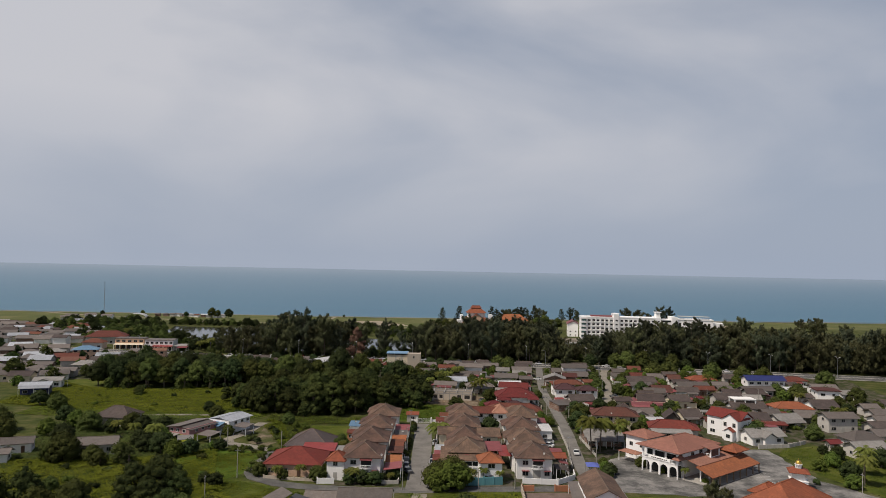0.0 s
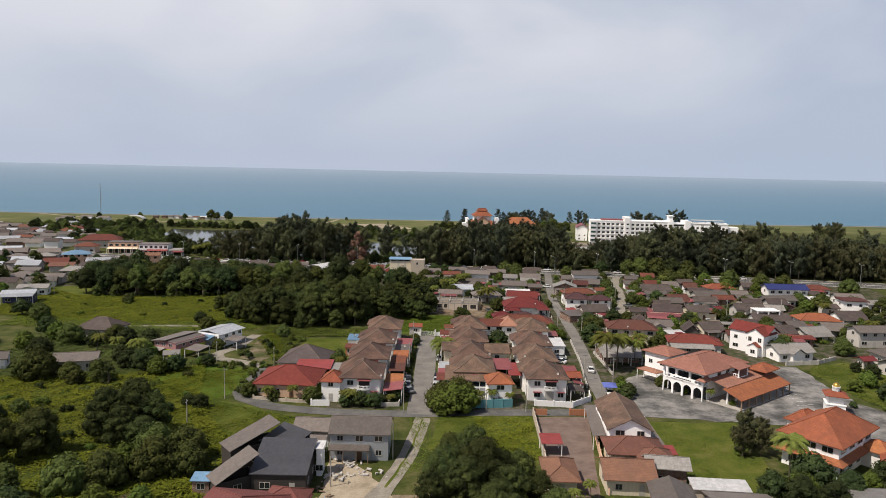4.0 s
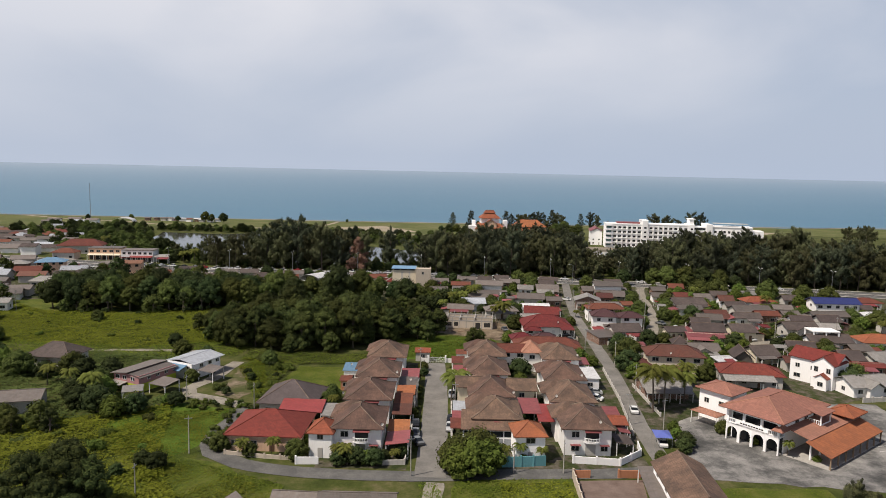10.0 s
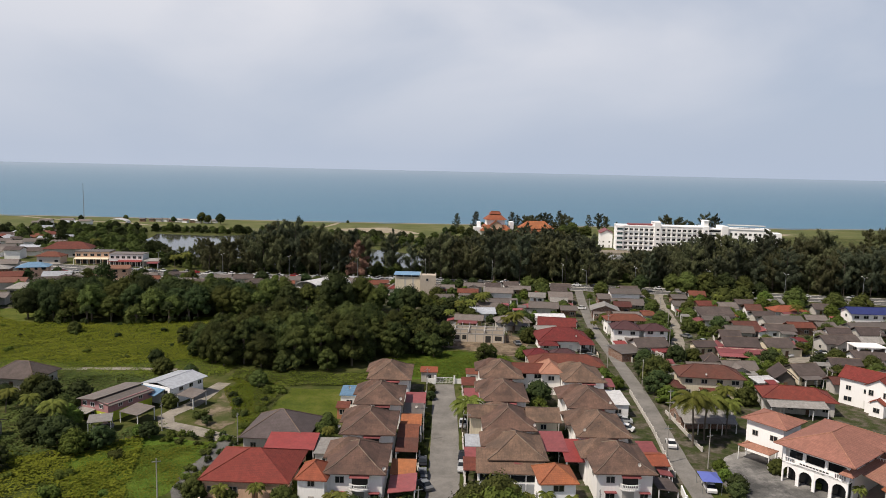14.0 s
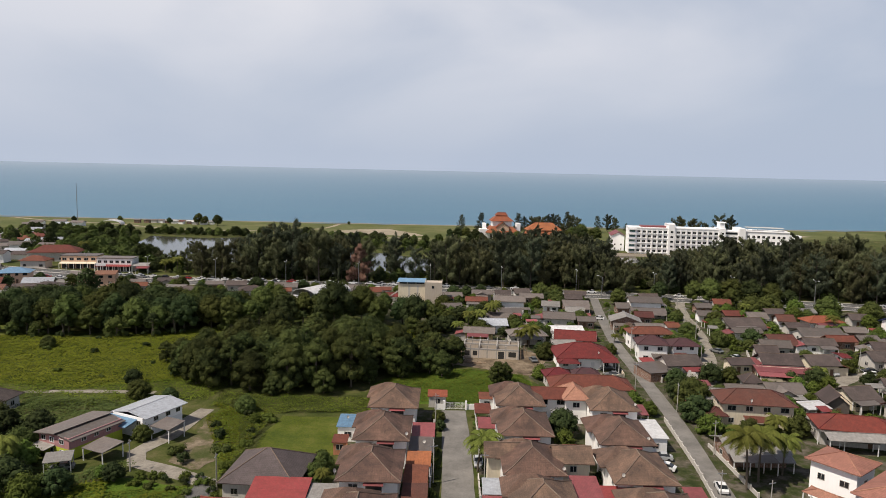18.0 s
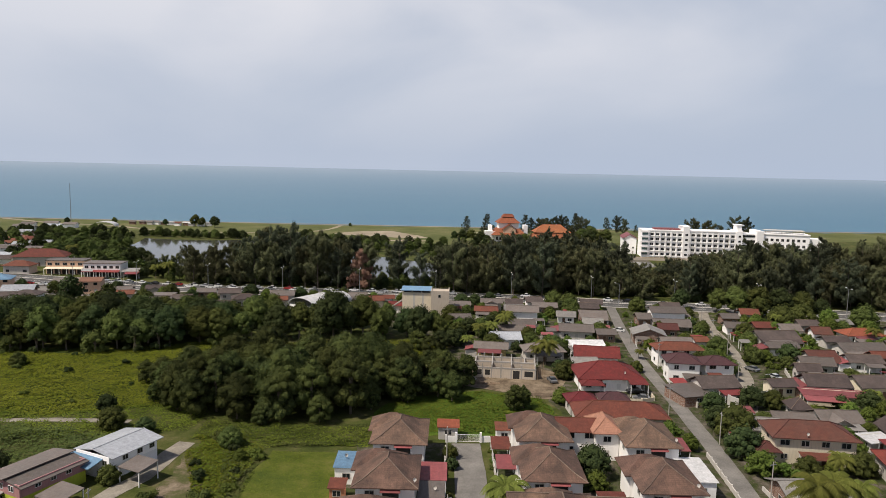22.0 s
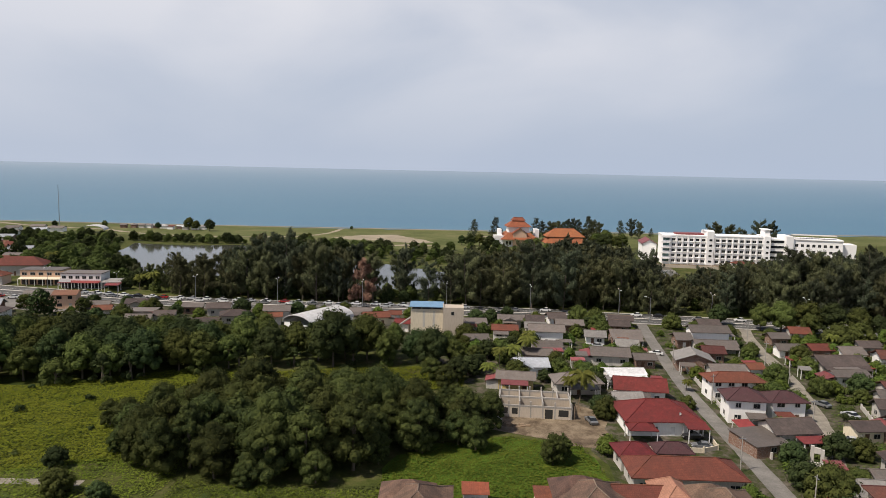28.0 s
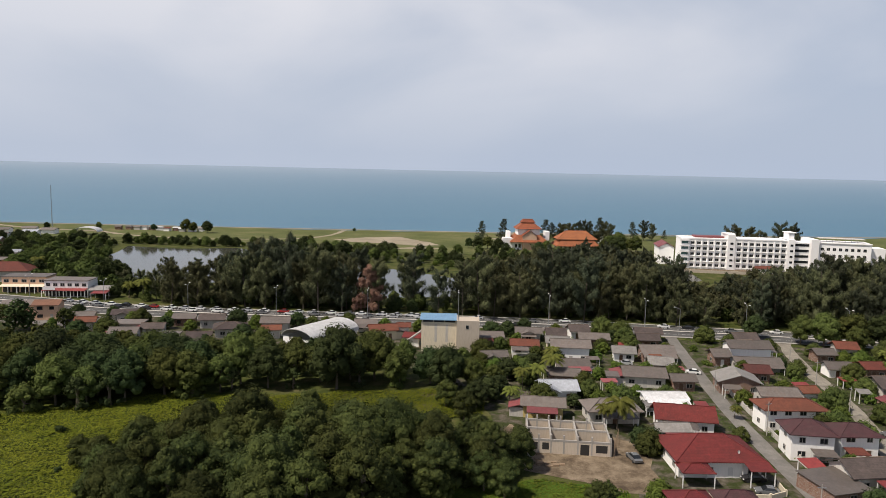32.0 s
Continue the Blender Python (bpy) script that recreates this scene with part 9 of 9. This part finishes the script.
for _x, _y, _a, _c, _w in [(-0.2, 214.6, 180, 1, "parked in the street"), (-0.6, 197.6, 176, 2, "parked in the street"), (-0.8, 193.2, 178, 1, "parked in the street"), (-8.0, 190.0, 4, 3, "parked beside the street"), (-8.2, 195.0, 2, 2, "parked beside the street"), (-7.6, 185.4, 30, 3, "parked beside the street"), (-1.2, 178.4, 2, 2, "parked under a tree"), (42.0, 206.5, -8, 0, "on the side road"), (34.6, 214.6, 60, 0, "parked before a white garage"), (35.4, 219.0, 80, 1, "parked before a white garage"), (38.5, 272.6, 80, 3, "under the porch of a bungalow"),
                           (38.2, 277.6, 90, 2, "under the porch of a bungalow"), (18.6, 285.4, 10, 3, "parked at the building site"), (77.2, 300.2, 30, 3, "parked beside the back road"), (66.0, 276.0, 30, 0, "parked in a yard"), (71.0, 277.4, 70, 1, "parked in a yard"), (92.4, 352.0, 80, 0, "parked on the grass"), (96.5, 351.0, 90, 0, "parked on the grass"), (104.0, 283.0, 80, 2, "parked in a yard"), (112.0, 278.5, 85, 0, "parked in a yard"), (101.0, 279.0, 20, 1, "parked in a yard"), (113.5, 282.0, 85, 2, "parked in a yard"), (80.0, 293.0, 20, 1, "parked beside the back road"), (123.5, 259.5, 90, 3, "parked in a yard"),
                           (-74.6, 207.8, 110, 3, "under a farm shed"), (-187.0, 404.5, 100, 0, "before the shops"), (-180.5, 402.0, 105, 1, "before the shops"), (-174.0, 400.5, 105, 2, "before the shops"), (-153.0, 397.5, 20, 3, "before the shops"), (-148.0, 396.5, 20, 0, "before the shops"), (-194.0, 406.5, 105, 4, "before the shops"), (33.2, 351.4, 80, 1, "parked under a grey roof"), (50.0, 344.0, 75, 0, "parked in a yard")]:
    car(_x, _y, _a, _c, _w)
# white van under a blue canvas shade
_c = car(42.6, 187.4, -6, 0, "under a blue canvas shade")
_t = thing("canvas_shade", 42.6, 187.6, -6, "blue canvas shade on four thin posts over a parked car", "shade")
_m = Mesh()
for _q in range(4):
    _a = [(-1.7, -2.2), (1.7, -2.2), (1.7, 2.2), (-1.7, 2.2)]
    _p, _s = _a[_q], _a[(_q + 1) % 4]
    _m.face((_p[0], _p[1], 2.3), (_s[0], _s[1], 2.3), (0, 0, 3.0))
_m.put("canvas", "canvas", _t)
for _x, _y in ((-1.6, -2.1), (1.6, -2.1), (-1.6, 2.1), (1.6, 2.1)):
    _m = Mesh()
    _m.tube((_x, _y, 0), (_x, _y, 2.3), 0.04, sides=6)
    _m.put("post", "steel", _t)


# ---- poles, lamps, mast ----
def street_lamp(x, y, rot, h=9.0, double=False):
    t = thing("street_lamp", x, y, rot, "tall grey street lamp with %s curved arm%s" % ("two" if double else "one", "s" if double else ""), "street lamp", "street lamps")
    m = Mesh()
    m.tube((0, 0, 0), (0, 0, h), 0.13, 0.07, 7)
    m.put("pole", "steel", t)
    for s in ((-1, 1) if double else (1,)):
        m = Mesh()
        m.tube((0, 0, h - 0.2), (0, s * 1.8, h + 0.5), 0.06, 0.05, 5)
        m.put("arm", "steel", t)
        m = Mesh()
        m.box(-0.15, 0.15, min(s * 1.6, s * 2.4), max(s * 1.6, s * 2.4), h + 0.42, h + 0.58)
        m.put("lamp_head", "trim", t)


for _k in range(13):
    _x = -180 + _k * 33
    _i = min(range(1, len(ROAD) - 1), key=lambda k: abs(ROAD[k].x - _x))
    street_lamp(ROAD[_i].x, ROAD[_i].y, 0, 10.5, True)
street_lamp(61.4, 391.0, 90, 9.0)


def pole(x, y, h=7.5, rot=0):
    t = thing("utility_pole", x, y, rot, "slim grey utility pole with a short cross-arm", "pole", "utility poles")
    m = Mesh()
    m.tube((0, 0, 0), (0, 0, h), 0.12, 0.08, 7)
    m.put("pole", "concrete", t)
    m = Mesh()
    m.box(-0.7, 0.7, -0.05, 0.05, h - 0.6, h - 0.48)
    m.put("cross_arm", "steel", t)


POLES = [(-8.0, 170.4, 7.5), (-8.4, 206.0, 7.5), (-8.6, 234.0, 7.0), (0.4, 204.0, 7.0), (10.8, 172.6, 5.0), (20.0, 173.0, 6.5), (38.4, 198.0, 7.5), (45.6, 196.0, 7.0), (46.6, 222.0, 7.0), (47.2, 246.0, 7.0), (41.8, 262.0, 7.0), (50.6, 300.0, 7.5), (50.0, 328.0, 7.5), (74.8, 312.0, 7.5), (78.6, 334.0, 7.5), (84.4, 360.0, 7.5), (66.0, 283.0, 7.5), (-8.6, 146.0, 7.5), (-50.8, 178.0, 7.5), (-53.0, 160.0, 6.0), (-45.0, 202.0, 6.5), (-62.5, 208.0, 6.0), (111.0, 283.0, 7.5), (133.0, 285.0, 7.5), (-160.0, 300.0, 7.5), (-18.5, 134.0, 5.5), (104.0, 168.0, 7.0)]
for _x, _y, _h0 in POLES:
    pole(_x, _y, _h0, rot=PLANTS.choice([0, 90, 20]))
_t = thing("radio_mast", -347.0, 716.0, 0, "thin dark radio mast beside the beach", "mast")
_m = Mesh()
_m.tube((0, 0, 0), (0, 0, 34.0), 0.38, 0.22, 6)
_m.put("mast", "steel", _t)
_m = Mesh()
for _z in (10, 18, 26):
    _m.box(-0.8, 0.8, -0.05, 0.05, _z, _z + 0.15)
_m.put("cross_bars", "steel", _t)


# ---- walls, gates, fences ----
def low_wall(pts, h, material, label, t=0.2, cap=True):
    """A boundary wall along a line, a panel for each stretch, with posts between."""
    a = thing("boundary_wall", pts[0][0], pts[0][1], 0, label, "wall")
    ox, oy = pts[0]
    for p, q in zip(pts, pts[1:]):
        d = math.hypot(q[0] - p[0], q[1] - p[1])
        n = max(1, round(d / 3.0))
        ux, uy = (q[0] - p[0]) / d, (q[1] - p[1]) / d
        for i in range(n):
            s0, s1 = d * i / n, d * (i + 1) / n
            m = Mesh()
            x0, y0 = p[0] + ux * s0 - ox, p[1] + uy * s0 - oy
            x1, y1 = p[0] + ux * s1 - ox, p[1] + uy * s1 - oy
            nx, ny = -uy * t / 2, ux * t / 2
            m.slab([(x0 + nx, y0 + ny, h), (x0 - nx, y0 - ny, h), (x1 - nx, y1 - ny, h), (x1 + nx, y1 + ny, h)], h)
            m.put("panel", material, a)
            m = Mesh()
            m.box(x0 - 0.16, x0 + 0.16, y0 - 0.16, y0 + 0.16, 0, h + 0.25)
            m.put("post", material, a)
    return a


low_wall([(21.4, 171.0), (20.6, 150.0), (20.0, 134.0)], 1.7, "w_tan", "tan boundary wall of the walled house")
low_wall([(34.6, 172.0), (32.0, 152.0), (29.6, 133.0)], 1.4, "w_peach", "peach boundary wall of the walled house")
low_wall([(21.6, 171.2), (24.6, 171.4)], 1.5, "w_orange", "orange brick gate wall with pillars")
low_wall([(29.8, 171.6), (33.8, 171.8)], 1.5, "w_orange", "orange brick gate wall with pillars")
low_wall([(7.9, 175.0), (12.4, 175.4), (17.2, 176.2)], 2.0, "teal", "teal painted fence before the corner house")
low_wall([(22.6, 177.6), (27.0, 177.2), (31.4, 176.8), (36.6, 181.6), (37.2, 186.0)], 1.4, "w_clean", "white boundary wall round the corner house")
low_wall([(-29.6, 174.4), (-25.4, 174.6)], 1.4, "w_clean", "white panel fence before a terrace house")
low_wall([(-13.4, 174.8), (-9.4, 175.2), (-9.0, 182.0)], 1.0, "w_pale", "low pale wall before a terrace house")
low_wall([(-44.0, 178.0), (-36.0, 176.6), (-30.0, 176.0)], 0.8, "w_tan", "low wall before the red roofed bungalow")
low_wall([(-8.8, 243.6), (-6.8, 243.7)], 1.3, "w_white", "white gate at the end of the street")
_g = thing("gate", -4.3, 243.8, 2, "white iron double gate of thin bars at the street's end", "gate")
for _e in (-1, 1):
    _m = Mesh()
    _m.box(min(0, _e * 2.3), max(0, _e * 2.3), -0.03, 0.03, 1.55, 1.63).box(min(0, _e * 2.3), max(0, _e * 2.3), -0.03, 0.03, 0.15, 0.23)
    for _k in range(12):
        _m.box(_e * (0.08 + _k * 0.2) - 0.02, _e * (0.08 + _k * 0.2) + 0.02, -0.02, 0.02, 0.23, 1.55 - 0.02 * abs(_k - 6))
    _m.put("gate_leaf", "w_clean", _g)
    _m = Mesh()
    _m.box(_e * 2.5 - 0.2, _e * 2.5 + 0.2, -0.2, 0.2, 0, 2.1)
    _m.put("pillar", "w_clean", _g)
low_wall([(-1.8, 244.0), (1.0, 244.2)], 1.3, "w_white", "white gate at the end of the street")
low_wall([(-8.9, 187.0), (-8.9, 240.0)], 0.9, "w_pale", "low wall along the terrace front yards")
low_wall([(-0.4, 182.0), (-0.4, 209.0)], 0.9, "w_pale", "low wall along the terrace front yards")
low_wall([(0.2, 213.0), (0.2, 242.0)], 0.9, "w_pale", "low wall along the terrace front yards")
low_wall([(38.0, 192.0), (40.6, 214.0), (42.4, 240.0)], 0.9, "w_pale", "low wall beside the side road")
low_wall([(50.4, 268.0), (51.2, 290.0), (52.4, 312.0), (54.4, 338.0)], 1.2, "w_pale", "grey wall beside the side road")
low_wall([(47.4, 204.0), (47.0, 226.0)], 0.8, "w_pale", "low concrete edge beside the side road")
low_wall([(101.6, 217.0), (112.0, 219.0), (120.0, 224.0)], 1.2, "w_pale", "grey wall behind the car park")
low_wall([(22.0, 270.4), (38.0, 270.4), (41.4, 272.0), (41.8, 276.0)], 1.0, "w_cream", "cream wall before the red roofed bungalow")
low_wall([(86.0, 299.0), (82.0, 286.0), (79.0, 276.0)], 1.1, "w_pale", "grey wall beside the back road")
low_wall([(43.2, 173.0), (44.2, 150.0), (43.4, 138.0)], 1.2, "w_pale", "grey wall beside the grassed plot")

# ---- heaps and clutter by the modern house ----
_r = seeded("heap")
for _cx, _cy, _n, _mat, _lab in ((-16.5, 143.0, 30, "rubble", "heap of white building rubble by the track"), (-18.0, 137.0, 24, "rubble", "heap of white building rubble by the track"), (-12.0, 139.5, 14, "rubble", "scattered white building rubble"), (-19.0, 131.0, 12, "timber", "pile of used timber")):
    _o = thing("rubble_heap", _cx, _cy, 0, _lab, "rubble")
    for _k in range(_n):
        _m = Mesh()
        _a, _b, _s = _r.gauss(0, 1.5), _r.gauss(0, 1.2), _r.uniform(0.15, 0.5)
        _m.box(-_s, _s, -_s * 0.5, _s * 0.5, 0, _r.uniform(0.1, 0.35))
        _ob = _m.put("piece", _mat, _o)
        _ob.matrix_basis = pose(_a, _b, max(0, 0.5 - 0.2 * math.hypot(_a, _b)) * 0.6, _r.uniform(-15, 15), _r.uniform(-15, 15), _r.uniform(0, 180))
for _x, _y, _w, _d in ((-19.0, 128.6, 1.6, 1.2), (-40.0, 134.6, 3.2, 1.6)):
    _o = thing("tarpaulin", _x, _y, 20, "crumpled bright blue tarpaulin over a pile", "tarpaulin")
    _m = Mesh()
    _k = 6
    _g = [[(-_w / 2 + _w * i / _k, -_d / 2 + _d * j / _k, 0.12 + _r.uniform(0.1, 0.7) * (1 if 0 < i < _k and 0 < j < _k else 0.1)) for j in range(_k + 1)] for i in range(_k + 1)]
    for i in range(_k):
        for j in range(_k):
            _m.face(_g[i][j], _g[i + 1][j], _g[i + 1][j + 1], _g[i][j + 1])
    _m.put("sheet", "tarp", _o)


# ---- dishes and tanks on roofs ----
def dish(x, y, z, rot):
    t = thing("satellite_dish", x, y, rot, "small round satellite dish on a house", "satellite dish", "satellite dishes", z=z)
    m = Mesh()
    m.tube((0, 0, -0.6), (0, 0, 0.1), 0.04, sides=5)
    m.put("stand", "steel", t)
    m = Mesh()
    n, k = 12, 3
    for a in range(k):
        for i in range(n):
            q = []
            for aa, ii in ((a, i), (a, i + 1), (a + 1, i + 1), (a + 1, i)):
                rr, tt = 0.30 * aa / k, 2 * math.pi * ii / n
                q.append((rr * math.cos(tt), -0.1 + 0.10 * (1 - (aa / k) ** 2) + rr * 0.3 * math.sin(tt), 0.1 + rr * math.sin(tt)))
            m.face(*q)
    m.put("reflector", "w_pale", t)


for _x, _y, _z, _a in [(-14.0, 179.0, 6.2, 20), (28.6, 182.4, 6.4, 0), (-24.2, 197.0, 6.2, 40), (22.4, 197.6, 6.4, 0), (-26.4, 226.6, 4.05, 30), (13.2, 200.0, 6.2, 10), (31.0, 213.6, 6.3, 0), (-13.6, 213.0, 6.3, 15), (33.4, 231.8, 6.4, 0), (36.0, 279.6, 4.6, 20), (-10.4, 216.0, 3.6, 0), (60.0, 236.8, 6.2, 10), (55.2, 218.4, 4.2, 0)]:
    dish(_x, _y, _z, _a)
